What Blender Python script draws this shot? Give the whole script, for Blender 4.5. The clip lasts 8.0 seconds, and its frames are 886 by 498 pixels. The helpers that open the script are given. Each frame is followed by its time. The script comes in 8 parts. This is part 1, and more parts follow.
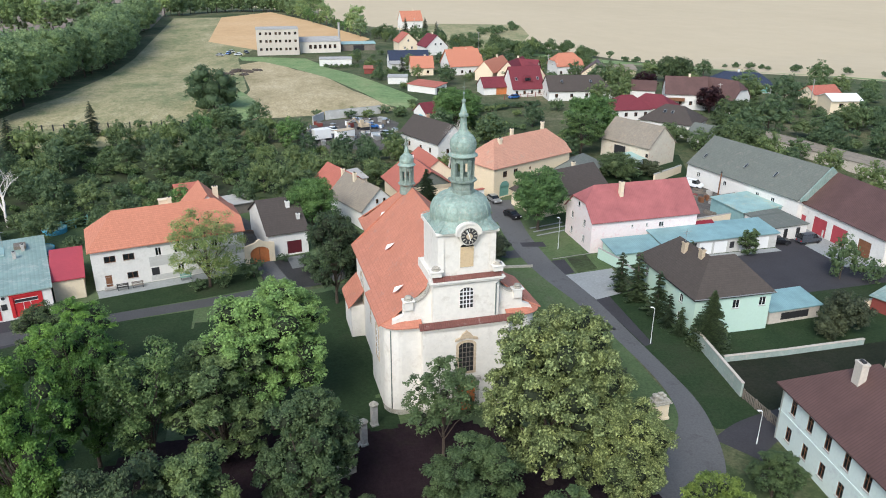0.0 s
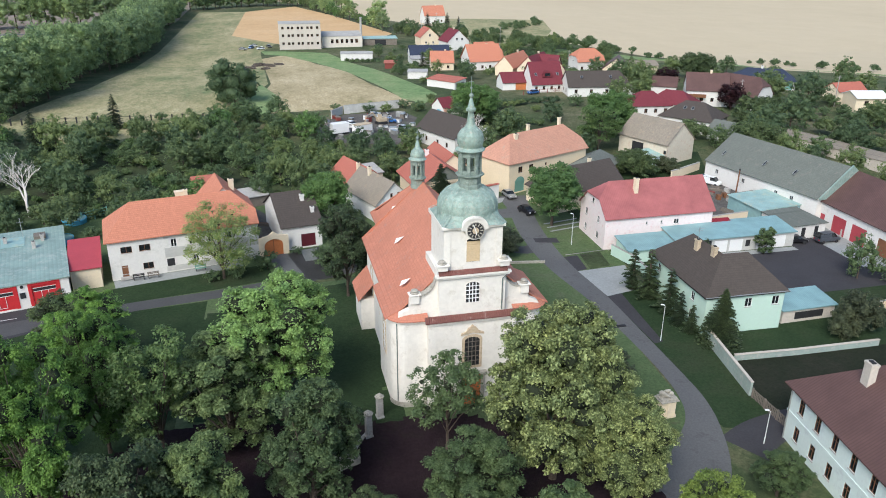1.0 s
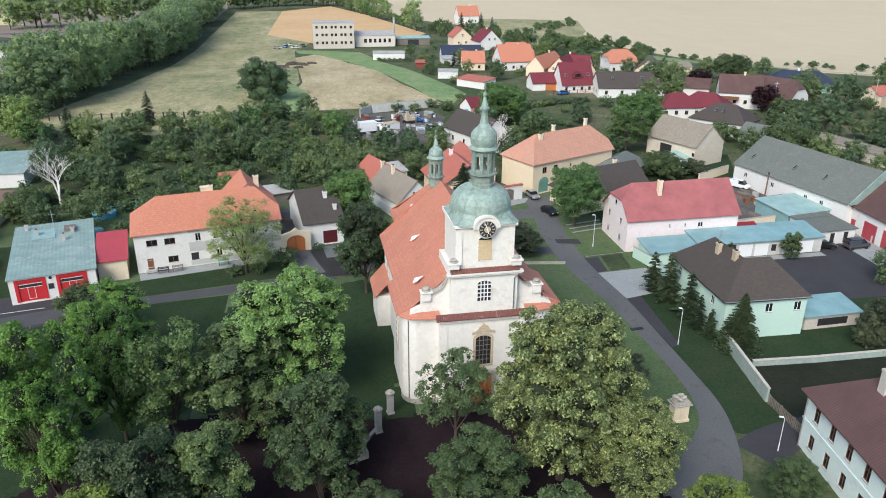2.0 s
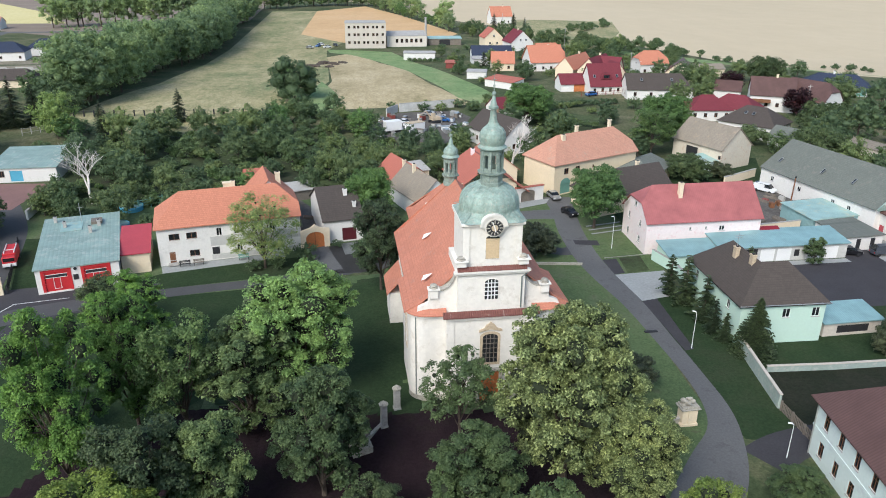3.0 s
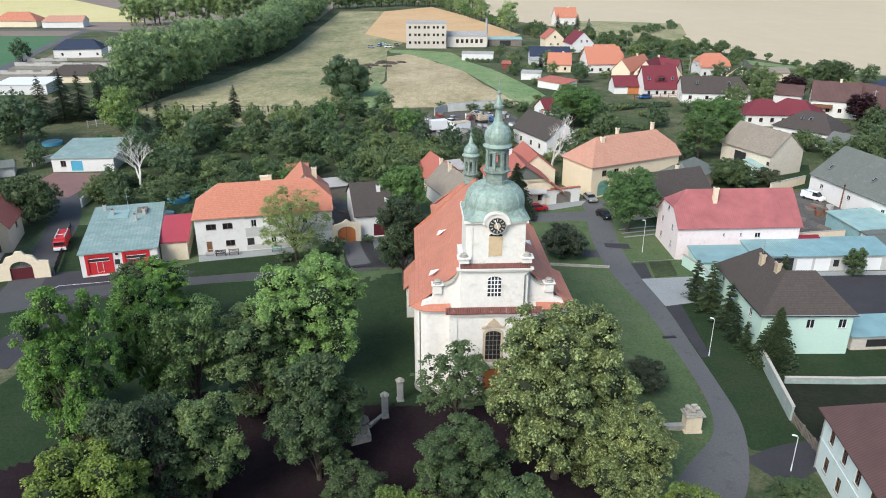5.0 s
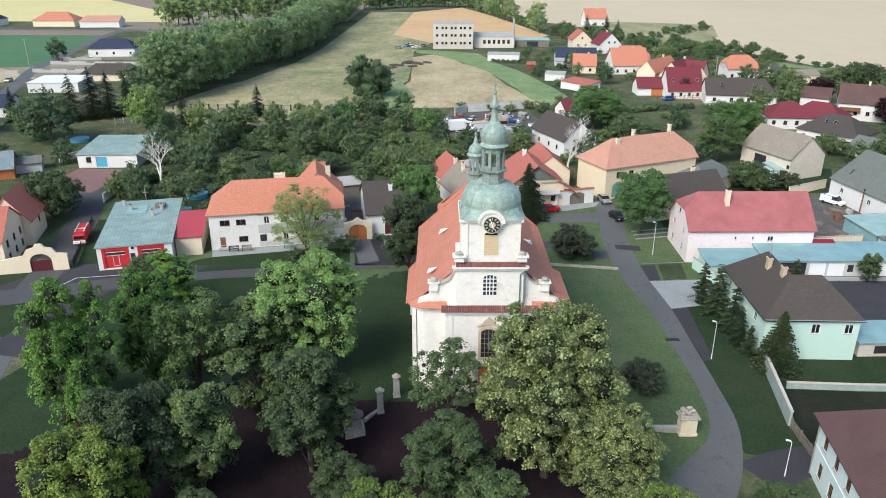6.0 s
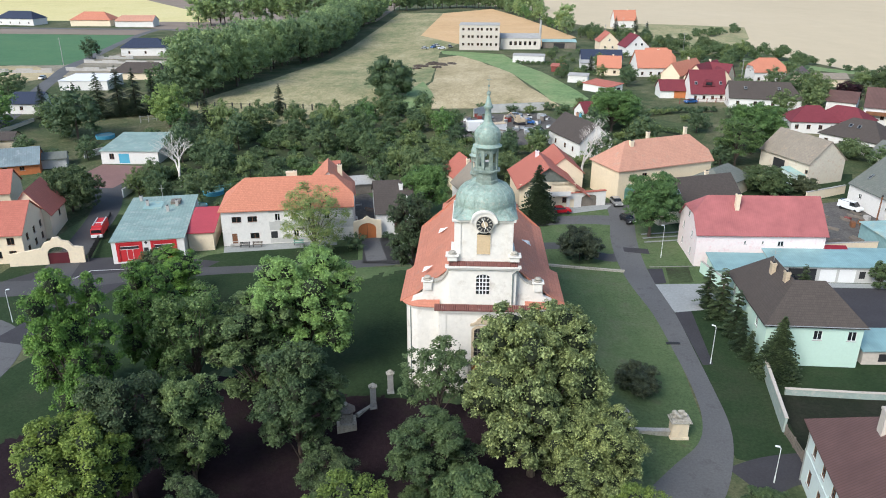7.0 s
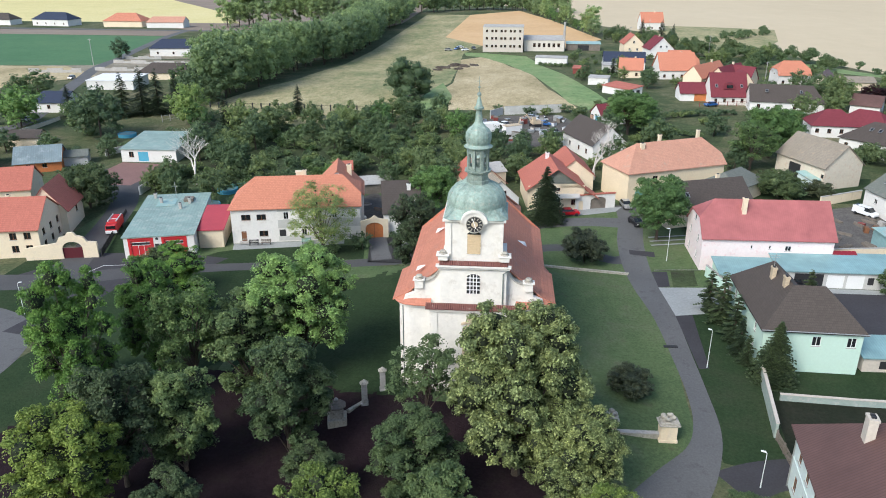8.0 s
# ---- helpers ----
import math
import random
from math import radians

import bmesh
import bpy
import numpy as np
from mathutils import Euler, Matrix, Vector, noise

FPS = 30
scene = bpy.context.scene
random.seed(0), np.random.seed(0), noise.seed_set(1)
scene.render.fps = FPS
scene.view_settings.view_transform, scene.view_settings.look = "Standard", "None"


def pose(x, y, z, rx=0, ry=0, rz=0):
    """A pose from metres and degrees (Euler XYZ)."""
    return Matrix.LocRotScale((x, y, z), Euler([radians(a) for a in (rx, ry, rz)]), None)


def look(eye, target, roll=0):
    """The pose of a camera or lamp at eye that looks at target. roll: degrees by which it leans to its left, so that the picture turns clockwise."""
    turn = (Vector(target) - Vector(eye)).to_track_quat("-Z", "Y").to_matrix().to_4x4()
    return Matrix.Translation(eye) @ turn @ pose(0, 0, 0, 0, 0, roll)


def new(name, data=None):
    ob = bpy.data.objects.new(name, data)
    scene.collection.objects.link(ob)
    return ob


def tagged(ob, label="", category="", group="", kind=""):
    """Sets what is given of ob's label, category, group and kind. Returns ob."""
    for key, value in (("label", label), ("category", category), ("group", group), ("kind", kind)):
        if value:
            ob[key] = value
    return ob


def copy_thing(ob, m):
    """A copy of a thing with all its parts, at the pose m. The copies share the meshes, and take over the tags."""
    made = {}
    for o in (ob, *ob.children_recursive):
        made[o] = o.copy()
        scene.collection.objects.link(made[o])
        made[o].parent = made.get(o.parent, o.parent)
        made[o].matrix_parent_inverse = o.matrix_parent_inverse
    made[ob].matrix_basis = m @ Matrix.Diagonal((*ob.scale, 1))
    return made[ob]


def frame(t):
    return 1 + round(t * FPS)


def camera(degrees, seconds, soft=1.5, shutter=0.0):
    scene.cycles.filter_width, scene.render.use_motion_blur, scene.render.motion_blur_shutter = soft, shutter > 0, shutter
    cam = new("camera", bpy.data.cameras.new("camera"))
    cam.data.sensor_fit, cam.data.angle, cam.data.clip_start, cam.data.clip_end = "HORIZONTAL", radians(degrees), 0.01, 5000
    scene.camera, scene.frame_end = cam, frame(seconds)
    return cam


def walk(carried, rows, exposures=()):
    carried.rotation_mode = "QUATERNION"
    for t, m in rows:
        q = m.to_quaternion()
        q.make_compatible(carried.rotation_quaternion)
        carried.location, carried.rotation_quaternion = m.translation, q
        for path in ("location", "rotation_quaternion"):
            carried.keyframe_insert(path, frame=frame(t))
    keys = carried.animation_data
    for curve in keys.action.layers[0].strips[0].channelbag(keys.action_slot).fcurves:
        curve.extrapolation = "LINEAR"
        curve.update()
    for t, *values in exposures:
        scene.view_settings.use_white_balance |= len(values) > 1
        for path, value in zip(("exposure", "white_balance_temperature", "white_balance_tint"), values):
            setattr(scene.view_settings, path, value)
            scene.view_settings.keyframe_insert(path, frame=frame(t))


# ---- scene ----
cam = camera(61.9, 8.0, 1.0)
PATH = [
    (0, (-0.399, 0.323, 51.025), (0.045, 2.123, 50.275), 0.4),
    (0.5, (0.325, 0.026, 51.014), (0.74, 1.827, 50.252), 0.4),
    (1, (1.167, -0.332, 50.996), (1.552, 1.477, 50.234), 0.4),
    (1.5, (2.184, -0.698, 50.978), (2.526, 1.119, 50.216), 0.4),
    (3, (5.901, -2.056, 50.836), (6.111, -0.218, 50.075), 0.4),
    (3.5, (7.35, -2.46, 50.826), (7.517, -0.619, 50.065), 0.4),
    (4, (8.943, -2.912, 50.822), (9.066, -1.067, 50.061), 0.3),
    (4.5, (10.705, -3.396, 50.844), (10.782, -1.548, 50.083), 0.3),
    (5, (12.572, -3.823, 50.871), (12.604, -1.973, 50.111), 0.2),
    (6.5, (18.483, -5.0, 50.942), (18.39, -3.152, 50.185), 0.1),
    (7, (20.592, -5.304, 51.003), (20.458, -3.457, 50.247), 0.1),
    (7.5, (22.709, -5.585, 51.073), (22.537, -3.741, 50.318), 0.0),
    (8, (24.867, -5.778, 51.098), (24.656, -3.937, 50.346), 0.0),
]
walk(cam, [(t, look(eye, target, roll)) for t, eye, target, roll in PATH], [(0, 0.645, 6150, 7), (3.5, 0.665, 6150, 7), (8, 0.75, 6150, 7)])

# ---- light ----
world = bpy.data.worlds.new("world")
scene.world = world
world.use_nodes = True
wn = world.node_tree.nodes
sky = wn.new("ShaderNodeTexSky")
sky.sky_type = "NISHITA"
sky.sun_disc = False
sky.sun_elevation = radians(41)
sky.sun_rotation = radians(215)
sky.dust_density = 1.5
wn["Background"].inputs["Strength"].default_value = 0.135
world.node_tree.links.new(sky.outputs["Color"], wn["Background"].inputs["Color"])
sun_data = bpy.data.lights.new("sun", "SUN")
sun_data.energy = 2.15
sun_data.angle = radians(28)
sun_data.color = (1.0, 0.95, 0.88)
sun = new("sun", sun_data)
sun.matrix_world = look((-70, -100, 198), (0, 0, 92))

# ---- materials ----


def node_mat(name, rough=0.8, metal=0.0, spec=0.3):
    m = bpy.data.materials.new(name)
    m.use_nodes = True
    b = m.node_tree.nodes["Principled BSDF"]
    b.inputs["Roughness"].default_value = rough
    b.inputs["Metallic"].default_value = metal
    b.inputs["Specular IOR Level"].default_value = spec
    return m, m.node_tree.nodes, m.node_tree.links, b


def noise_node(n, l, vec, scale, detail=4.0, rough=0.6):
    t = n.new("ShaderNodeTexNoise")
    t.inputs["Scale"].default_value = scale
    t.inputs["Detail"].default_value = detail
    t.inputs["Roughness"].default_value = rough
    l.new(vec, t.inputs["Vector"])
    return t.outputs["Fac"]


def ramp(n, l, fac, stops):
    r = n.new("ShaderNodeValToRGB")
    while len(r.color_ramp.elements) < len(stops):
        r.color_ramp.elements.new(0.5)
    for e, (p, c) in zip(r.color_ramp.elements, stops):
        e.position = p
        e.color = (*c, 1) if len(c) == 3 else c
    l.new(fac, r.inputs["Fac"])
    return r.outputs["Color"]


def mixed(n, l, a, b, fac, mode="MIX"):
    x = n.new("ShaderNodeMix")
    x.data_type = "RGBA"
    x.blend_type = mode
    for sock, v in ((x.inputs[6], a), (x.inputs[7], b)):
        if isinstance(v, tuple):
            sock.default_value = (*v, 1)
        else:
            l.new(v, sock)
    if isinstance(fac, float):
        x.inputs[0].default_value = fac
    else:
        l.new(fac, x.inputs[0])
    return x.outputs[2]


def position(n):
    return n.new("ShaderNodeNewGeometry").outputs["Position"]


def bumped(n, l, b, height, strength=0.3, dist=0.02):
    u = n.new("ShaderNodeBump")
    u.inputs["Strength"].default_value = strength
    u.inputs["Distance"].default_value = dist
    l.new(height, u.inputs["Height"])
    l.new(u.outputs["Normal"], b.inputs["Normal"])


def shade(c, k):
    return tuple(min(1.0, v * k) for v in c)


def surface(name, c, rough=0.85, big=0.15, fine=3.0, amount=0.25, bump=0.25, metal=0.0, stain=None, spec=0.3):
    """Painted, earthen or cast surface: broad tone, grain, and stains of a colour of their own."""
    m, n, l, b = node_mat(name, rough, metal, spec)
    p = position(n)
    f1 = noise_node(n, l, p, big, 5)
    f2 = noise_node(n, l, p, fine, 6, 0.7)
    base = ramp(n, l, f1, [(0.3, shade(c, 1 - amount)), (0.7, shade(c, 1 + amount * 0.6))])
    out = mixed(n, l, base, ramp(n, l, f2, [(0.35, shade(c, 1 - amount * 1.3)), (0.65, shade(c, 1 + amount))]), 0.45)
    if stain:
        f3 = noise_node(n, l, p, big * 4, 8, 0.75)
        mask = ramp(n, l, f3, [(0.54, (0, 0, 0)), (0.68, (1, 1, 1))])
        out = mixed(n, l, out, stain, mask)
    l.new(out, b.inputs["Base Color"])
    if bump:
        bumped(n, l, b, f2, bump, 0.03)
    return m


def slope_coords(n, l):
    """Along the courses of a slope, and up it."""
    g = n.new("ShaderNodeNewGeometry")
    cr = n.new("ShaderNodeVectorMath")
    cr.operation = "CROSS_PRODUCT"
    cr.inputs[1].default_value = (0, 0, 1)
    l.new(g.outputs["Normal"], cr.inputs[0])
    nm = n.new("ShaderNodeVectorMath")
    nm.operation = "NORMALIZE"
    l.new(cr.outputs["Vector"], nm.inputs[0])
    dt = n.new("ShaderNodeVectorMath")
    dt.operation = "DOT_PRODUCT"
    l.new(nm.outputs["Vector"], dt.inputs[0])
    l.new(g.outputs["Position"], dt.inputs[1])
    sx = n.new("ShaderNodeSeparateXYZ")
    l.new(g.outputs["Position"], sx.inputs[0])
    cx = n.new("ShaderNodeCombineXYZ")
    l.new(dt.outputs["Value"], cx.inputs["X"])
    l.new(sx.outputs["Z"], cx.inputs["Y"])
    return cx.outputs[0]


def tiles(name, c, dark, patch=None, width=0.28, row=0.24, rough=0.8, wear=0.3):
    """Clay or concrete tiles in courses that follow the height of the roof."""
    m, n, l, b = node_mat(name, rough, 0, 0.25)
    vec = slope_coords(n, l)
    br = n.new("ShaderNodeTexBrick")
    br.inputs["Scale"].default_value = 1.0
    br.inputs["Brick Width"].default_value = width
    br.inputs["Row Height"].default_value = row
    br.inputs["Mortar Size"].default_value = 0.018
    br.inputs["Mortar Smooth"].default_value = 0.6
    br.inputs["Color1"].default_value = (*shade(c, 0.92), 1)
    br.inputs["Color2"].default_value = (*shade(c, 1.08), 1)
    br.inputs["Mortar"].default_value = (*(0.5 * a + 0.5 * b for a, b in zip(c, dark)), 1)
    l.new(vec, br.inputs["Vector"])
    p = position(n)
    f1 = noise_node(n, l, p, 0.25, 6, 0.65)
    f2 = noise_node(n, l, p, 2.2, 6, 0.7)
    out = mixed(n, l, br.outputs["Color"], shade(c, 0.72), ramp(n, l, f1, [(0.42, (0, 0, 0)), (0.75, (wear,) * 3)]))
    out = mixed(n, l, out, shade(c, 1.25), ramp(n, l, f2, [(0.5, (0, 0, 0)), (0.8, (0.4,) * 3)]))
    if patch:
        f3 = noise_node(n, l, p, 0.6, 8, 0.8)
        out = mixed(n, l, out, patch, ramp(n, l, f3, [(0.56, (0, 0, 0)), (0.66, (0.8,) * 3)]))
    l.new(out, b.inputs["Base Color"])
    bumped(n, l, b, br.outputs["Fac"], -0.35, 0.03)
    return m


def ribbed(name, c, pitch=0.3, rough=0.45, metal=0.3, axis="X", stain=None, rib=0.22):
    """Profiled sheet with ribs."""
    m, n, l, b = node_mat(name, rough, metal, 0.4)
    w = n.new("ShaderNodeTexWave")
    w.bands_direction = axis
    w.inputs["Scale"].default_value = 0.314 / pitch
    l.new(slope_coords(n, l), w.inputs["Vector"])
    p = position(n)
    f1 = noise_node(n, l, p, 0.3, 6, 0.7)
    out = ramp(n, l, f1, [(0.3, shade(c, 0.75)), (0.7, shade(c, 1.15))])
    if stain:
        f3 = noise_node(n, l, p, 0.55, 8, 0.75)
        out = mixed(n, l, out, stain, ramp(n, l, f3, [(0.52, (0, 0, 0)), (0.64, (0.85,) * 3)]))
    out = mixed(n, l, out, shade(c, 0.55), ramp(n, l, w.outputs["Fac"], [(0.0, (rib,) * 3), (0.3, (0, 0, 0))]))
    l.new(out, b.inputs["Base Color"])
    bumped(n, l, b, w.outputs["Fac"], 0.4, 0.03)
    return m


def ground_mat(name, stops, big, mid, fine, bump=0.6, stretch=(1, 1, 1), spots=None, grain=0.5):
    """Soil and growth in three sizes of patch."""
    m, n, l, b = node_mat(name, 0.95, 0, 0.1)
    mp = n.new("ShaderNodeMapping")
    mp.inputs["Scale"].default_value = stretch
    l.new(position(n), mp.inputs["Vector"])
    p = mp.outputs[0]
    f1 = noise_node(n, l, p, big, 6, 0.6)
    f2 = noise_node(n, l, p, mid, 8, 0.7)
    f3 = noise_node(n, l, p, fine, 6, 0.8)
    mx = n.new("ShaderNodeMix")
    mx.inputs[0].default_value = 0.45
    l.new(f1, mx.inputs[2])
    l.new(f2, mx.inputs[3])
    out = ramp(n, l, mx.outputs[0], stops)
    out = mixed(n, l, out, ramp(n, l, f3, [(0.3, (1 - grain,) * 3), (0.7, (1 + grain,) * 3)]), 0.7, "MULTIPLY")
    if spots:
        out = mixed(n, l, out, spots, ramp(n, l, f2, [(0.6, (0, 0, 0)), (0.72, (0.9,) * 3)]))
    l.new(out, b.inputs["Base Color"])
    bumped(n, l, b, f3, bump, 0.12)
    return m


def leaf_mat(name, c, c2, trans=0.35, low=0.55, even=0.0):
    """Leaves: each one its own tone, each plant a little apart, light shining through."""
    m, n, l, b = node_mat(name, 0.55, 0, 0.25)
    g = n.new("ShaderNodeNewGeometry")
    oi = n.new("ShaderNodeObjectInfo")
    col = ramp(n, l, g.outputs["Random Per Island"], [(0.0, shade(c, low + (1 - low) * even)), (0.55, c), (1.0, tuple(q + (p - q) * even for p, q in zip(c, c2)))])
    col = mixed(n, l, col, ramp(n, l, oi.outputs["Random"], [(0.0, (0.78, 0.8, 0.8)), (1.0, (1.25, 1.2, 1.0))]), 1.0, "MULTIPLY")
    f = noise_node(n, l, g.outputs["Position"], 0.45, 4, 0.6)
    col = mixed(n, l, col, ramp(n, l, f, [(0.35, (0.7, 0.75, 0.75)), (0.68, (1.3, 1.22, 1.05))]), 0.8, "MULTIPLY")
    f2 = noise_node(n, l, g.outputs["Position"], 2.6, 5, 0.75)
    col = mixed(n, l, col, ramp(n, l, f2, [(0.36, (0.55, 0.58, 0.58)), (0.64, (1.35, 1.32, 1.25))]), 0.45 - 0.3 * even, "MULTIPLY")
    l.new(col, b.inputs["Base Color"])
    bumped(n, l, b, f2, 0.3, 0.2)
    tr = n.new("ShaderNodeBsdfTranslucent")
    l.new(col, tr.inputs["Color"])
    mx = n.new("ShaderNodeMixShader")
    mx.inputs[0].default_value = trans
    l.new(b.outputs[0], mx.inputs[1])
    l.new(tr.outputs[0], mx.inputs[2])
    l.new(mx.outputs[0], n["Material Output"].inputs["Surface"])
    return m


def glass_mat(name, c=(0.03, 0.035, 0.04)):
    m, n, l, b = node_mat(name, 0.06, 0, 0.5)
    b.inputs["Base Color"].default_value = (*c, 1)
    b.inputs["Transmission Weight"].default_value = 0.5
    return m


M_WHITE = surface("white_limewash", (0.74, 0.7, 0.635), 0.9, 0.15, 1.6, 0.1, 0.2, stain=(0.6, 0.55, 0.48))
M_SKIRT = tiles("dark_red_ridge_tiles", (0.2, 0.085, 0.07), (0.11, 0.05, 0.045), patch=(0.46, 0.36, 0.31), wear=0.75)
M_SAND = surface("sandstone", (0.52, 0.415, 0.29), 0.9, 0.5, 4, 0.25, 0.4)
M_STONE = surface("weathered_stone", (0.42, 0.39, 0.33), 0.95, 0.6, 4, 0.35, 0.6, stain=(0.12, 0.12, 0.1))
M_CONC = surface("concrete", (0.42, 0.4, 0.37), 0.9, 0.3, 3, 0.25, 0.3, stain=(0.25, 0.24, 0.22))
M_COPPER = surface("green_copper", (0.28, 0.365, 0.315), 0.6, 0.7, 2.5, 0.36, 0.2, 0.1, stain=(0.4, 0.37, 0.31))
M_LEAD = surface("dark_sheet_metal", (0.15, 0.185, 0.17), 0.55, 0.5, 3, 0.4, 0.15, 0.3)
M_LANTERN = surface("weathered_green_sheet", (0.24, 0.295, 0.255), 0.6, 0.6, 3, 0.35, 0.15, 0.15, stain=(0.37, 0.38, 0.33))
M_CHROOF = tiles("old_red_tiles", (0.5, 0.2, 0.13), (0.26, 0.1, 0.065), patch=(0.36, 0.2, 0.155), wear=0.65)
M_ORANGE = tiles("orange_tiles", (0.5, 0.2, 0.125), (0.26, 0.08, 0.045), wear=0.15)
M_SALMON = tiles("faded_orange_tiles", (0.5, 0.26, 0.18), (0.25, 0.12, 0.085), patch=(0.4, 0.3, 0.23), wear=0.4)
M_REDROOF = ribbed("red_sheet_roof", (0.375, 0.122, 0.117), 0.35, 0.6, 0.05, rib=0.1)
M_REDT = tiles("red_tiles", (0.42, 0.14, 0.1), (0.2, 0.06, 0.045), wear=0.3)
M_MAROON = tiles("maroon_tiles", (0.17, 0.035, 0.045), (0.08, 0.018, 0.022), wear=0.2)
M_BROWN = tiles("brown_tiles", (0.078, 0.064, 0.055), (0.035, 0.026, 0.024), wear=0.25)
M_BROWNRED = ribbed("brown_red_sheet", (0.125, 0.068, 0.058), 0.34, 0.6, 0.1, rib=0.55)
M_GREYT = tiles("grey_slates", (0.15, 0.16, 0.138), (0.09, 0.095, 0.085), patch=(0.22, 0.2, 0.17), wear=0.3)
M_OLDT = tiles("mossy_old_tiles", (0.27, 0.23, 0.18), (0.12, 0.1, 0.08), patch=(0.36, 0.27, 0.19), wear=0.5)
M_NAVY = tiles("dark_blue_tiles", (0.035, 0.045, 0.075), (0.02, 0.022, 0.035), wear=0.1)
M_BLUESHEET = ribbed("pale_blue_sheet_roof", (0.27, 0.365, 0.32), 0.6, 0.5, 0.1, stain=(0.42, 0.46, 0.41))
M_HUTROOF = ribbed("blue_grey_sheet", (0.2, 0.25, 0.26), 0.5, 0.5, 0.1, stain=(0.3, 0.34, 0.34))
M_TEAL = ribbed("teal_sheet_roof", (0.25, 0.4, 0.405), 0.35, 0.5, 0.1)
M_TEALPALE = ribbed("faded_teal_sheet", (0.34, 0.5, 0.47), 0.5, 0.5, 0.1, stain=(0.5, 0.5, 0.36))
M_MINTOLD = surface("weathered_mint_plaster", (0.32, 0.38, 0.34), 0.9, 0.3, 3, 0.15, 0.2, stain=(0.5, 0.46, 0.42))
M_LOUVRE = surface("pale_louvre_wood", (0.62, 0.47, 0.29), 0.8, 0.8, 5, 0.15, 0.2)
M_MINT = surface("mint_plaster", (0.5, 0.65, 0.55), 0.9, 0.1, 3, 0.06, 0.15)
M_PINK = surface("pale_pink_plaster", (0.79, 0.69, 0.67), 0.9, 0.3, 2, 0.08, 0.15, stain=(0.72, 0.5, 0.5))
M_CREAM = surface("cream_plaster", (0.74, 0.62, 0.45), 0.9, 0.2, 3, 0.08, 0.15, stain=(0.62, 0.52, 0.4))
M_PALE = surface("pale_warm_plaster", (0.66, 0.6, 0.52), 0.9, 0.2, 2.5, 0.12, 0.2, stain=(0.55, 0.49, 0.42))
M_BEIGE = surface("stained_beige_concrete", (0.55, 0.49, 0.42), 0.9, 0.25, 2.5, 0.14, 0.2, stain=(0.42, 0.38, 0.33))
M_BARNWALL = surface("patched_pale_plaster", (0.62, 0.55, 0.44), 0.9, 0.3, 2.5, 0.12, 0.2, stain=(0.5, 0.34, 0.24))
M_YELLOW = surface("yellow_plaster", (0.72, 0.6, 0.42), 0.9, 0.2, 3, 0.1, 0.15)
M_GREYP = surface("grey_render", (0.5, 0.49, 0.46), 0.9, 0.2, 2.5, 0.14, 0.2, stain=(0.62, 0.6, 0.57))
M_PLASTER = surface("white_plaster", (0.7, 0.675, 0.635), 0.9, 0.15, 3, 0.09, 0.12, stain=(0.58, 0.56, 0.52))
M_BLUEW = surface("pale_mint_plaster", (0.66, 0.745, 0.71), 0.9, 0.15, 3, 0.07, 0.12, stain=(0.55, 0.6, 0.6))
M_BRICKW = surface("pinkish_brickwork", (0.5, 0.3, 0.2), 0.9, 0.3, 5, 0.25, 0.3)
M_GLASS = glass_mat("window_glass")
M_FRAME = surface("white_paint", (0.75, 0.74, 0.72), 0.6, 0.5, 5, 0.06, 0.05)
M_WOOD = surface("brown_wood", (0.2, 0.09, 0.045), 0.7, 0.8, 6, 0.3, 0.3)
M_ORWOOD = surface("orange_wood", (0.5, 0.17, 0.06), 0.65, 0.8, 6, 0.25, 0.3)
M_OLDWOOD = surface("grey_old_wood", (0.2, 0.17, 0.14), 0.9, 0.8, 6, 0.35, 0.4)
M_DARK = surface("dark_paint", (0.03, 0.03, 0.032), 0.6, 1, 6, 0.3, 0.1)
M_RED = surface("red_paint", (0.5, 0.03, 0.035), 0.5, 0.6, 6, 0.12, 0.05)
M_REDDARK = surface("dark_red_paint", (0.24, 0.02, 0.03), 0.55, 0.6, 6, 0.15, 0.05)
M_WINE = surface("wine_red_paint", (0.09, 0.014, 0.02), 0.6, 0.6, 6, 0.15, 0.05)
M_REDDOOR = surface("faded_red_paint", (0.4, 0.06, 0.075), 0.6, 0.6, 6, 0.15, 0.05)
M_REDBROWN = surface("red_brown_paint", (0.22, 0.055, 0.045), 0.6, 0.6, 6, 0.15, 0.05)
M_GREENP = surface("green_paint", (0.16, 0.32, 0.26), 0.6, 0.6, 6, 0.12, 0.05)
M_BLUEP = surface("blue_paint", (0.1, 0.36, 0.5), 0.5, 0.6, 6, 0.12, 0.05)
M_METAL = surface("galvanised_metal", (0.5, 0.5, 0.48), 0.45, 0.6, 6, 0.15, 0.05, 0.7)
M_LAMPWHITE = surface("lamp_white", (0.75, 0.76, 0.75), 0.4, 1, 8, 0.06, 0.0)
M_ASPH = surface("asphalt", (0.122, 0.12, 0.119), 0.9, 0.12, 4.0, 0.22, 0.3, stain=(0.08, 0.077, 0.075))
M_ASPHNEW = surface("darker_asphalt", (0.05, 0.047, 0.051), 0.9, 0.25, 4.0, 0.22, 0.3)
M_ASPHMID = surface("mid_grey_asphalt", (0.08, 0.078, 0.078), 0.9, 0.2, 4.0, 0.22, 0.3)
M_PAVE = surface("pale_paving", (0.31, 0.32, 0.31), 0.9, 0.2, 2.5, 0.2, 0.3)
M_REDPAVE = surface("reddish_paving", (0.22, 0.125, 0.11), 0.9, 0.2, 2.5, 0.2, 0.3)
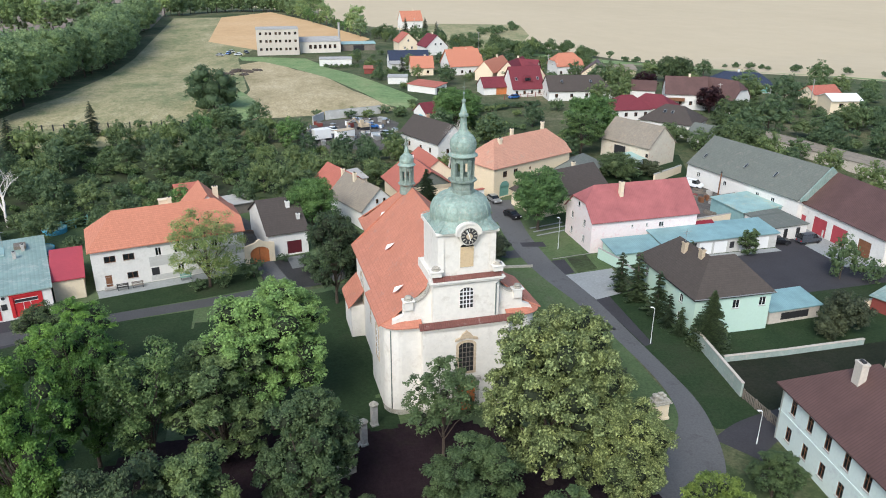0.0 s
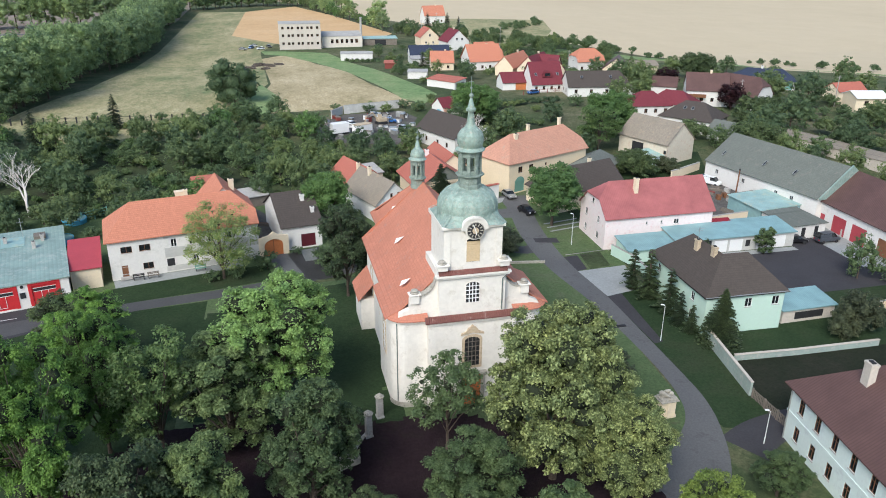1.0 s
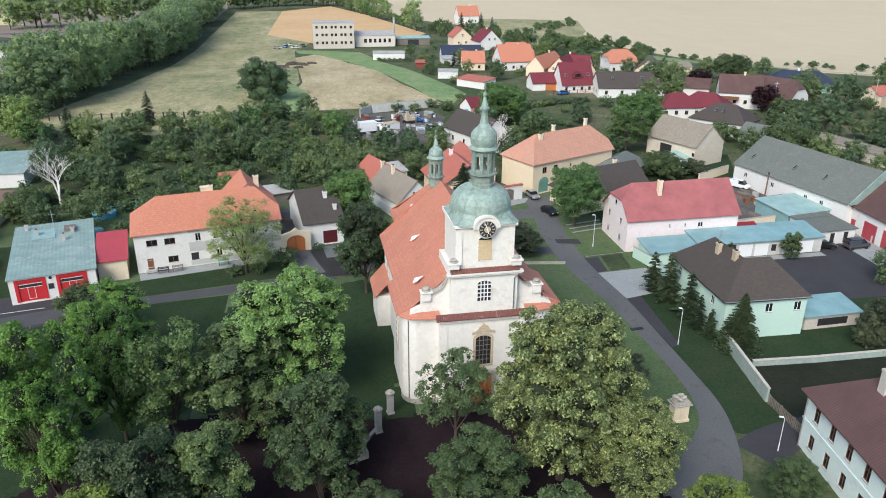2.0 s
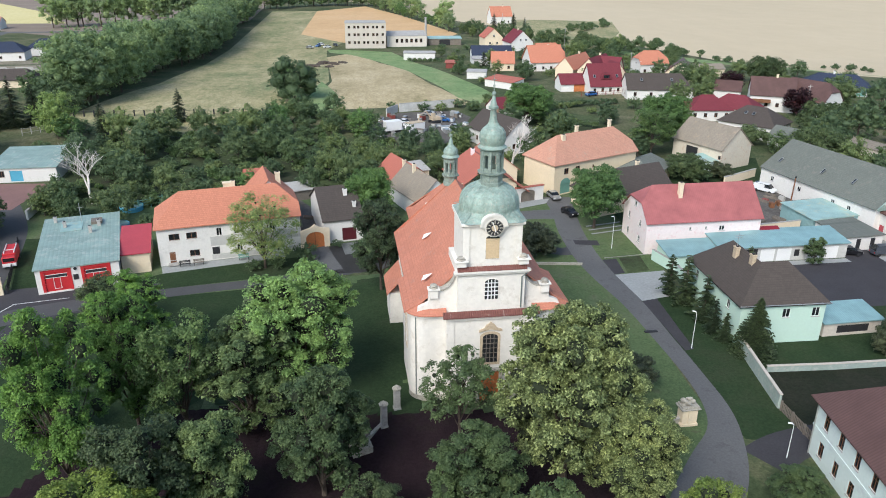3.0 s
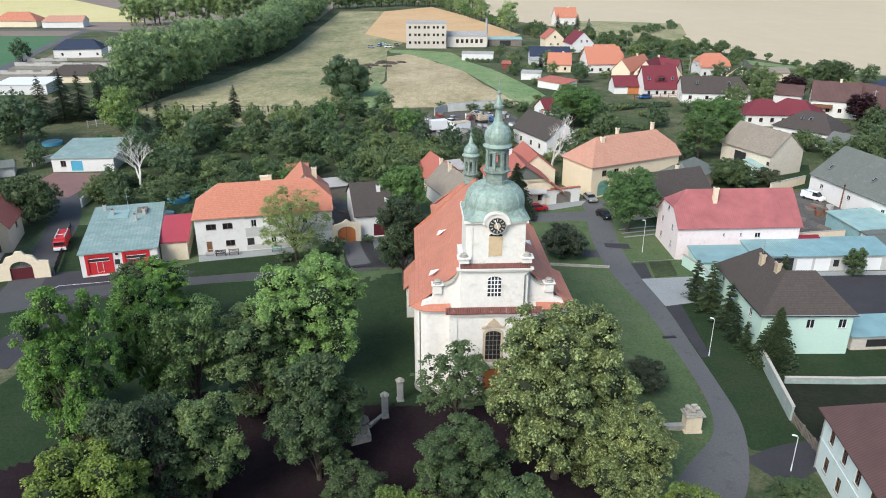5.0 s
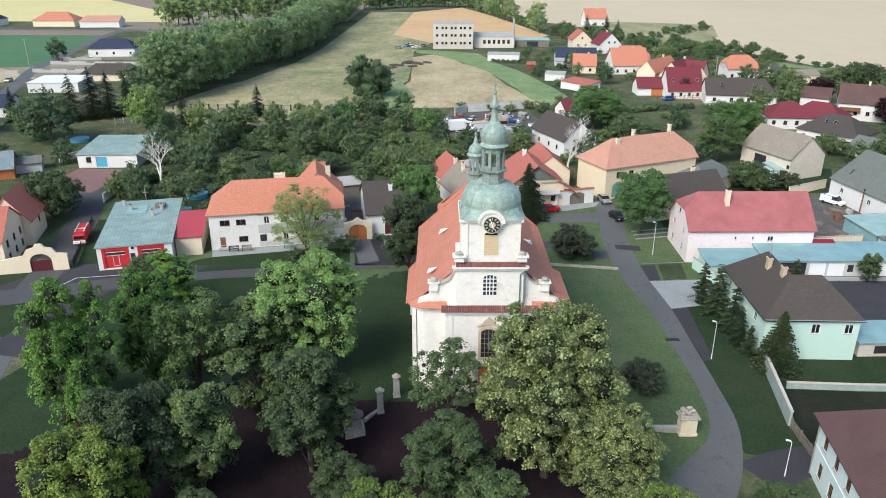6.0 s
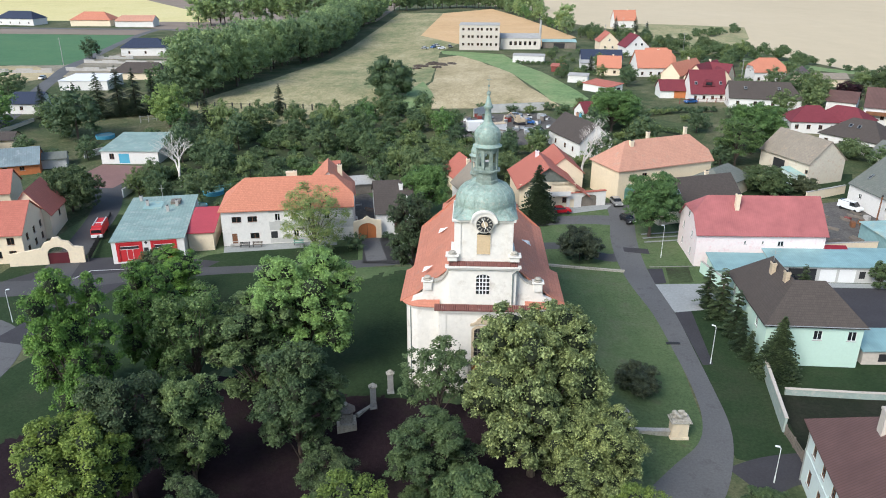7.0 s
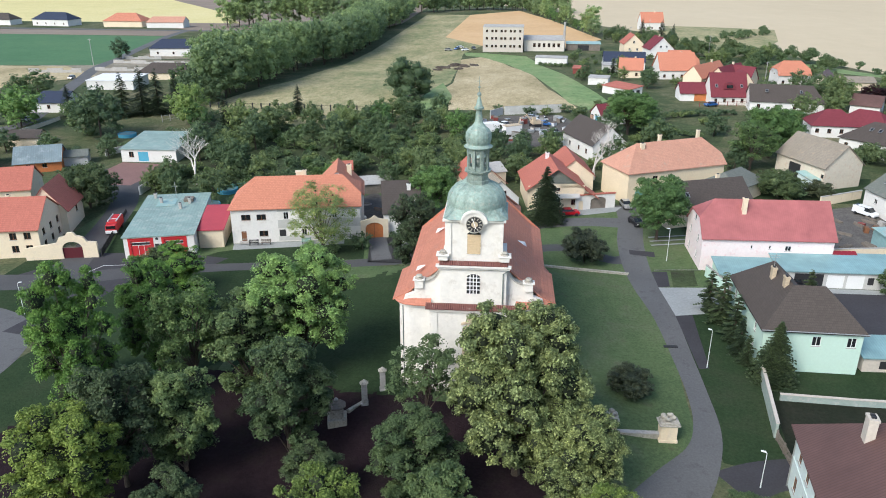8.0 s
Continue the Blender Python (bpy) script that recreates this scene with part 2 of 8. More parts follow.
M_LAWN = ground_mat("mown_lawn", [(0.3, (0.064, 0.1, 0.044)), (0.5, (0.096, 0.134, 0.06)), (0.7, (0.142, 0.15, 0.092))], 0.05, 0.3, 2.5, spots=(0.1, 0.1, 0.062))
# darker copy of the lawn that carries painted shade; serves other dark grass too
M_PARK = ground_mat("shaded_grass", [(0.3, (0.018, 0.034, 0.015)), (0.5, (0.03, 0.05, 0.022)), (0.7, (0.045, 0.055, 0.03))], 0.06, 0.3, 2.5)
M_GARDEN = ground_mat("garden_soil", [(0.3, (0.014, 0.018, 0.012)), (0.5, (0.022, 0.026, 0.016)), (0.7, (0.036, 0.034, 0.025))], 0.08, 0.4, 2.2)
M_GROUND = ground_mat("rough_ground", [(0.36, (0.045, 0.065, 0.03)), (0.47, (0.07, 0.09, 0.042)), (0.56, (0.12, 0.12, 0.066)), (0.66, (0.21, 0.185, 0.12))], 0.03, 0.2, 1.6)
# litter colour lowered to near black, so it also holds the trees' shade
M_SHADEGROUND = ground_mat("litter_with_shade", [(0.3, (0.014, 0.008, 0.01)), (0.5, (0.023, 0.014, 0.017)), (0.7, (0.026, 0.024, 0.016))], 0.08, 0.4, 3)
M_MEADOW = ground_mat("dry_meadow", [(0.37, (0.15, 0.19, 0.085)), (0.46, (0.245, 0.24, 0.125)), (0.54, (0.34, 0.3, 0.165)), (0.66, (0.47, 0.41, 0.26))], 0.045, 0.28, 1.2, stretch=(1.2, 0.6, 1), spots=(0.15, 0.18, 0.085))
M_TAN = ground_mat("tan_meadow", [(0.34, (0.27, 0.23, 0.12)), (0.5, (0.42, 0.34, 0.2)), (0.66, (0.54, 0.45, 0.29))], 0.045, 0.28, 1.2, stretch=(1.2, 0.6, 1))
M_GREENSTRIP = ground_mat("fresh_grass", [(0.3, (0.13, 0.205, 0.085)), (0.48, (0.19, 0.265, 0.115)), (0.6, (0.25, 0.29, 0.14)), (0.74, (0.38, 0.35, 0.2))], 0.03, 0.12, 0.8)
M_STUBBLE = ground_mat("stubble_field", [(0.3, (0.49, 0.4, 0.27)), (0.5, (0.53, 0.435, 0.295)), (0.7, (0.55, 0.455, 0.315))], 0.003, 0.008, 0.05, bump=0.0, stretch=(1, 0.6, 1), grain=0.06)
M_ORFIELD = ground_mat("ripe_field", [(0.3, (0.5, 0.32, 0.16)), (0.5, (0.58, 0.38, 0.2)), (0.7, (0.62, 0.43, 0.25))], 0.008, 0.05, 0.3, grain=0.16)
M_SOIL = ground_mat("ploughed_soil", [(0.3, (0.19, 0.15, 0.115)), (0.5, (0.25, 0.2, 0.16)), (0.7, (0.3, 0.25, 0.2))], 0.006, 0.05, 0.4, stretch=(0.3, 1, 1), grain=0.16)
M_CROP = ground_mat("green_crop", [(0.3, (0.06, 0.13, 0.065)), (0.5, (0.085, 0.17, 0.085)), (0.7, (0.11, 0.19, 0.09))], 0.008, 0.06, 0.4, grain=0.16)
M_YELLOWF = ground_mat("yellow_field", [(0.3, (0.5, 0.44, 0.2)), (0.5, (0.6, 0.52, 0.25)), (0.7, (0.64, 0.56, 0.3))], 0.006, 0.05, 0.4, grain=0.16)
M_ORCHARD = ground_mat("rough_orchard_grass", [(0.36, (0.038, 0.036, 0.028)), (0.48, (0.05, 0.066, 0.032)), (0.6, (0.085, 0.11, 0.05)), (0.72, (0.12, 0.135, 0.075))], 0.05, 0.3, 1.8)
M_SITE = ground_mat("bare_earth", [(0.3, (0.14, 0.14, 0.09)), (0.5, (0.24, 0.21, 0.155)), (0.7, (0.34, 0.3, 0.23))], 0.05, 0.2, 1.0)
M_YARD = ground_mat("dirt_yard", [(0.3, (0.07, 0.065, 0.06)), (0.5, (0.12, 0.11, 0.1)), (0.7, (0.17, 0.155, 0.14))], 0.06, 0.35, 2)
M_BARK = surface("bark", (0.09, 0.07, 0.055), 0.95, 1.0, 8, 0.4, 0.8)
# near-black colour that paints the shade between the leaf clumps of a crown
M_CROWN_SHADE = surface("crown_shade", (0.024, 0.032, 0.016), 0.95, 1.5, 6, 0.5, 0.8)
M_PALEBARK = surface("bare_pale_wood", (0.68, 0.63, 0.57), 0.9, 1.0, 8, 0.25, 0.4)
L_CHEST = leaf_mat("chestnut_leaves", (0.15, 0.193, 0.09), (0.41, 0.49, 0.255), 0.28, 0.55)
L_LIME = leaf_mat("lime_leaves", (0.293, 0.454, 0.151), (0.428, 0.636, 0.233), 0.28, 0.65)
L_ROUND = leaf_mat("dense_green_leaves", (0.137, 0.240, 0.091), (0.227, 0.358, 0.143), 0.3, 0.65, even=0.3)
L_ASH = leaf_mat("ash_leaves", (0.14, 0.262, 0.066), (0.2, 0.352, 0.094), 0.28, 0.65)
L_MAPLE = leaf_mat("maple_leaves", (0.136, 0.201, 0.093), (0.210, 0.283, 0.142), 0.28, 0.65)
L_GREY = leaf_mat("grey_green_leaves", (0.092, 0.142, 0.069), (0.15, 0.208, 0.105), 0.28, 0.7)
L_SHRUB = leaf_mat("dark_shrub_leaves", (0.07, 0.088, 0.058), (0.12, 0.14, 0.09), 0.25, 0.65)
L_DARK = leaf_mat("dark_leaves", (0.088, 0.13, 0.068), (0.14, 0.185, 0.1), 0.3, 0.7)
L_YELL = leaf_mat("yellowing_leaves", (0.163, 0.231, 0.060), (0.267, 0.351, 0.103), 0.28, 0.65)
L_BIRCH = leaf_mat("thin_grey_green_leaves", (0.120, 0.197, 0.080), (0.201, 0.278, 0.129), 0.3, 0.65)
L_NEEDLE = leaf_mat("dark_needles", (0.045, 0.070, 0.041), (0.088, 0.119, 0.068), 0.1)
# belt leaf tones raised above real foliage to paint in the distant haze
L_BELT = leaf_mat("belt_leaves_hazed", (0.3, 0.4, 0.215), (0.4, 0.5, 0.28), 0.45, 0.65, even=0.6)
L_BELTD = leaf_mat("dark_belt_leaves_hazed", (0.22, 0.31, 0.172), (0.31, 0.405, 0.225), 0.45, 0.65, even=0.6)
# village leaf tones lifted and evened, with haze of distance in the colour
L_FARG = leaf_mat("garden_leaves_hazed", (0.172, 0.232, 0.112), (0.262, 0.325, 0.165), 0.38, 0.65, even=0.6)
L_FARDK = leaf_mat("dark_garden_leaves_hazed", (0.118, 0.178, 0.1), (0.205, 0.268, 0.155), 0.38, 0.65, even=0.6)
L_FARY = leaf_mat("yellow_green_leaves", (0.22, 0.315, 0.13), (0.33, 0.415, 0.19), 0.38, 0.65, even=0.4)
L_AUT = leaf_mat("turning_leaves", (0.250, 0.358, 0.144), (0.463, 0.474, 0.204), 0.35, 0.7)
L_PURPLE = leaf_mat("purple_leaves", (0.032, 0.012, 0.017), (0.065, 0.020, 0.026), 0.2)

# ---- building tools ----
Z = Vector((0, 0, 1))
FOOT = []
STRIPS = []
SLOPES = [(112, 0.0), (150, 1.4), (240, 4.0), (260, 4.0), (300, 2.5), (350, 0.0)]


def hill(y):
    """The village stands on a long low swell of the land behind the church."""
    for (a, p), (b, q) in zip(SLOPES, SLOPES[1:]):
        if a <= y <= b:
            return p + (q - p) * (y - a) / (b - a)
    return 0.0


def drape(me):
    """Cut a flat mesh where the slope of the land changes, and lay it on the land."""
    bm = bmesh.new()
    bm.from_mesh(me)
    for y, _ in SLOPES:
        bmesh.ops.bisect_plane(bm, geom=bm.verts[:] + bm.edges[:] + bm.faces[:], dist=0.0001, plane_co=(0, y, 0), plane_no=(0, 1, 0))
    for v in bm.verts:
        v.co.z += hill(v.co.y)
    bm.to_mesh(me)
    bm.free()
    return me


def mesh_of(name, verts, faces, material, smooth=False):
    me = bpy.data.meshes.new(name)
    me.from_pydata([tuple(v) for v in verts], [], faces)
    me.materials.append(material)
    if smooth:
        me.shade_smooth()
    return me


def part(name, bm, material, parent=None, label=""):
    """One mesh object from a bmesh or a mesh, under a thing or a part."""
    if isinstance(bm, bmesh.types.BMesh):
        me = bpy.data.meshes.new(name)
        bm.normal_update()
        bm.to_mesh(me)
        bm.free()
        me.materials.append(material)
    else:
        me = bm
    ob = new(name, me)
    ob.parent = parent
    if label:
        tagged(ob, label)
    return ob


def thing(name, m, label, category, group="", kind=""):
    ob = new(name)
    ob.matrix_world = Matrix.Translation((0, 0, hill(m.translation.y))) @ m
    ob.empty_display_size = 0.5
    return tagged(ob, label, category, group, kind)


def box(bm, x0, y0, z0, x1, y1, z1, bevel=0.0):
    r = bmesh.ops.create_cube(bm, size=1, matrix=Matrix.LocRotScale(((x0 + x1) / 2, (y0 + y1) / 2, (z0 + z1) / 2), None, (x1 - x0, y1 - y0, z1 - z0)))
    if bevel:
        es = {e for v in r["verts"] for e in v.link_edges}
        bmesh.ops.bevel(bm, geom=list(es), offset=bevel, segments=1, affect="EDGES")
    return bm


def boxes(*rows, bevel=0.0):
    bm = bmesh.new()
    for r in rows:
        box(bm, *r, bevel=bevel)
    return bm


def prism(bm, outline, y0, y1, axis="y"):
    """Extrude an outline of (u, z) between two depths."""
    def p(u, z, d):
        return (u, d, z) if axis == "y" else (d, u, z)
    a = [bm.verts.new(p(u, z, y0)) for u, z in outline]
    b = [bm.verts.new(p(u, z, y1)) for u, z in outline]
    bm.faces.new(a)
    bm.faces.new(b[::-1])
    for i in range(len(a)):
        j = (i + 1) % len(a)
        bm.faces.new((a[i], b[i], b[j], a[j]))
    bmesh.ops.recalc_face_normals(bm, faces=bm.faces)
    return bm


def lathe(bm, profile, n=16, square=0.0, x=0.0, y=0.0, z=0.0, turn=0.0, cap=True):
    """Turn a profile of (radius, height); square pulls it from round towards a square."""
    rings = []
    for r, h in profile:
        ring = []
        for i in range(n):
            a = 2 * math.pi * (i + 0.5) / n + turn
            k = square(h) if callable(square) else square
            f = 1 + k * (1 / max(abs(math.cos(a)), abs(math.sin(a))) - 1)
            ring.append(bm.verts.new((x + r * f * math.cos(a), y + r * f * math.sin(a), z + h)))
        rings.append(ring)
    for a, b in zip(rings, rings[1:]):
        for i in range(n):
            j = (i + 1) % n
            bm.faces.new((a[i], a[j], b[j], b[i]))
    if cap:
        bm.faces.new(rings[0][::-1])
        bm.faces.new(rings[-1])
    return bm


def tube(bm, pts, radii, n=6):
    """A tapered limb along points."""
    rings = []
    pts = [Vector(p) for p in pts]
    for i, (p, r) in enumerate(zip(pts, radii)):
        d = (pts[min(i + 1, len(pts) - 1)] - pts[max(i - 1, 0)]).normalized()
        s = d.orthogonal().normalized()
        c = d.cross(s)
        rings.append([bm.verts.new(p + r * (math.cos(2 * math.pi * k / n) * s + math.sin(2 * math.pi * k / n) * c)) for k in range(n)])
    for a, b in zip(rings, rings[1:]):
        for i in range(n):
            j = (i + 1) % n
            bm.faces.new((a[i], a[j], b[j], b[i]))
    bm.faces.new(rings[0][::-1])
    bm.faces.new(rings[-1])
    return bm


def slab(tops, th):
    """A closed shell of the given thickness under top faces (lists of points)."""
    bm = bmesh.new()
    key = {}

    def v(p):
        k = tuple(round(c, 3) for c in p)
        if k not in key:
            key[k] = (bm.verts.new(p), bm.verts.new((p[0], p[1], p[2] - th)))
        return key[k]
    edges = {}
    for f in tops:
        vs = [v(p) for p in f]
        bm.faces.new([a for a, _ in vs])
        bm.faces.new([b for _, b in vs][::-1])
        for i in range(len(vs)):
            a, b = vs[i], vs[(i + 1) % len(vs)]
            if (b[0], a[0]) in edges:
                del edges[(b[0], a[0])]
            else:
                edges[(a[0], b[0])] = (a, b)
    for a, b in edges.values():
        bm.faces.new((a[1], b[1], b[0], a[0]))
    return bm


def sheet(name, pts, z, material, kind="structure", label="", category="ground", th=0.0):
    """A flat piece of ground."""
    me = mesh_of(name, [(x, y, z) for x, y in pts], [tuple(range(len(pts)))], material)
    if me.polygons[0].normal.z < 0:
        me.flip_normals()
    return tagged(new(name, drape(me)), label, category, kind=kind)


def ribbon(name, pts, z, material, label, category):
    """A strip along points of (x, y, half width)."""
    left, right = [], []
    STRIPS.extend(pts)
    for i, (x, y, w) in enumerate(pts):
        a, b = pts[max(i - 1, 0)], pts[min(i + 1, len(pts) - 1)]
        d = Vector((b[0] - a[0], b[1] - a[1])).normalized()
        left.append((x - d.y * w, y + d.x * w))
        right.append((x + d.y * w, y - d.x * w))
    n = len(pts)
    verts = [(*p, z) for p in left + right]
    faces = [(i, n + i, n + i + 1, i + 1) for i in range(n - 1)]
    return tagged(new(name, drape(mesh_of(name, verts, faces, material))), label, category, kind="structure")


def smooth_path(pts, steps=6):
    """Catmull-Rom through rows of numbers."""
    out = []
    P = [pts[0]] + list(pts) + [pts[-1]]
    for i in range(1, len(P) - 2):
        for k in range(steps):
            t = k / steps
            out.append(tuple(0.5 * (2 * b + (c - a) * t + (2 * a - 5 * b + 4 * c - d) * t * t + (3 * b - a - 3 * c + d) * t ** 3) for a, b, c, d in zip(P[i - 1], P[i], P[i + 1], P[i + 2])))
    return out + [tuple(pts[-1])]


cache = {}


def window_meshes(w, h, style):
    """Frame and pane of one size, its foot centre at the origin, facing -y, set in its opening."""
    k = ("win", w, h, style)
    if k in cache:
        return cache[k]
    t = 0.06
    fm = {"dark": M_WOOD, "black": M_DARK}.get(style, M_FRAME)
    bm = boxes((-w / 2, 0.06, 0, -w / 2 + t, 0.13, h), (w / 2 - t, 0.06, 0, w / 2, 0.13, h), (-w / 2 + t, 0.06, 0, w / 2 - t, 0.13, t), (-w / 2 + t, 0.06, h - t, w / 2 - t, 0.13, h))
    if w > 0.8:
        for i in range(1, 3 if w > 1.9 else 2):
            x = -w / 2 + w * i / (3 if w > 1.9 else 2)
            box(bm, x - 0.035, 0.07, t, x + 0.035, 0.125, h - t)
    if h > 1.5:
        box(bm, -w / 2 + t, 0.07, h * 0.64, w / 2 - t, 0.12, h * 0.64 + 0.06)
    f = bpy.data.meshes.new("window")
    bm.to_mesh(f)
    bm.free()
    f.materials.append(fm)
    bm = boxes((-w / 2 + 0.03, 0.095, 0.03, w / 2 - 0.03, 0.105, h - 0.03))
    p = bpy.data.meshes.new("pane")
    bm.to_mesh(p)
    bm.free()
    p.materials.append(M_GLASS)
    bm = boxes((-w / 2 - 0.08, -0.08, -0.07, w / 2 + 0.08, 0.02, -0.003))
    s = bpy.data.meshes.new("window_sill")
    bm.to_mesh(s)
    bm.free()
    s.materials.append(M_CONC)
    cache[k] = f, p, s
    return cache[k]


def put_window(parent, m, w, h, style="white", sill=True):
    f, p, s = window_meshes(w, h, style)
    win = new("window", f)
    win.parent = parent
    win.matrix_local = m
    part("pane", p, None, win)
    if sill:
        part("window_sill", s, None, win)
    return win


def door_mesh(w, h, style):
    k = ("door", w, h, style)
    if k in cache:
        return cache[k]
    mat = {"red": M_RED, "brown": M_WOOD, "orange": M_ORWOOD, "white": M_FRAME, "dark": M_DARK, "green": M_GREENP, "wine": M_WINE, "rust": M_REDDOOR, "blue": M_BLUEP}[style]
    n = max(1, round(w / 0.9))
    rows = max(2, round(h / 0.6))
    bm = bmesh.new()
    g = [[bm.verts.new((-w / 2 + w * i / n, 0.08, h * j / rows)) for i in range(n + 1)] for j in range(rows + 1)]
    front = [bm.faces.new((g[j][i], g[j][i + 1], g[j + 1][i + 1], g[j + 1][i])) for j in range(rows) for i in range(n)]
    rim = [g[0][i] for i in range(n + 1)] + [g[j][n] for j in range(1, rows + 1)] + [g[rows][i] for i in range(n - 1, -1, -1)] + [g[j][0] for j in range(rows - 1, 0, -1)]
    back = [bm.verts.new((v.co.x, 0.15, v.co.z)) for v in rim]
    for i in range(len(rim)):
        j = (i + 1) % len(rim)
        bm.faces.new((rim[j], rim[i], back[i], back[j]))
    bmesh.ops.inset_individual(bm, faces=front, thickness=0.05, depth=-0.025)
    me = bpy.data.meshes.new("door")
    bm.to_mesh(me)
    bm.free()
    me.materials.append(mat)
    cache[k] = me
    return me


def wall_faces(bm, m, length, height, openings, depth=0.16):
    """One wall with its openings cut through, and their reveals. m carries u, depth and height to the block."""
    us = sorted({0.0, length, *(o[0] for o in openings), *(o[0] + o[2] for o in openings)})
    vs = sorted({0.0, height, *(o[1] for o in openings), *(o[1] + o[3] for o in openings)})

    def q(*pts):
        bm.faces.new([bm.verts.new(m @ Vector(p)) for p in pts])
    for a, b in zip(us, us[1:]):
        for c, d in zip(vs, vs[1:]):
            u, v = (a + b) / 2, (c + d) / 2
            if b - a < 1e-4 or d - c < 1e-4:
                continue
            if any(o[0] < u < o[0] + o[2] and o[1] < v < o[1] + o[3] for o in openings):
                continue
            q((a, 0, c), (b, 0, c), (b, 0, d), (a, 0, d))
    for u, v, w, h, *_ in openings:
        D = depth
        q((u, 0, v), (u, D, v), (u, D, v + h), (u, 0, v + h))
        q((u + w, 0, v + h), (u + w, D, v + h), (u + w, D, v), (u + w, 0, v))
        q((u, 0, v + h), (u, D, v + h), (u + w, D, v + h), (u + w, 0, v + h))
        q((u, 0, v), (u + w, 0, v), (u + w, D, v), (u, D, v))


def roof_faces(L, W, he, hr, hipl=0.0, hipr=0.0, fl=0.0, fr=0.0, over=0.45, og=0.3):
    """Top faces of a pitched roof, its ridge along x, over a block centred on the origin. hip: how far the ridge end is drawn in; f: at what
    share of the rise a half hip begins (0: full hip)."""
    s = (hr - he) / (W / 2)
    y0, ze = W / 2 + over, he - over * s
    faces, ends = [], {}
    for sign, hip, f in ((-1, hipl, fl), (1, hipr, fr)):
        x = L / 2
        if hip <= 0:
            e = sign * (x + og)
            ends[sign] = dict(front=[(e, -y0, ze)], ridge=(e, 0, hr), back=[(e, y0, ze)])
        elif f <= 0:
            e = sign * (x + over)
            rg = (sign * (x - hip), 0, hr)
            ends[sign] = dict(front=[(e, -y0, ze)], ridge=rg, back=[(e, y0, ze)])
            tri = [(e, -y0, ze), (e, y0, ze), rg]
            faces.append(tri if sign > 0 else tri[::-1])
        else:
            e = sign * (x + og)
            zh = he + (hr - he) * f
            yh = (hr - zh) / s
            rg = (sign * (x - hip), 0, hr)
            ends[sign] = dict(front=[(e, -y0, ze), (e, -yh, zh)], ridge=rg, back=[(e, y0, ze), (e, yh, zh)])
            tri = [(e, -yh, zh), (e, yh, zh), rg]
            faces.append(tri if sign > 0 else tri[::-1])
    a, b = ends[-1], ends[1]
    faces.append(a["front"][:1] + b["front"] + [b["ridge"], a["ridge"]] + a["front"][1:][::-1])
    faces.append(b["back"][:1] + a["back"] + [a["ridge"], b["ridge"]] + b["back"][1:][::-1])
    return faces


def block(par, cx, cy, L, W, he, hr, wall, roof, wins=(), doors=(), hipl=0.0, hipr=0.0, fl=0.0, fr=0.0, over=0.45, og=0.3, turn=0.0, z0=-0.9, flat=False, th=0.14):
    """Walls with openings and a roof. wins, doors: (side, u of the middle, height of the foot, width, height, style); sides S, E, N, W, each
    measured from its left end as one faces it."""
    base = pose(cx, cy, 0, 0, 0, turn)
    frames = {
        "S": (Matrix.Translation((-L / 2, -W / 2, 0)), L),
        "E": (pose(L / 2, -W / 2, 0, 0, 0, 90), W),
        "N": (pose(L / 2, W / 2, 0, 0, 0, 180), L),
        "W": (pose(-L / 2, W / 2, 0, 0, 0, 270), W),
    }
    bm = bmesh.new()
    for side, (m, length) in frames.items():
        ops = [(u - w / 2, v - z0, w, h) for s, u, v, w, h, *_ in list(wins) + list(doors) if s == side and v < he - 0.2]
        wall_faces(bm, base @ m @ Matrix.Translation((0, 0, z0)), length, he - z0, ops)
    s = (hr - he) / (W / 2)
    if not flat:
        for sign, hip, f in ((-1, hipl, fl), (1, hipr, fr)):
            if hip > 0 and f <= 0:
                continue
            x = sign * L / 2
            top = hr - 0.1 if hip <= 0 else he + (hr - he) * f - 0.05
            half = (hr - top) / s
            pts = [(x, -W / 2, he), (x, W / 2, he), (x, half, top - 0.04), (x, -half, top - 0.04)]
            if sign < 0:
                pts = pts[::-1]
            bm.faces.new([bm.verts.new(base @ Vector(p)) for p in pts])
    bmesh.ops.remove_doubles(bm, verts=bm.verts, dist=0.001)
    part("wall", bm, wall, par)
    if flat:
        rb = slab([[(-L / 2 - over, -W / 2 - over, he + 0.02), (L / 2 + over, -W / 2 - over, he + 0.02), (L / 2 + over, W / 2 + over, hr + 0.02), (-L / 2 - over, W / 2 + over, hr + 0.02)]], 0.16)
        if hr > he + 0.05:
            wb = bmesh.new()
            prism(wb, [(-W / 2, he - 0.2), (W / 2, he - 0.2), (W / 2, hr - 0.15)], -L / 2 + 0.003, L / 2 - 0.003, axis="x")
            part("wall", wb, wall, par).matrix_local = base
    else:
        rb = slab([[(p[0], p[1], p[2] + th) for p in f] for f in roof_faces(L, W, he, hr, hipl, hipr, fl, fr, over, og)], th)
    ro = part("roof", rb, roof, par)
    ro.matrix_local = base
    for s_, u, v, w, h, *st in wins:
        put_window(par, base @ frames[s_][0] @ Matrix.Translation((u, -0.16 if v >= he - 0.2 else 0, v)), w, h, st[0] if st else "white")
    for s_, u, v, w, h, st in doors:
        d = new("door", door_mesh(w, h, st))
        d.parent = par
        d.matrix_local = base @ frames[s_][0] @ Matrix.Translation((u, 0, v))
    return ro


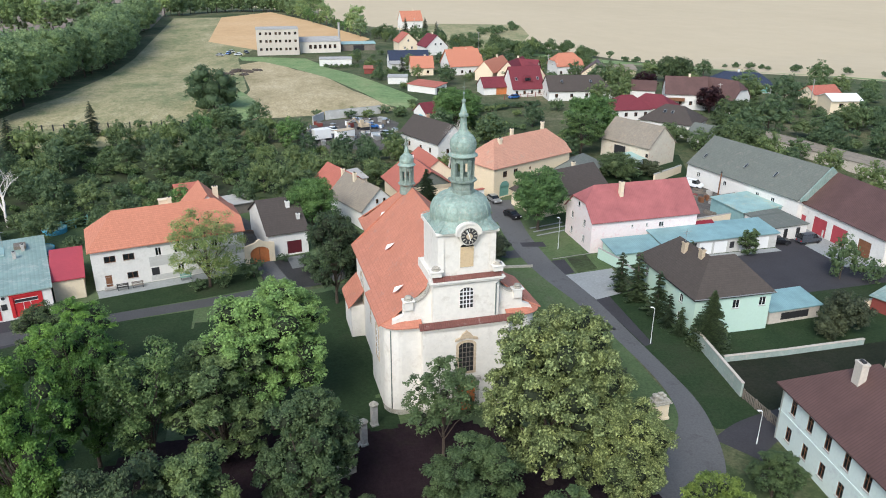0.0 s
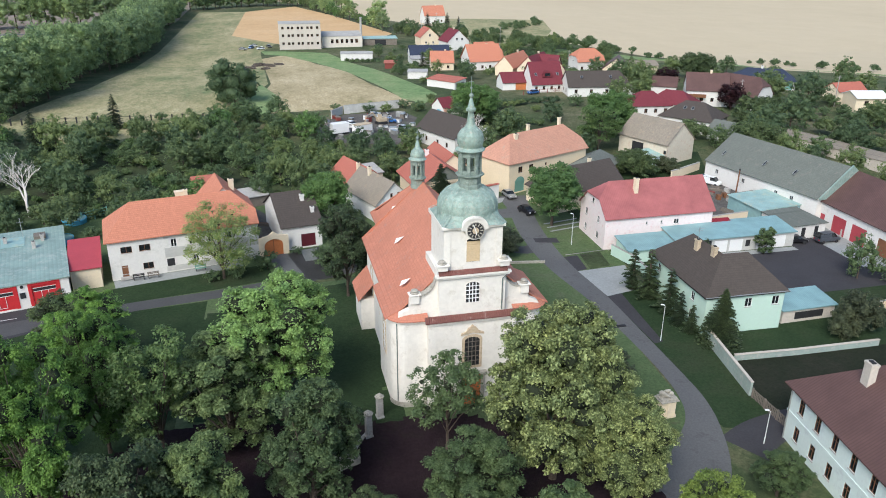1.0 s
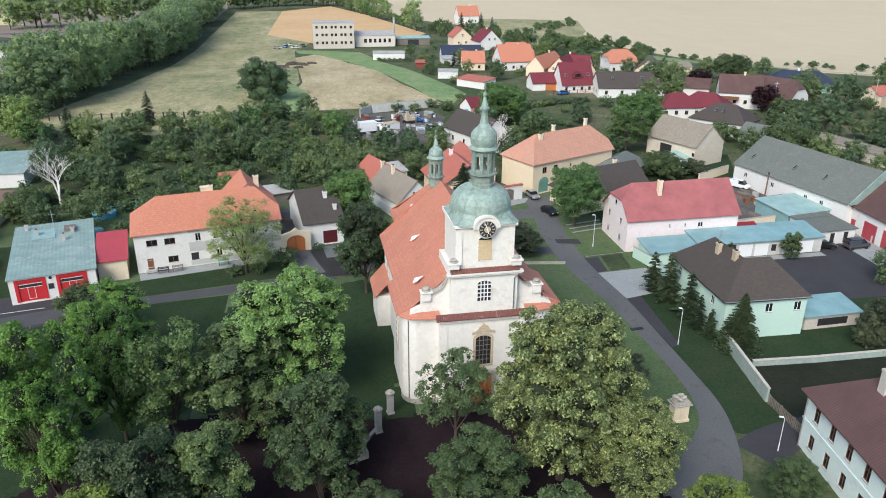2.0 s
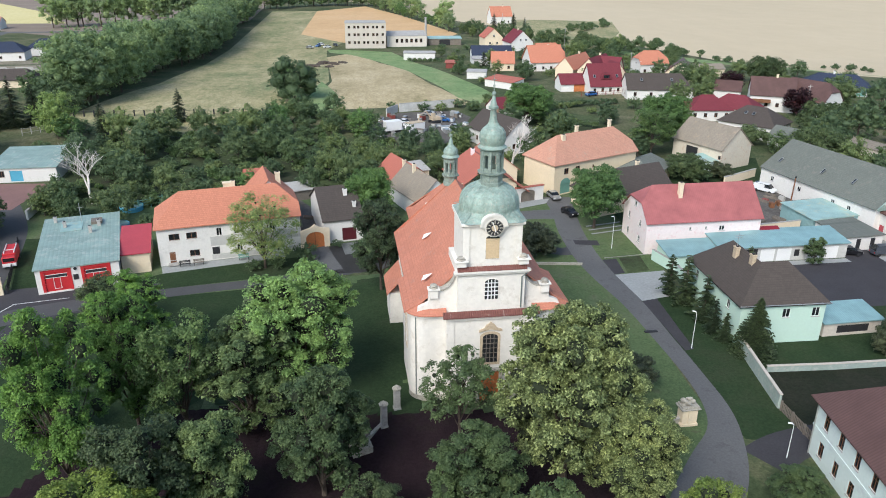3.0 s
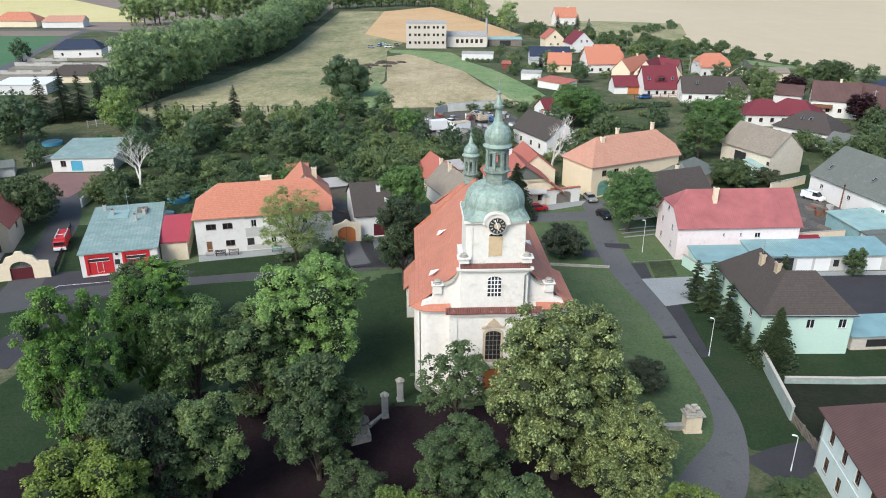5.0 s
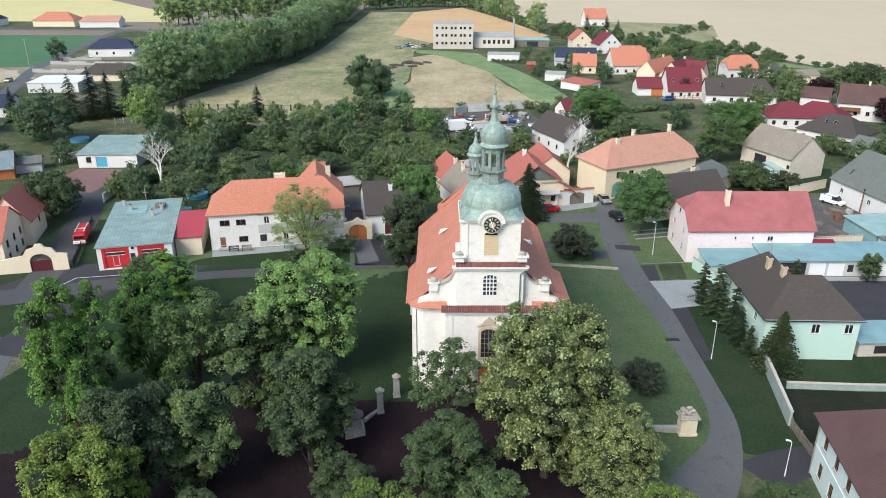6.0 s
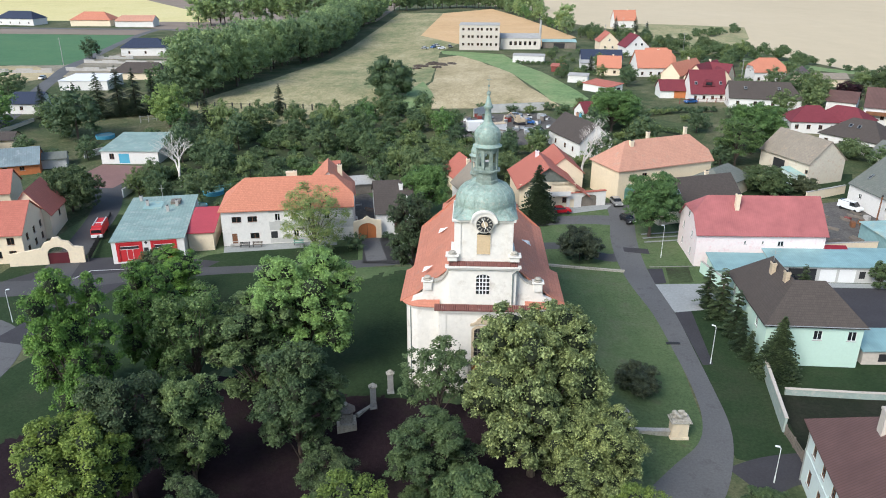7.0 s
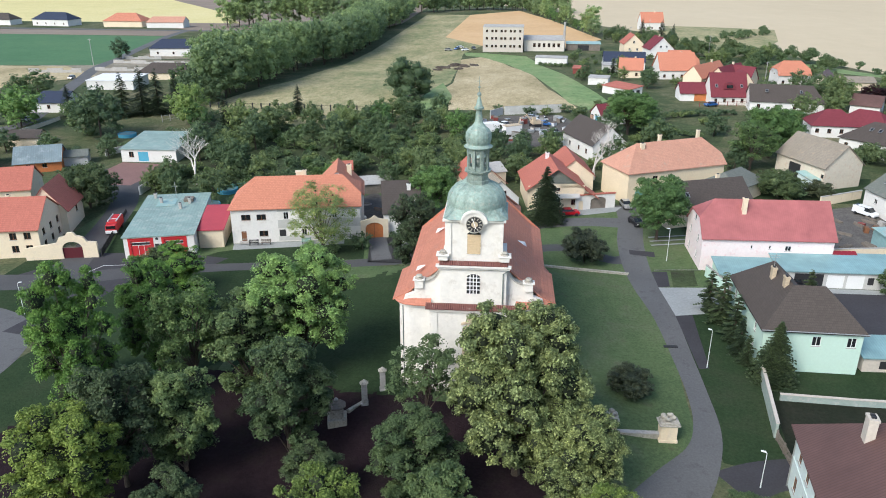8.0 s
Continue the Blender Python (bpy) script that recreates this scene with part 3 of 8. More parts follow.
def chimney(par, x, y, z, h, w=0.6, d=0.6, mat=None):
    """Stack with a corbelled head, a cover slab and two flues."""
    bm = boxes((-w / 2, -d / 2, -1.5, w / 2, d / 2, h - 0.25), (-w / 2 - 0.06, -d / 2 - 0.06, h - 0.247, w / 2 + 0.06, d / 2 + 0.06, h))
    c = part("chimney", bm, mat or M_CREAM, par)
    c.matrix_local = Matrix.Translation((x, y, z))
    part("flue", boxes((-w * 0.3, -d * 0.25, h + 0.003, -w * 0.05, d * 0.25, h + 0.16), (w * 0.05, -d * 0.25, h + 0.003, w * 0.3, d * 0.25, h + 0.16)), M_DARK, c)
    return c


def skylight(par, ro, x, y, z, slope, w=0.8, h=1.1):
    """A roof window lying in the slope that faces -y."""
    k = boxes((-w / 2, -h / 2, 0.0, w / 2, h / 2, 0.1))
    o = part("skylight", k, M_METAL, par)
    o.matrix_local = pose(x, y, z, math.degrees(math.atan(slope)))
    part("pane", boxes((-w / 2 + 0.1, -h / 2 + 0.1, 0.1, w / 2 - 0.1, h / 2 - 0.1, 0.115)), M_GLASS, o)
    return o


def house(name, label, corner, yaw, L, W, he, hr, wall, roof, category="house", group="", chims=(), **kw):
    """A building whose front left corner, seen from the front, stands at corner; its front runs along yaw."""
    FOOT.append((pose(corner[0], corner[1], 0, 0, 0, yaw).inverted(), L, W))
    par = thing(name, pose(corner[0], corner[1], 0, 0, 0, yaw) @ Matrix.Translation((L / 2, W / 2, 0)), label, category, group)
    block(par, 0, 0, L, W, he, hr, wall, roof, **kw)
    for x, y, z, h, *rest in chims:
        chimney(par, x, y, z, h, *rest)
    return par

# ---- ground ----


def rise(x, y):
    """Height of the land; the churchyard stands on a low mound."""
    dx = max(9 - x, 0, x - 30)
    dy = max(69 - y, 0, 2.2 * (y - 106))
    t = max(0.0, 1 - math.hypot(dx, dy) / 13)
    return 1.5 * t * t * (3 - 2 * t) + hill(y)


def build_ground():
    xs = [-2600, -1200, -600, -300, -120, -60] + [-30 + 2 * i for i in range(45)] + [64, 100, 200, 400, 900, 1800, 2600]
    ys = [-400, -150, -40, 0, 30] + [44 + 2 * i for i in range(42)] + [135, 150, 170, 220, 240, 260, 300, 350, 450, 700, 1100, 1800, 2800]
    nx = len(xs)
    verts = [(x, y, rise(x, y)) for y in ys for x in xs]
    faces = [(j * nx + i, j * nx + i + 1, (j + 1) * nx + i + 1, (j + 1) * nx + i) for j in range(len(ys) - 1) for i in range(nx - 1)]
    tagged(new("ground", mesh_of("ground", verts, faces, M_GROUND, True)), "patchy green and brown grass ground of a village", "ground", kind="structure")
    # the lawn round the church follows the mound
    xs = [-14 + 2 * i for i in range(31)]
    ys = [44 + 2 * i for i in range(36)]
    nx = len(xs)

    def edge(x, y):
        return min(x, 46.0 - 0.03 * abs(y - 84) - 0.6 * max(0, 63 - y)), min(y, 108.5 + 0.1 * (x + 14))
    verts = []
    for y in ys:
        for x in xs:
            a, b = edge(x, y)
            verts.append((a, b, rise(a, b) + 0.02))
    faces = [(j * nx + i, j * nx + i + 1, (j + 1) * nx + i + 1, (j + 1) * nx + i) for j in range(len(ys) - 1) for i in range(nx - 1)]
    tagged(new("church_lawn", mesh_of("church_lawn", verts, faces, M_LAWN, True)), "mown dark green lawn round the church", "lawn", kind="structure")


build_ground()


def litter(poly, name, label, material, lift, step=0.6, wave=1.6):
    """A cover of the ground that follows the mound and has a ragged edge."""
    def inside(x, y):
        x += wave * noise.noise((x * 0.3, y * 0.3, 3))
        y += wave * noise.noise((x * 0.3, y * 0.3, 9))
        hit = False
        for (x0, y0), (x1, y1) in zip(poly, poly[1:] + poly[:1]):
            if (y0 > y) != (y1 > y) and x < x0 + (y - y0) / (y1 - y0) * (x1 - x0):
                hit = not hit
        return hit
    index, verts, faces = {}, [], []

    def corner(i, j):
        if (i, j) not in index:
            x, y = i * step, j * step
            index[i, j] = len(verts)
            x += 0.3 * noise.noise((i * 0.9, j * 0.9, 1))
            y += 0.3 * noise.noise((i * 0.9, j * 0.9, 5))
            verts.append((x, y, rise(x, y) + lift))
        return index[i, j]
    for j in range(int(14 / step), int(112 / step)):
        for i in range(int(-44 / step), int(46 / step)):
            if inside((i + 0.5) * step, (j + 0.5) * step):
                faces.append((corner(i, j), corner(i + 1, j), corner(i + 1, j + 1), corner(i, j + 1)))
    tagged(new(name, mesh_of(name, verts, faces, material, True)), label, "ground", kind="structure")


# litter of the park; the shade beneath the crowns is painted into it
litter([(-33, 16), (33, 16), (36, 48), (33, 57), (30, 62), (22, 67), (14, 69), (8, 68.5), (2, 70), (-6, 75), (-16, 73), (-27, 66), (-33, 58)], "litter_with_shade", "leaf litter under the park trees, with their shade in its colour", M_SHADEGROUND, 0.11)
# the shade on this side of the church is painted as darker grass
litter([(-13, 74), (-5, 72), (4, 68), (11, 66), (12, 98), (8, 106), (-4, 104), (-13, 103)], "shade_toned_lawn", "lawn between the church and the trees, shade put into its colour", M_PARK, 0.09, 0.9, 2.5)
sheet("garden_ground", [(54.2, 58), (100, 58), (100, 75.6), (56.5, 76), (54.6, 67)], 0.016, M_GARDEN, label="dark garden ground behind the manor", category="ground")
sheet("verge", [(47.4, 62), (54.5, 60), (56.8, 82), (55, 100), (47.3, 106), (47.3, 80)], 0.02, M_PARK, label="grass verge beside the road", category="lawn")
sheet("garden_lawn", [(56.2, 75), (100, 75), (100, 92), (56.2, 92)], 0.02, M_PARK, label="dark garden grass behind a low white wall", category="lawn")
sheet("green_oval", [(26.9, 119.3), (32.9, 118.1), (38.8, 118.9), (42.4, 122.1), (42.8, 127.5), (41, 131.6), (35.6, 132.5), (29.7, 130.7), (25.8, 126.6), (24.9, 122.1)], 0.025, M_LAWN, label="grass island between the lanes", category="lawn")
sheet("front_lawn", [(50, 112), (56, 112.9), (56.5, 125.7), (49.1, 124.8)], 0.025, M_LAWN, label="grass plot beside the lane", category="lawn")
# park grass in the darker tone, shade of the trees included
sheet("park_lawn", [(-44, 40), (-33, 40), (-24, 64), (-13, 78), (-13, 107), (-28, 105), (-46, 99), (-47, 90), (-40, 80), (-43, 70)], 0.022, M_PARK, label="park lawn with shade put into its colour", category="lawn")

sheet("station_forecourt", [(-60, 99), (-44, 98), (-30, 104), (-27, 110.5), (-38, 112), (-52, 110)], 0.034, M_ASPHNEW, label="asphalt forecourt of the fire station", category="pavement")

sheet("garden_lawn", [(57.1, 200), (75.3, 193.2), (81.3, 208.3), (67.8, 219.9), (58.6, 215)], 0.02, M_ORCHARD, label="green garden lawn between hedges", category="lawn")
sheet("orchard_grass", [(-60.2, 146.2), (-19.2, 148.8), (13.9, 151.5), (9.9, 186.4), (-16.5, 200), (-61.7, 201.7)], 0.02, M_ORCHARD, label="rough grass of the overgrown gardens", category="lawn")

sheet("village_green", [(-62, 112), (-28, 104), (-16, 100), (46, 104), (57, 108), (55.8, 146.2), (47, 148), (11.9, 148), (-3.6, 149.7), (-60.2, 146.2)], 0.012, M_LAWN, label="grass between the lanes of the village", category="lawn")
sheet("verge", [(-49.4, 108.6), (-45.4, 108), (-51.6, 131), (-56.2, 131)], 0.02, M_PARK, label="dark grass strip beside the drive", category="lawn")
sheet("road_line", [(-47.4, 104.7), (-39.8, 106.3), (-39.8, 106.45), (-47.4, 104.85)], 0.062, M_FRAME, label="white painted line on the forecourt", category="road marking")
sheet("road_line", [(-47.4, 104.7), (-47.25, 104.7), (-48.6, 101.2), (-48.75, 101.2)], 0.062, M_FRAME, label="white painted line on the forecourt", category="road marking")
sheet("house_lawn", [(-36, 105.6), (-24, 108.7), (-12, 111), (-3, 113), (-4, 119), (-13.8, 117.4), (-27.6, 114.2), (-30, 113)], 0.02, M_PARK, label="dark grass before the orange-roofed house", category="lawn")
sheet("house_paving", [(-28.4, 116.9), (-27.6, 114.2), (-13.8, 117.4), (-8, 119.2), (-8.4, 121.2)], 0.03, M_PAVE, label="grey paving along the front of the house", category="pavement")
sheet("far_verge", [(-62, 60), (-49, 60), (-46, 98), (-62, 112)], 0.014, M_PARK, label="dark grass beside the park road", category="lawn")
sheet("yard_grass", [(57, 100), (69, 92), (69, 108), (64.6, 146.2), (97.4, 151.5), (104.2, 168.3), (81.1, 169.1), (58.5, 153.3), (54.8, 146.2)], 0.012, M_PARK, label="rough dark grass round the yards", category="lawn")

# roads
lane = smooth_path([(30, 38, 3.8), (37.6, 51, 3.5), (42.4, 58, 3.0), (45.6, 63.4, 1.9), (47.0, 68.5, 1.5), (47.3, 75, 1.3), (47.1, 84, 1.4), (46.6, 96, 1.7), (45.3, 106.5, 2.1), (44.7, 116, 2.3), (45.0, 126, 2.4), (46.2, 135.6, 2.4), (46.9, 144.4, 3.0)])
ribbon("road", lane, 0.045, M_ASPH, "worn grey asphalt lane past the church", "road")
ribbon("road", smooth_path([(45.5, 119.5, 1.6), (42, 117, 1.6), (38.5, 118.2, 1.5), (34.5, 121.2, 1.5), (29, 121, 1.5), (22, 117.6, 1.6), (12, 115.7, 1.8), (2, 112.5, 1.7), (-10, 109.5, 1.5), (-24, 107, 1.6), (-40, 103, 2.2), (-52, 98, 2.8), (-62, 96, 3.2)]), 0.041, M_ASPHMID, "narrow asphalt street behind the church", "road")
ribbon("road", smooth_path([(45.4, 134.7, 2.6), (37.5, 134.7, 2.2), (27.7, 132, 2.0), (20.9, 124.8, 2.0), (17, 116.6, 2.0)]), 0.037, M_ASPH, "lane round the grass island", "road")
ribbon("road", smooth_path([(-75, 87, 4), (-60, 85, 4), (-50, 81, 4.2), (-46, 74, 4), (-45.4, 64, 3.5), (-46, 48, 3.5), (-46, 20, 3.5)]), 0.037, M_ASPH, "asphalt road at the edge of the park", "road")
ribbon("road", smooth_path([(-45.6, 80, 3.4), (-44, 90, 2.6), (-42, 102, 2.8)]), 0.039, M_ASPHNEW, "short dark asphalt arm to the street", "road")
ribbon("road", smooth_path([(-52, 100, 3), (-54.5, 112, 2.6), (-57.3, 126.6, 2.8), (-61.1, 138.3, 2.8), (-69.6, 153.3, 3), (-75.2, 158.6, 3)]), 0.049, M_ASPHMID, "asphalt drive behind the cream gate", "road")
ribbon("road", smooth_path([(0.4, 112.9, 1.8), (-1, 117.5, 1.7), (-2.5, 123, 1.7)]), 0.053, M_ASPH, "drive to the orange gate", "road")
ribbon("road", smooth_path([(47.5, 58, 2.8), (52, 60.5, 2.4), (60, 62, 2.2), (74, 63, 2)]), 0.033, M_ASPHNEW, "dark side drive", "road")
sheet("road_patch", [(48.3, 96.5), (50.9, 97.6), (50.1, 81.7), (48.7, 81.4)], 0.057, M_ASPHNEW, label="dark fresh asphalt strip beside the lane", category="road")
sheet("road_patch", [(47.1, 112.9), (49.7, 113.1), (49.2, 107.2), (47.3, 106.7)], 0.058, M_ASPHNEW, label="dark asphalt patch beside the lane", category="road")
sheet("drive", [(-3.6, 122.0), (-0.4, 122.6), (0.4, 123.6), (5.4, 125.0), (5.0, 118.0), (8.6, 114.0), (8.4, 112.0), (-2.0, 111.6)], 0.043, M_ASPHMID, label="dark asphalt drive before the gate and garage", category="road")
sheet("ramp", [(1.6, 123.9), (4.6, 124.4), (4.4, 119.4), (2.4, 119.0)], 0.06, M_PAVE, label="pale concrete ramp to the garage", category="pavement")
sheet("kerb", [(47.6, 113.35), (55.4, 114.25), (55.4, 114.5), (47.6, 113.6)], 0.12, M_CONC, label="pale concrete kerb round the grass plot", category="kerb", th=0.15)
sheet("grass_strip", [(50.3, 113.4), (54.3, 114.0), (53.8, 108.0), (49.7, 107.0)], 0.045, M_ORCHARD, label="grass strip beside the lane", category="lawn")
sheet("road_patch", [(44.2, 119.8), (48.6, 118.9), (48.7, 121.2), (44.3, 121.7)], 0.061, M_ASPHNEW, label="dark asphalt patch across the lane", category="road")
sheet("pavement", [(47.3, 106.6), (56.2, 107.5), (55.4, 98.4), (48.3, 96.6)], 0.065, M_PAVE, label="pale paved forecourt beside the lane", category="pavement")
sheet("yard", [(69, 91), (102, 92), (102.4, 121.2), (90.5, 121.2), (90.5, 108), (69, 107.4)], 0.03, M_ASPHNEW, label="dark asphalt yard", category="yard")
sheet("yard_apron", [(96.5, 99), (103.8, 98), (103.2, 120.3), (96.6, 118.4)], 0.036, M_PAVE, label="worn pale concrete apron before the red doors", category="pavement")
sheet("yard_edge", [(69, 107.4), (90.5, 108), (90.4, 109.6), (69, 109.3)], 0.034, M_PAVE, label="concrete strip before the garages", category="pavement")
sheet("back_yard", [(77.8, 116.6), (100.3, 122.1), (95.6, 149.7), (86, 146.2), (79.2, 128.4)], 0.028, M_YARD, label="dark dirt yard", category="yard")
sheet("scrap_yard", [(9, 193.2), (29, 187.3), (38.9, 215), (35, 224), (17.4, 221.6), (9.9, 211.7)], 0.03, M_YARD, label="bare dirt yard full of scrap", category="yard")
sheet("red_paving", [(-76.8, 146.2), (-64.1, 146.2), (-61.5, 162.1), (-75, 163)], 0.06, M_REDPAVE, label="reddish paved court", category="pavement")
sheet("courtyard", [(-2.9, 124.8), (-1.8, 137.4), (-7.6, 148), (-13.6, 137.4), (-9.8, 126.6)], 0.03, M_YARD, label="littered back court", category="yard")
sheet("forecourt", [(29.6, 136.5), (37.4, 138.3), (43.8, 140.9), (45.2, 143.6), (37.4, 142.2), (29.6, 140)], 0.06, M_PAVE, label="pale paved forecourt", category="pavement")
for i in range(3):
    o = new("parking_bar", mesh_of("parking_bar", [(-3.8, -0.25, 0), (3.8, -0.25, 0), (3.8, 0.25, 0), (-3.8, 0.25, 0)], [(0, 1, 2, 3)], M_PAVE))
    o.matrix_world = pose(52.2, 124.9 + 1.85 * i, hill(124.9 + 1.85 * i) + 0.16, 0, 0, 14)
    tagged(o, "pale concrete strip of a parking bay in grass", "paving", "parking strips", "structure")

sheet("building_site", [(-191.4, 280.8), (-130.6, 280.8), (-124, 320.3), (-134, 352), (-180, 352), (-198.7, 320.3)], 0.04, M_SITE, label="bare pale earth of a building site", category="yard")
sheet("building_site", [(-172, 354), (-118, 356), (-112, 398), (-160, 404), (-176, 380)], 0.042, M_SITE, label="bare pale earth round new houses", category="yard")

# fields
sheet("meadow", [(-79.3, 226.1), (-60.7, 225.7), (-12.4, 224), (-12.2, 241.1), (-5.1, 280.8), (-10, 392), (-2, 430), (0, 470), (-25, 640), (-62, 640), (-60, 400), (-66.9, 280.8)], 0.05, M_MEADOW, label="dry yellowed meadow", category="field")
sheet("meadow_strip", [(-79.3, 226.1), (-12.4, 224), (-16.5, 200), (-61.7, 201.7)], 0.045, M_MEADOW, label="dry grass before the fence", category="field")
sheet("tan_meadow", [(-9.6, 226.5), (41.4, 231.3), (32.2, 268.9), (25.5, 320.3), (4, 384), (-9, 370), (-4.1, 280.8)], 0.055, M_TAN, label="tan mown meadow", category="field")
sheet("drive", [(-3.6, 122.0), (-0.4, 122.6), (0.4, 123.6), (5.4, 125.0), (5.0, 118.0), (8.6, 114.0), (8.4, 112.0), (-2.0, 111.6)], 0.043, M_ASPHMID, label="dark asphalt drive before the gate and garage", category="road")
sheet("ramp", [(1.6, 123.9), (4.6, 124.4), (4.4, 119.4), (2.4, 119.0)], 0.06, M_PAVE, label="pale concrete ramp to the garage", category="pavement")
sheet("kerb", [(47.6, 113.35), (55.4, 114.25), (55.4, 114.5), (47.6, 113.6)], 0.12, M_CONC, label="pale concrete kerb round the grass plot", category="kerb", th=0.15)
sheet("grass_strip", [(-10, 397), (2, 395), (23, 386), (39.1, 320.3), (51.4, 246.7), (44.2, 232.1), (38.5, 241.1), (26.3, 313.1), (16, 352), (2, 378), (-8, 385)], 0.06, M_GREENSTRIP, label="strip of fresh green grass", category="field")
sheet("drive", [(-3.6, 122.0), (-0.4, 122.6), (0.4, 123.6), (5.4, 125.0), (5.0, 118.0), (8.6, 114.0), (8.4, 112.0), (-2.0, 111.6)], 0.043, M_ASPHMID, label="dark asphalt drive before the gate and garage", category="road")
sheet("ramp", [(1.6, 123.9), (4.6, 124.4), (4.4, 119.4), (2.4, 119.0)], 0.06, M_PAVE, label="pale concrete ramp to the garage", category="pavement")
sheet("kerb", [(47.6, 113.35), (55.4, 114.25), (55.4, 114.5), (47.6, 113.6)], 0.12, M_CONC, label="pale concrete kerb round the grass plot", category="kerb", th=0.15)
sheet("grass_strip", [(-18.1, 219.9), (-7.8, 219.9), (-1.2, 231.3), (-1.1, 248.5), (-7.9, 280.8), (-11.3, 248.5)], 0.065, M_GREENSTRIP, label="fresh green grass beside the lone tree", category="field")
sheet("ripe_field", [(-28, 470), (-26, 640), (14, 690), (40, 600), (68, 468), (44, 418), (0, 424)], 0.07, M_ORFIELD, label="ripe orange-tan field", category="field")
sheet("stubble_field", [(72, 560), (150, 430), (201.9, 280.8), (328.3, 163.9), (700, 60), (2400, 60), (2400, 2600), (-60, 2600), (-40, 800), (40, 700)], 0.05, M_STUBBLE, label="wide pale stubble field", category="field")
sheet("rough_grass", [(93, 425), (99, 502), (118, 560), (150, 555), (190, 540), (172, 470), (136, 392), (113, 398)], 0.09, M_MEADOW, label="rough dry grass between the houses and the stubble", category="field")
sheet("field_edge", [(128, 392), (182.7, 308.8), (319.3, 160.4), (332.8, 165.6), (204.6, 285.7), (160, 372)], 0.07, M_GREENSTRIP, label="green field edge", category="field")
sheet("ploughed_field", [(-420, 640), (-100, 420), (-70, 560), (-75, 800), (-60, 2600), (-800, 2600)], 0.05, M_SOIL, label="ploughed brown field", category="field")
sheet("green_field", [(-700, 456), (-318, 457), (-200, 455), (-190, 400), (-174.7, 321.7), (-213.9, 314.5), (-401.4, 306), (-667.4, 303.2)], 0.05, M_CROP, label="dark green crop field", category="field")
sheet("soil_strip", [(-700, 459), (-200, 457), (-205, 486), (-700, 489)], 0.055, M_SOIL, label="bare soil strip beside the road", category="field")
sheet("tan_field", [(-662.7, 295.5), (-183.1, 314.5), (-149.3, 280.8), (-175.3, 231.3), (-644.4, 239.4)], 0.05, M_TAN, label="tan field edge", category="field")
sheet("yellow_field", [(-1200, 540), (-190, 545), (-240, 640), (-900, 1500), (-2000, 1500)], 0.075, M_YELLOWF, label="yellow ripe field", category="field")
ribbon("road", [(-900, 496, 3.5), (-343, 493, 3.5), (-190, 489, 3.5), (-120, 500, 3.5)], 0.09, M_ASPH, "country road", "road")
ribbon("road", smooth_path([(-143.6, 172.6, 2.6), (-126.8, 189.8, 2.6), (-127.2, 208.3, 2.6), (-147.1, 263, 2.6), (-175.2, 334.9, 2.6), (-200, 440, 2.6), (-206, 486, 2.6)]), 0.085, M_ASPH, "village edge road", "road")

# ---- church ----
CH = pose(19.6, 70.2, 0, 0, 0, 1.8)
church = thing("church", CH, "white baroque church with red tile roof and green copper domes", "church")
GZ = 1.3


def arc_window_outline(w, h, n=8, k=0.25):
    return [(-w / 2, 0), (w / 2, 0)] + [(w / 2 * math.cos(math.pi * i / n), h - w * k + w * k * math.sin(math.pi * i / n)) for i in range(n + 1)]


def arched_window(par, m, w, h, cols, rows, surround=0.22, bars=M_FRAME, trim=M_SAND, bar=0.035):
    """Segment-headed window: stone surround, dark glass, glazing bars."""
    o = arc_window_outline(w + 2 * surround, h + 2 * surround)
    a = arc_window_outline(w, h)
    bm = bmesh.new()
    n = len(a)
    ring = []
    for (u, z), (p, q) in zip(o, a):
        ring.append([bm.verts.new(v) for v in ((u, -0.06, z - surround), (p, -0.06, q), (p, 0.04, q), (u, 0.04, z - surround))])
    for i in range(n):
        j = (i + 1) % n
        for k in range(4):
            bm.faces.new((ring[i][k], ring[j][k], ring[j][(k + 1) % 4], ring[i][(k + 1) % 4]))
    bmesh.ops.recalc_face_normals(bm, faces=bm.faces)
    w_ = part("window", bm, trim, par)
    w_.matrix_local = m
    part("pane", prism(bmesh.new(), a, -0.012, 0.03), M_GLASS, w_)
    bm = bmesh.new()
    for i in range(1, cols):
        x = -w / 2 + w * i / cols
        box(bm, x - bar, -0.05, 0, x + bar, -0.014, h - 0.1)
    for j in range(1, rows):
        z = h * j / rows
        box(bm, -w / 2, -0.055, z - bar, w / 2, -0.016, z + bar)
    part("window_frame", bm, bars, w_)
    return w_


def facade_plan():
    """Front and side line of the lower storey: bowed middle, hollow wings, rounded corners."""
    pts = [(-5.0, 0.0), (5.0, 0.0), (5.0, 0.9), (6.6, 1.0)]
    for i in range(7):
        a = math.pi / 2 * i / 6
        pts.append((7.0 + 1.9 * math.sin(a), 2.9 - 1.9 * math.cos(a)))
    return pts


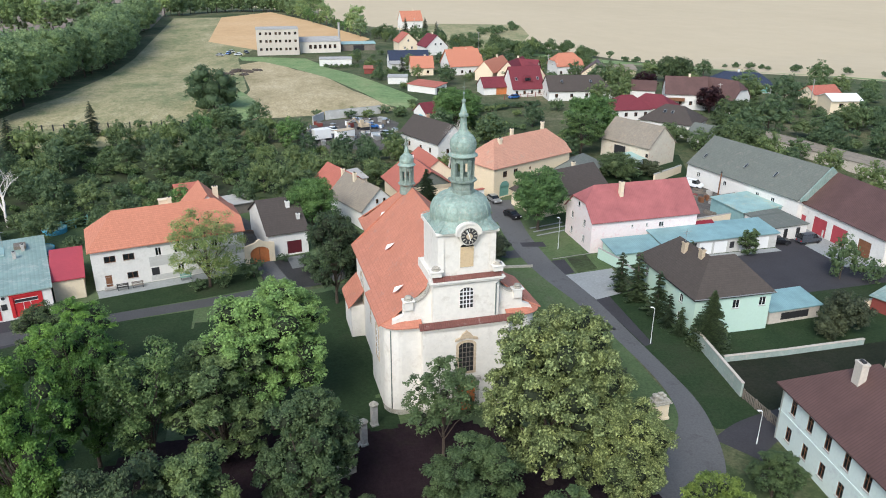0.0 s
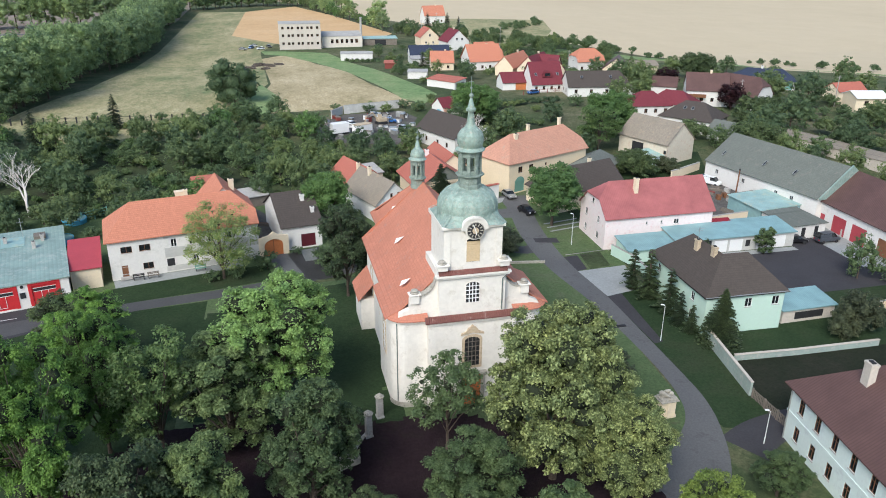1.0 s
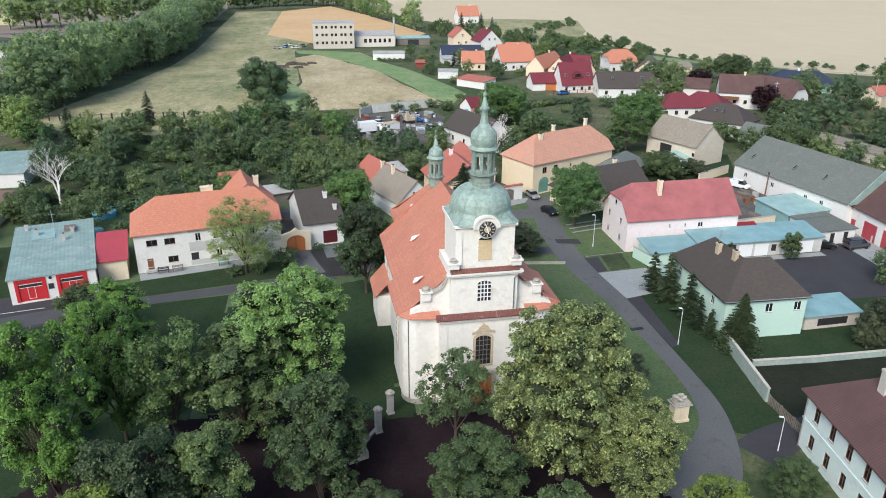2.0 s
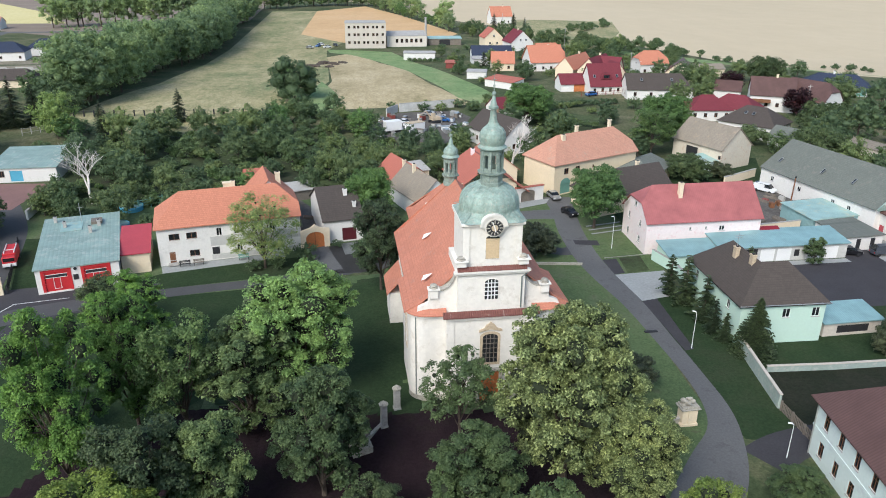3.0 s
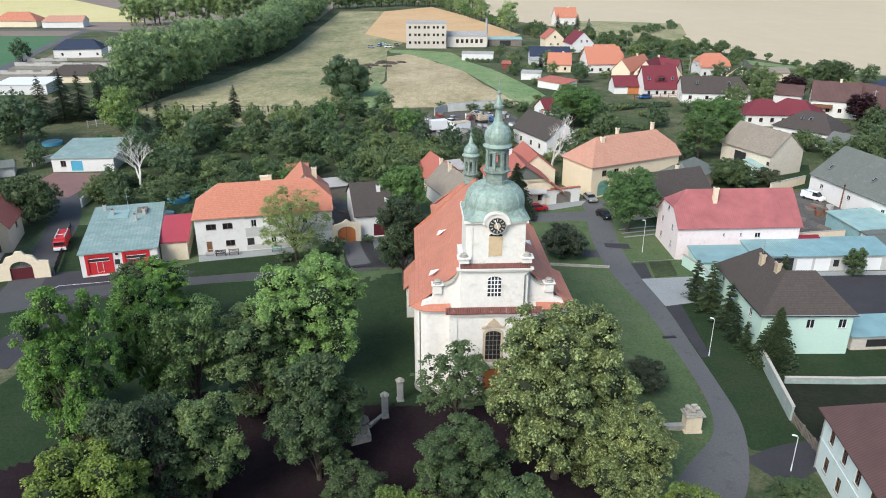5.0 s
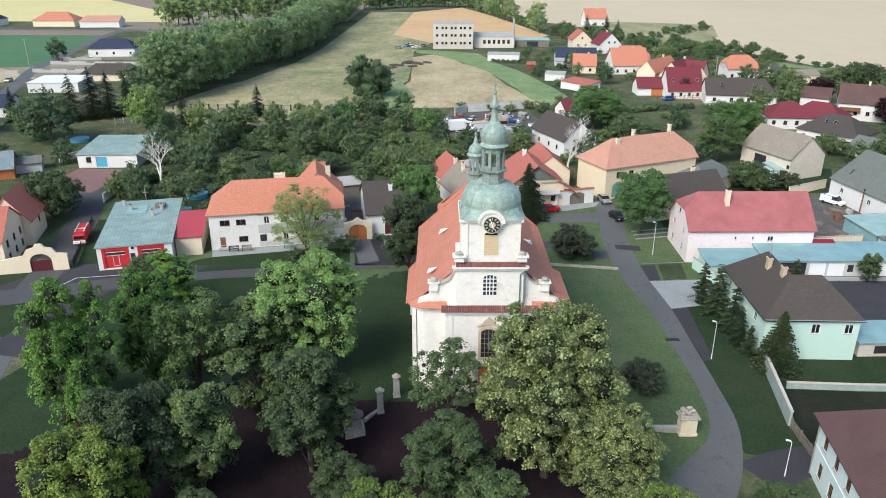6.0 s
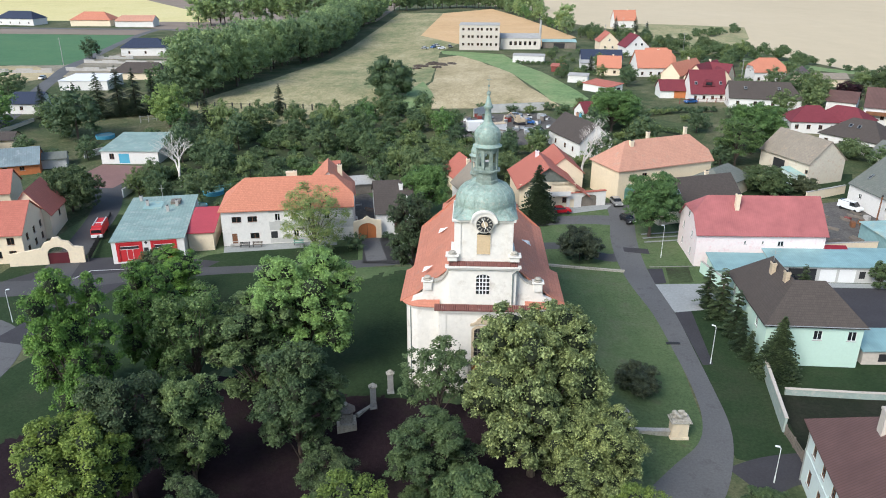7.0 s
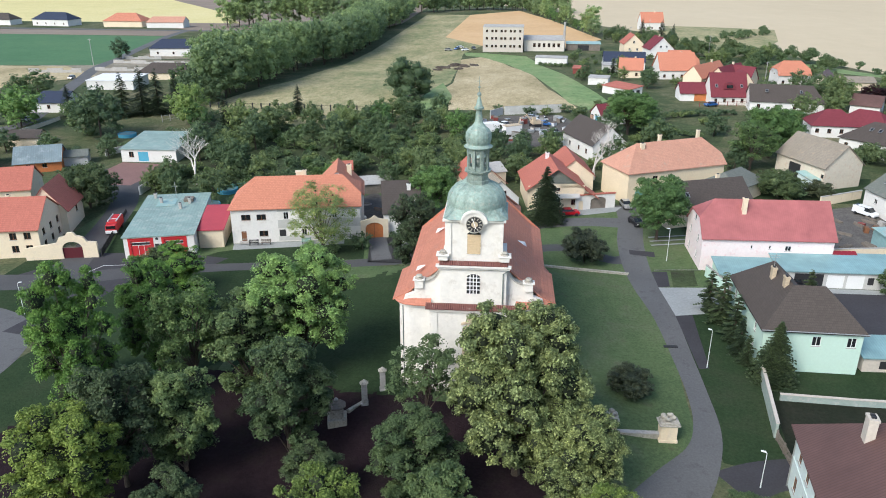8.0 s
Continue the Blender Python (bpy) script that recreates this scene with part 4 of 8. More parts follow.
def build_church():
    front = facade_plan()
    right = front[1:]
    back = [(8.9, 10.2), (8.1, 10.2), (8.1, 26), (5.4, 26), (5.4, 32), (2.8, 36.2)]
    half = right + back
    plan = half + [(-x, y) for x, y in half[::-1]]
    bm = bmesh.new()
    zt = 12.75
    lo = [bm.verts.new((x, y, 0.4)) for x, y in plan]
    hi = [bm.verts.new((x, y, zt)) for x, y in plan]
    for i in range(len(plan)):
        j = (i + 1) % len(plan)
        bm.faces.new((lo[i], lo[j], hi[j], hi[i]))
    bm.faces.new(hi)
    part("wall", bm, M_WHITE, church)
    # plinth
    bm = bmesh.new()
    line = [(-x, y) for x, y in right[::-1]] + right
    for (a, b), (c, d) in zip(line, line[1:]):
        n = Vector((d - b, -(c - a))).normalized() * 0.12
        vs = [(a + n.x, b + n.y, 0.3), (c + n.x, d + n.y, 0.3), (c + n.x, d + n.y, 2.2), (a + n.x, b + n.y, 2.2), (a, b, 2.3), (c, d, 2.3)]
        v = [bm.verts.new(p) for p in vs]
        bm.faces.new(v[:4])
        bm.faces.new((v[3], v[2], v[5], v[4]))
    bmesh.ops.remove_doubles(bm, verts=bm.verts, dist=0.3)
    part("plinth", bm, M_STONE, church, "weathered stone plinth")
    # main cornice round the front, dark moulding under the tiles
    for k, (o, z0, z1, mat, nm) in enumerate(((0.28, 12.3, 12.62, M_WHITE, "cornice"), (0.5, 12.62, 12.8, M_WHITE, "cornice"))):
        bm = bmesh.new()
        pts = []
        for i, (x, y) in enumerate(line):
            a, b = line[max(i - 1, 0)], line[min(i + 1, len(line) - 1)]
            n = Vector((b[1] - a[1], -(b[0] - a[0]))).normalized() * o
            pts.append((x + n.x, y + n.y))
        for (x, y), (p, q), (c, d), (e, f) in zip(line, pts, line[1:], pts[1:]):
            v = [bm.verts.new(w) for w in ((x, y, z0), (p, q, z0 + 0.1), (p, q, z1), (x, y, z1), (c, d, z0), (e, f, z0 + 0.1), (e, f, z1), (c, d, z1))]
            for fc in ((0, 4, 5, 1), (1, 5, 6, 2), (2, 6, 7, 3)):
                bm.faces.new([v[i] for i in fc])
        part(nm, bm, mat, church)
    # tiled skirts over the cornice and over the upper cornice
    def skirt(x0, x1, y, z, d, h, n):
        bm = slab([[(x0, y - d, z), (x1, y - d, z), (x1, y + 0.1, z + h), (x0, y + 0.1, z + h)]], 0.1)
        for i in range(n):
            x = x0 + (x1 - x0) * (i + 0.5) / n
            tube(bm, [(x, y - d - 0.05, z + 0.02), (x, y + 0.05, z + h + 0.02)], [0.08, 0.08], 6)
        return part("tile_skirt", bm, M_SKIRT, church)
    skirt(-5.45, 5.45, -0.02, 12.86, 0.5, 0.5, 44)
    skirt(-3.85, 3.85, 0.28, 18.22, 0.45, 0.36, 30)
    # roofs: front bay, nave, choir
    def gable_roof(w, y0, y1, ze, zr, hip=0.0, flare=0.0):
        x = w
        f = []
        for s in (-1, 1):
            quad = [(s * x, y0, ze), (s * x, y1, ze), (0, y1 - hip, zr), (0, y0, zr)]
            if flare:
                m = 0.16
                xm, zm = x * (1 - m), ze + (zr - ze) * (m * 0.62)
                low = [(s * x, y0, ze), (s * x, y1, ze), (s * xm, y1 - hip * m, zm), (s * xm, y0, zm)]
                up = [(s * xm, y0, zm), (s * xm, y1 - hip * m, zm), (0, y1 - hip, zr), (0, y0, zr)]
                f += [low, up] if s > 0 else [low[::-1], up[::-1]]
            else:
                f.append(quad if s > 0 else quad[::-1])
        if hip:
            f.append([(x, y1, ze), (-x, y1, ze), (0, y1 - hip, zr)])
        return part("roof", slab(f, 0.2), M_CHROOF, church)
    gable_roof(9.55, 1.9, 10.6, 12.85, 20.45, flare=1)
    gable_roof(8.7, 10.3, 26.4, 12.95, 20.7, hip=0.01, flare=1)
    gable_roof(6.0, 26.0, 36.6, 13.0, 20.5, hip=8.6, flare=1)
    # tiles over the cornice of the rounded wings
    for s in (-1, 1):
        wing = [(4.9, 0.9)] + facade_plan()[3:]
        faces = []
        for i in range(len(wing) - 1):
            q = []
            for (x, y), o, z in ((wing[i], 0.6, 12.83), (wing[i + 1], 0.6, 12.83), (wing[i + 1], -1.1, 13.85), (wing[i], -1.1, 13.85)):
                d = Vector((x - 5.2, y - 4.2)).normalized() if x > 6.7 else Vector((0, -1))
                q.append((s * (x + d.x * o), y + d.y * o, z))
            faces.append(q if s > 0 else q[::-1])
        part("tile_skirt", slab(faces, 0.1), M_CHROOF, church)
    # little pointed dormers
    for x, y in ((-3.6, 28.8), (-5.3, 16.6), (-6.7, 5.4), (5.9, 14.0)):
        w = 6.0 if y > 27 else 8.7 if y > 10 else 9.55
        z = 12.95 + (20.6 - 12.95) * (1 - abs(x) / w) + 0.1
        s = -1 if x < 0 else 1
        bm = bmesh.new()
        vs = [bm.verts.new(p) for p in ((s * 0.75, 0, -0.62), (0.0, -0.6, 0.02), (0, 0.6, 0.02), (s * 0.35, 0, 0.42), (-s * 1.2, 0, 0.72))]
        for f in ((0, 1, 3), (0, 3, 2), (1, 4, 3), (2, 3, 4), (0, 2, 4, 1)):
            bm.faces.new([vs[i] for i in f])
        bmesh.ops.recalc_face_normals(bm, faces=bm.faces)
        d = part("dormer", bm, M_FRAME, church, "small white dormer")
        d.matrix_local = pose(x, y, z) @ Matrix.Scale(0.66, 4)
    # upper front: middle block with volute wings
    part("wall", boxes((-3.75, 0.3, 12.75, 3.75, 7.2, 18.2)), M_WHITE, church)
    for s in (-1, 1):
        o = [(s * 3.7, 12.8), (s * 8.3, 12.8), (s * 8.0, 13.5), (s * 6.9, 14.0), (s * 6.8, 15.4), (s * 5.6, 15.45)]
        for i in range(7):
            a = math.pi / 2 * i / 6
            o.append((s * (5.6 - 1.75 * math.sin(a)), 15.5 + 2.3 * (1 - math.cos(a))))
        o.append((s * 3.7, 17.9))
        bm = prism(bmesh.new(), o, 1.2, 1.9)
        part("volute", bm, M_WHITE, church)
        # coping along the curve
        bm = bmesh.new()
        c = o[5:12]
        for (x, z), (p, q) in zip(c, c[1:]):
            v = [bm.verts.new(w) for w in ((x, 1.05, z + 0.02), (x, 2.05, z + 0.02), (p, 2.05, q + 0.02), (p, 1.05, q + 0.02), (x, 1.05, z + 0.2), (x, 2.05, z + 0.2), (p, 2.05, q + 0.2), (p, 1.05, q + 0.2))]
            for f in ((4, 5, 6, 7), (0, 4, 7, 3), (1, 2, 6, 5)):
                bm.faces.new([v[i] for i in f])
        bmesh.ops.remove_doubles(bm, verts=bm.verts, dist=0.001)
        bmesh.ops.recalc_face_normals(bm, faces=bm.faces)
        part("coping", bm, M_STONE, church, "stained stone coping")
        p = part("pedestal", boxes((-0.5, -0.4, 0, 0.5, 0.4, 1.0), (-0.68, -0.55, 1.003, 0.68, 0.55, 1.16), bevel=0.03), M_WHITE, church)
        p.matrix_local = pose(s * 6.3, 1.3, 14.7)
        p = part("finial", lathe(bmesh.new(), [(0.5, 0), (0.5, 0.1), (0.3, 0.16), (0.42, 0.3), (0.34, 0.42), (0.12, 0.48)], 10), M_STONE, church, "weathered stone finial")
        p.matrix_local = pose(s * 6.3, 1.3, 15.863)
        p = part("finial", lathe(bmesh.new(), [(0.52, 0), (0.5, 0.08), (0.32, 0.14), (0.4, 0.26), (0.3, 0.36), (0.1, 0.4)], 10), M_STONE, church, "weathered stone finial")
        p.matrix_local = pose(s * 3.45, 0.35, 19.473)
        p = part("pedestal", boxes((-0.55, -0.5, 0, 0.55, 0.5, 0.55), (-0.75, -0.65, 0.553, 0.75, 0.65, 0.72), bevel=0.03), M_WHITE, church)
        p.matrix_local = pose(s * 3.45, 0.35, 18.75)
        part("downpipe", tube(bmesh.new(), [(s * 3.9, 0.2, 18.0), (s * 3.9, 0.15, 17.6), (s * 3.35, 0.15, 17.2), (s * 3.35, 0.15, 13.4)] if s > 0 else [(-8.3, 1.55, 12.4), (-8.3, 1.45, 12.0), (-8.3, 1.45, 1.5)], [0.06] * (4 if s > 0 else 3), 6), M_LEAD, church)
    for x in (-4.55, 4.55):
        part("pilaster", boxes((x - 0.42, -0.09, 2.3, x + 0.42, 0.1, 12.3)), M_WHITE, church)
    part("cornice", boxes((-4.1, -0.05, 17.75, 4.1, 0.3, 17.97), (-4.25, -0.2, 17.973, 4.25, 0.3, 18.2)), M_WHITE, church)
    # tower
    part("tower_wall", boxes((-3.25, 0.45, 18.2, 3.25, 6.4, 23.6)), M_WHITE, church)
    for x in (-2.88, 2.88):
        part("pilaster", boxes((x - 0.35, 0.35, 18.7, x + 0.35, 0.447, 23.3)), M_WHITE, church)
    bm = bmesh.new()
    n = 14
    o = [(1.5 * math.cos(math.pi * i / n), 23.3 + 1.4 * math.sin(math.pi * i / n)) for i in range(n + 1)] + [(1.3 * math.cos(math.pi * i / n), 23.3 + 1.2 * math.sin(math.pi * i / n)) for i in range(n, -1, -1)]
    prism(bm, o, -0.24, 0.6)
    part("arch", bm, M_WHITE, church)
    for x in (-3.5, 1.35):
        part("cornice", boxes((x, 0.1, 23.3, x + 2.15, 0.6, 23.6), bevel=0.04), M_WHITE, church)
    part("cornice", boxes((-3.5, 0.61, 23.2, -3.25, 6.8, 23.62), (3.25, 0.61, 23.2, 3.5, 6.8, 23.62), (-3.25, 6.4, 23.2, 3.25, 6.8, 23.6)), M_WHITE, church)
    part("tympanum", prism(bmesh.new(), [(1.4 * math.cos(math.pi * i / n), 23.3 + 1.3 * math.sin(math.pi * i / n)) for i in range(n + 1)] + [(1.0 * math.cos(math.pi * i / n), 23.1 + 1.0 * math.sin(math.pi * i / n)) for i in range(n, 2 * n + 1)], -0.08, 0.5), M_WHITE, church)
    # clock
    bm = bmesh.new()
    lathe(bm, [(0.95, 0), (0.95, 0.06)], 32)
    clock = part("clock", bm, M_DARK, church, "round black clock face with pale hour marks")
    clock.matrix_local = pose(0.05, -0.1, 23.15, 90)
    for i in range(12):
        a = 2 * math.pi * i / 12
        o_ = part("hour_mark", boxes((-0.055, 0.52, 0.063, 0.055, 0.82, 0.085)), M_STONE, clock)
        o_.matrix_local = pose(0, 0, 0, 0, 0, math.degrees(a))
    part("rim", lathe(bmesh.new(), [(0.88, 0.05), (0.96, 0.05), (0.96, 0.09), (0.9, 0.09), (0.88, 0.05)], 32, cap=False), M_STONE, clock)
    part("centre", lathe(bmesh.new(), [(0.36, 0.05), (0.36, 0.075), (0.28, 0.08)], 24), M_SAND, clock)
    for L_, a in ((0.75, 20), (0.5, 195)):
        part("clock_hand", boxes((-0.045, -0.1, 0.09, 0.045, L_, 0.105)), M_FRAME, clock).matrix_local = pose(0, 0, 0, 0, 0, a)
    # louvred sound opening under the clock and windows of the front
    lv = arched_window(church, pose(0.0, 0.45, 19.4), 1.5, 2.75, 1, 1, 0.08, trim=M_WHITE)
    part("shutter", boxes((-0.73, -0.03, 0.02, 0.73, -0.014, 2.36)), M_LOUVRE, lv)
    for i in range(12):
        part("slat", boxes((-0.74, -0.07, 0.05 + i * 0.195, 0.74, -0.032, 0.215 + i * 0.195)), M_LOUVRE, lv)
    arched_window(church, pose(0.0, 0.3, 14.6), 1.5, 2.45, 4, 5, 0.06, M_FRAME, M_WHITE, 0.055)
    arched_window(church, pose(0.0, 0.0, 6.7), 1.75, 3.7, 4, 6, 0.3, M_OLDWOOD)
    bm = prism(bmesh.new(), [(-1.35, 10.72), (-0.8, 10.85), (0, 11.02), (0.8, 10.85), (1.35, 10.72), (1.3, 10.95), (0.75, 11.15), (0.45, 11.6), (0.2, 11.75), (0, 12.0), (-0.2, 11.75), (-0.45, 11.6), (-0.75, 11.15), (-1.3, 10.95)], -0.2, 0.02)
    part("window_hood", bm, M_SAND, church, "carved sandstone hood over the window")
    bm = boxes((-1.75, -0.35, 5.6, 1.75, 0.02, 5.95), (-1.55, -0.25, 1.4, -1.1, 0.02, 5.6), (1.1, -0.25, 1.4, 1.55, 0.02, 5.6), bevel=0.03)
    part("portal", bm, M_STONE, church, "stone door surround")
    d = new("door", door_mesh(2.2, 4.1, "orange"))
    d.parent = church
    d.matrix_local = pose(0, -0.18, 1.45)
    for x in (-6.7, 6.7):
        part("niche", prism(bmesh.new(), [(x - 0.5, 6.8), (x + 0.5, 6.8), (x + 0.5, 9), (x + 0.3, 9.5), (x - 0.3, 9.5), (x - 0.5, 9)], 0.96, 0.995), M_WHITE, church)
    for s in (-1, 1):
        for y in (6.3, 14.5, 21.5):
            arched_window(church, pose(s * (8.9 if y < 10 else 8.1), y, 6.5, 0, 0, -90 * -s), 1.5, 4.0, 3, 5, 0.25)
    for i in range(3):
        part("step", boxes((-2.2 - 0.4 * i, -1.0 - 0.4 * i, 0.4, 2.2 + 0.4 * i, -0.05 if i == 0 else -1.0 - 0.4 * (i - 1), 1.42 - 0.17 * i)), M_STONE, church)
    # side sacristies
    for s in (-1, 1):
        bm = boxes((min(s * 8.1, s * 9.9), 20.5, 0.4, max(s * 8.1, s * 9.9), 26.2, 6.2))
        part("wall", bm, M_WHITE, church)
        f = [[(s * 10.3, 20.1, 6.2), (s * 10.3, 26.6, 6.2), (s * 8.1, 26.6, 8.6), (s * 8.1, 20.1, 8.6)]]
        part("roof", slab(f if s > 0 else [f[0][::-1]], 0.15), M_CHROOF, church)

    # tower helm
    def sq(h):
        return max(0.0, 1.0 - h / 0.9) if h < 0.9 else 0.0
    prof = [(3.55, -0.06), (3.46, 0.06), (3.32, 0.26), (3.26, 0.5), (3.3, 0.9), (3.32, 1.3), (3.22, 1.85), (2.96, 2.4), (2.53, 2.86), (1.96, 3.18), (1.52, 3.38), (1.3, 3.6)]
    TX, TY = 0.12, 3.5
    bm = lathe(bmesh.new(), prof, 32, sq, TX, TY, 23.66)
    dome = part("dome", bm, M_COPPER, church, "green patinated copper dome")
    bm = bmesh.new()
    for i in range(16):
        a = 2 * math.pi * i / 16
        tube(bm, [(TX + r * (1 + sq(h) * (1 / max(abs(math.cos(a)), abs(math.sin(a))) - 1)) * math.cos(a) * 1.003, TY + r * (1 + sq(h) * (1 / max(abs(math.cos(a)), abs(math.sin(a))) - 1)) * math.sin(a) * 1.003, 23.66 + h) for r, h in prof[1:]], [0.035] * (len(prof) - 1), 4)
    part("seam", bm, M_COPPER, dome)

    def lantern(x, y, z, r, hd, hp, onion, top):
        """Drum, gallery cornice, eight posts with arched openings, eave, onion, collar and rod."""
        part("drum", lathe(bmesh.new(), [(r * 1.1, -0.3), (r * 1.1, 0.12), (r * 1.02, 0.2), (r * 1.02, hd - 0.3), (r * 1.3, hd - 0.14), (r * 1.32, hd), (r * 1.05, hd + 0.05)], 8, 0, x, y, z), M_LANTERN, church)
        for i in range(8):
            a = 2 * math.pi * (i + 0.5) / 8
            p = part("post", boxes((-0.12 * r, -0.15 * r, 0, 0.12 * r, 0.15 * r, hp), (-0.15 * r, -0.19 * r, 0, 0.15 * r, 0.19 * r, 0.18), (-0.15 * r, -0.19 * r, hp - 0.3, 0.15 * r, 0.19 * r, hp - 0.18), bevel=0.02), M_LANTERN, church)
            p.matrix_local = pose(x + r * 0.92 * math.cos(a), y + r * 0.92 * math.sin(a), z + hd + 0.003, 0, 0, math.degrees(a))
            a2 = 2 * math.pi * (i + 1) / 8
            w = r * 0.4
            o = [(-w, hp - 0.02), (-w, hp * 0.68)] + [(-w * 0.78 * math.cos(math.pi * k / 6), hp * 0.68 + w * 0.7 * math.sin(math.pi * k / 6)) for k in range(7)] + [(w, hp * 0.68), (w, hp - 0.02)]
            p = part("arch", prism(bmesh.new(), o, -0.08, 0.08), M_LANTERN, church)
            p.matrix_local = pose(x + r * 0.86 * math.cos(a2), y + r * 0.86 * math.sin(a2), z + hd, 0, 0, math.degrees(a2) + 90)
            p = part("parapet", boxes((-w, -0.05, 0, w, 0.05, hp * 0.2)), M_LANTERN, church)
            p.matrix_local = pose(x + r * 0.86 * math.cos(a2), y + r * 0.86 * math.sin(a2), z + hd + 0.003, 0, 0, math.degrees(a2) + 90)
        z2 = z + hd + hp
        part("cornice", lathe(bmesh.new(), [(r * 1.0, 0), (r * 1.06, 0.12), (r * 1.3, 0.2), (r * 1.34, 0.3), (r * 1.2, 0.4), (r * 1.02, 0.62)], 16, 0, x, y, z2), M_COPPER, church)
        dm = part("onion_dome", lathe(bmesh.new(), [(p_ * r, q) for p_, q in onion], 24, 0, x, y, z2 + 0.5), M_COPPER, church, "green copper onion dome")
        bm = bmesh.new()
        for i in range(8):
            a = 2 * math.pi * i / 8
            tube(bm, [(x + p_ * r * 1.01 * math.cos(a), y + p_ * r * 1.01 * math.sin(a), z2 + 0.5 + q) for p_, q in onion[:-1]], [0.028] * (len(onion) - 1), 4)
        part("seam", bm, M_COPPER, dm)
        part("finial", lathe(bmesh.new(), [(0.07, 0), (0.2, 0.1), (0.24, 0.25), (0.2, 0.4), (0.05, 0.5), (0.035, 0.9), (0.12, 0.95), (0.12, 1.1), (0.03, 1.15), (0.02, top)], 10, 0, x, y, z2 + 0.5 + onion[-1][1] - 0.05), M_LANTERN, church)
        zc = z2 + 0.5 + onion[-1][1] + top * 0.72
        part("cross", boxes((x - 0.25, y - 0.02, zc, x + 0.25, y + 0.02, zc + 0.04)), M_LANTERN, church)
    lantern(TX + 0.08, TY - 0.35, 27.25, 1.2, 1.25, 2.35, [(1.02, 0), (1.14, 0.45), (1.18, 0.9), (1.12, 1.35), (0.9, 1.75), (0.58, 2.05), (0.38, 2.4), (0.3, 2.9), (0.25, 3.5), (0.24, 3.75), (0.4, 3.82), (0.42, 4.05), (0.3, 4.15), (0.26, 4.4), (0.1, 5.2)], 2.2)
    lantern(-0.6, 26.6, 20.0, 0.94, 1.2, 2.3, [(0.95, 0), (1.04, 0.25), (1.04, 0.55), (0.9, 0.9), (0.58, 1.2), (0.34, 1.45), (0.26, 2.0), (0.1, 2.5)], 1.3)


build_church()

# ---- houses near the church ----


def build_mint():
    h = thing("house", pose(56.3, 82.3, 0), "mint green two-storey house with dark brown hipped roof", "house")
    FOOT.append((pose(56.3, 82.3, 0).inverted(), 12.2, 16.4))
    block(h, 4.1, 12.3, 8.2, 8.2, 6.295, 6.3, M_MINT, M_BROWN, wins=[("W", u, v, 0.9, 1.3) for u in (2.6, 6.4) for v in (1.0, 3.9)], flat=True, over=-0.3)
    r = part("roof", slab([[(p[0], p[1], p[2] + 0.14) for p in f] for f in roof_faces(16.4, 8.2, 6.3, 10.4, 4.1, 4.1)], 0.14), M_BROWN, h)
    r.matrix_local = pose(4.1, 8.2, 0, 0, 0, 90)
    block(h, 6.1, 4.1, 12.2, 8.2, 6.295, 10.39, M_MINT, M_BROWN, hipl=4.1, hipr=4.1, wins=[("S", 6.6, 3.9, 1.1, 1.35, "white"), ("S", 10.9, 3.9, 1.1, 1.35, "white"), ("W", 4.6, 3.9, 0.9, 1.3), ("W", 4.6, 1.0, 0.9, 1.3)])
    chimney(h, 3.5, 5.3, 9.6, 1.6, 0.55, 0.9, M_SAND)
    chimney(h, 3.0, 9.0, 9.2, 1.7, 0.55, 0.9, M_SAND)
    part("gutter", tube(bmesh.new(), [(-0.5, -0.5, 6.05), (12.7, -0.5, 6.05)], [0.07, 0.07], 6), M_METAL, h)
    part("aerial", boxes((2.9, 8.9, 10.8, 2.95, 8.95, 13.0), (2.2, 8.9, 12.6, 3.7, 8.94, 12.64), (2.4, 8.9, 12.3, 3.5, 8.94, 12.34)), M_METAL, h)


build_mint()

PINKW = [("S", 8.2, 4.0, 0.35, 0.6, "white"), ("S", 11.2, 4.0, 0.35, 0.6, "white"), ("S", 14.2, 3.7, 1.0, 0.9, "white"),
         ("W", 2.6, 4.0, 0.9, 1.3), ("W", 7.6, 4.0, 0.9, 1.3), ("W", 2.6, 1.0, 0.9, 1.3), ("W", 7.6, 1.0, 0.9, 1.3), ("W", 5.3, 7.2, 0.8, 0.9)]
house("house", "pale pink house with a half-hipped red sheet roof", (55.2, 114.5), 2.5, 21.6, 10.6, 5.99, 10.88, M_PINK, M_REDROOF, hipl=2.6, fl=0.5, wins=PINKW, chims=[(-3.6, -1.8, 9.2, 2.6, 0.7, 0.8)])

ORW = [("S", 2.7, 4.2, 1.7, 1.1, "dark"), ("S", 5.5, 4.2, 1.7, 1.1, "dark"), ("S", 5.7, 1.0, 1.6, 1.1, "dark"), ("S", 2.1, 0.6, 0.9, 1.2, "dark"),
       ("S", 10.0, 4.2, 0.9, 1.4), ("S", 12.9, 4.2, 0.9, 1.4), ("S", 15.9, 4.2, 0.9, 1.4), ("S", 18.9, 4.2, 0.9, 1.4), ("S", 13.2, 1.0, 0.9, 1.3), ("S", 16.5, 1.0, 0.9, 1.3)]
orange = house("house", "two-storey house, half white half grey render, orange tile roof", (-28.5, 117), 12.2, 23.7, 11, 6.68, 10.86, M_PLASTER, M_ORANGE, hipl=4.2, hipr=3.2, fr=0.35,
               wins=ORW, doors=[("S", 2.1, 0.0, 0.95, 2.1, "brown"), ("S", 9.2, 0.0, 1.2, 2.2, "dark")], chims=[(1.5, 1.5, 10.0, 1.6)])
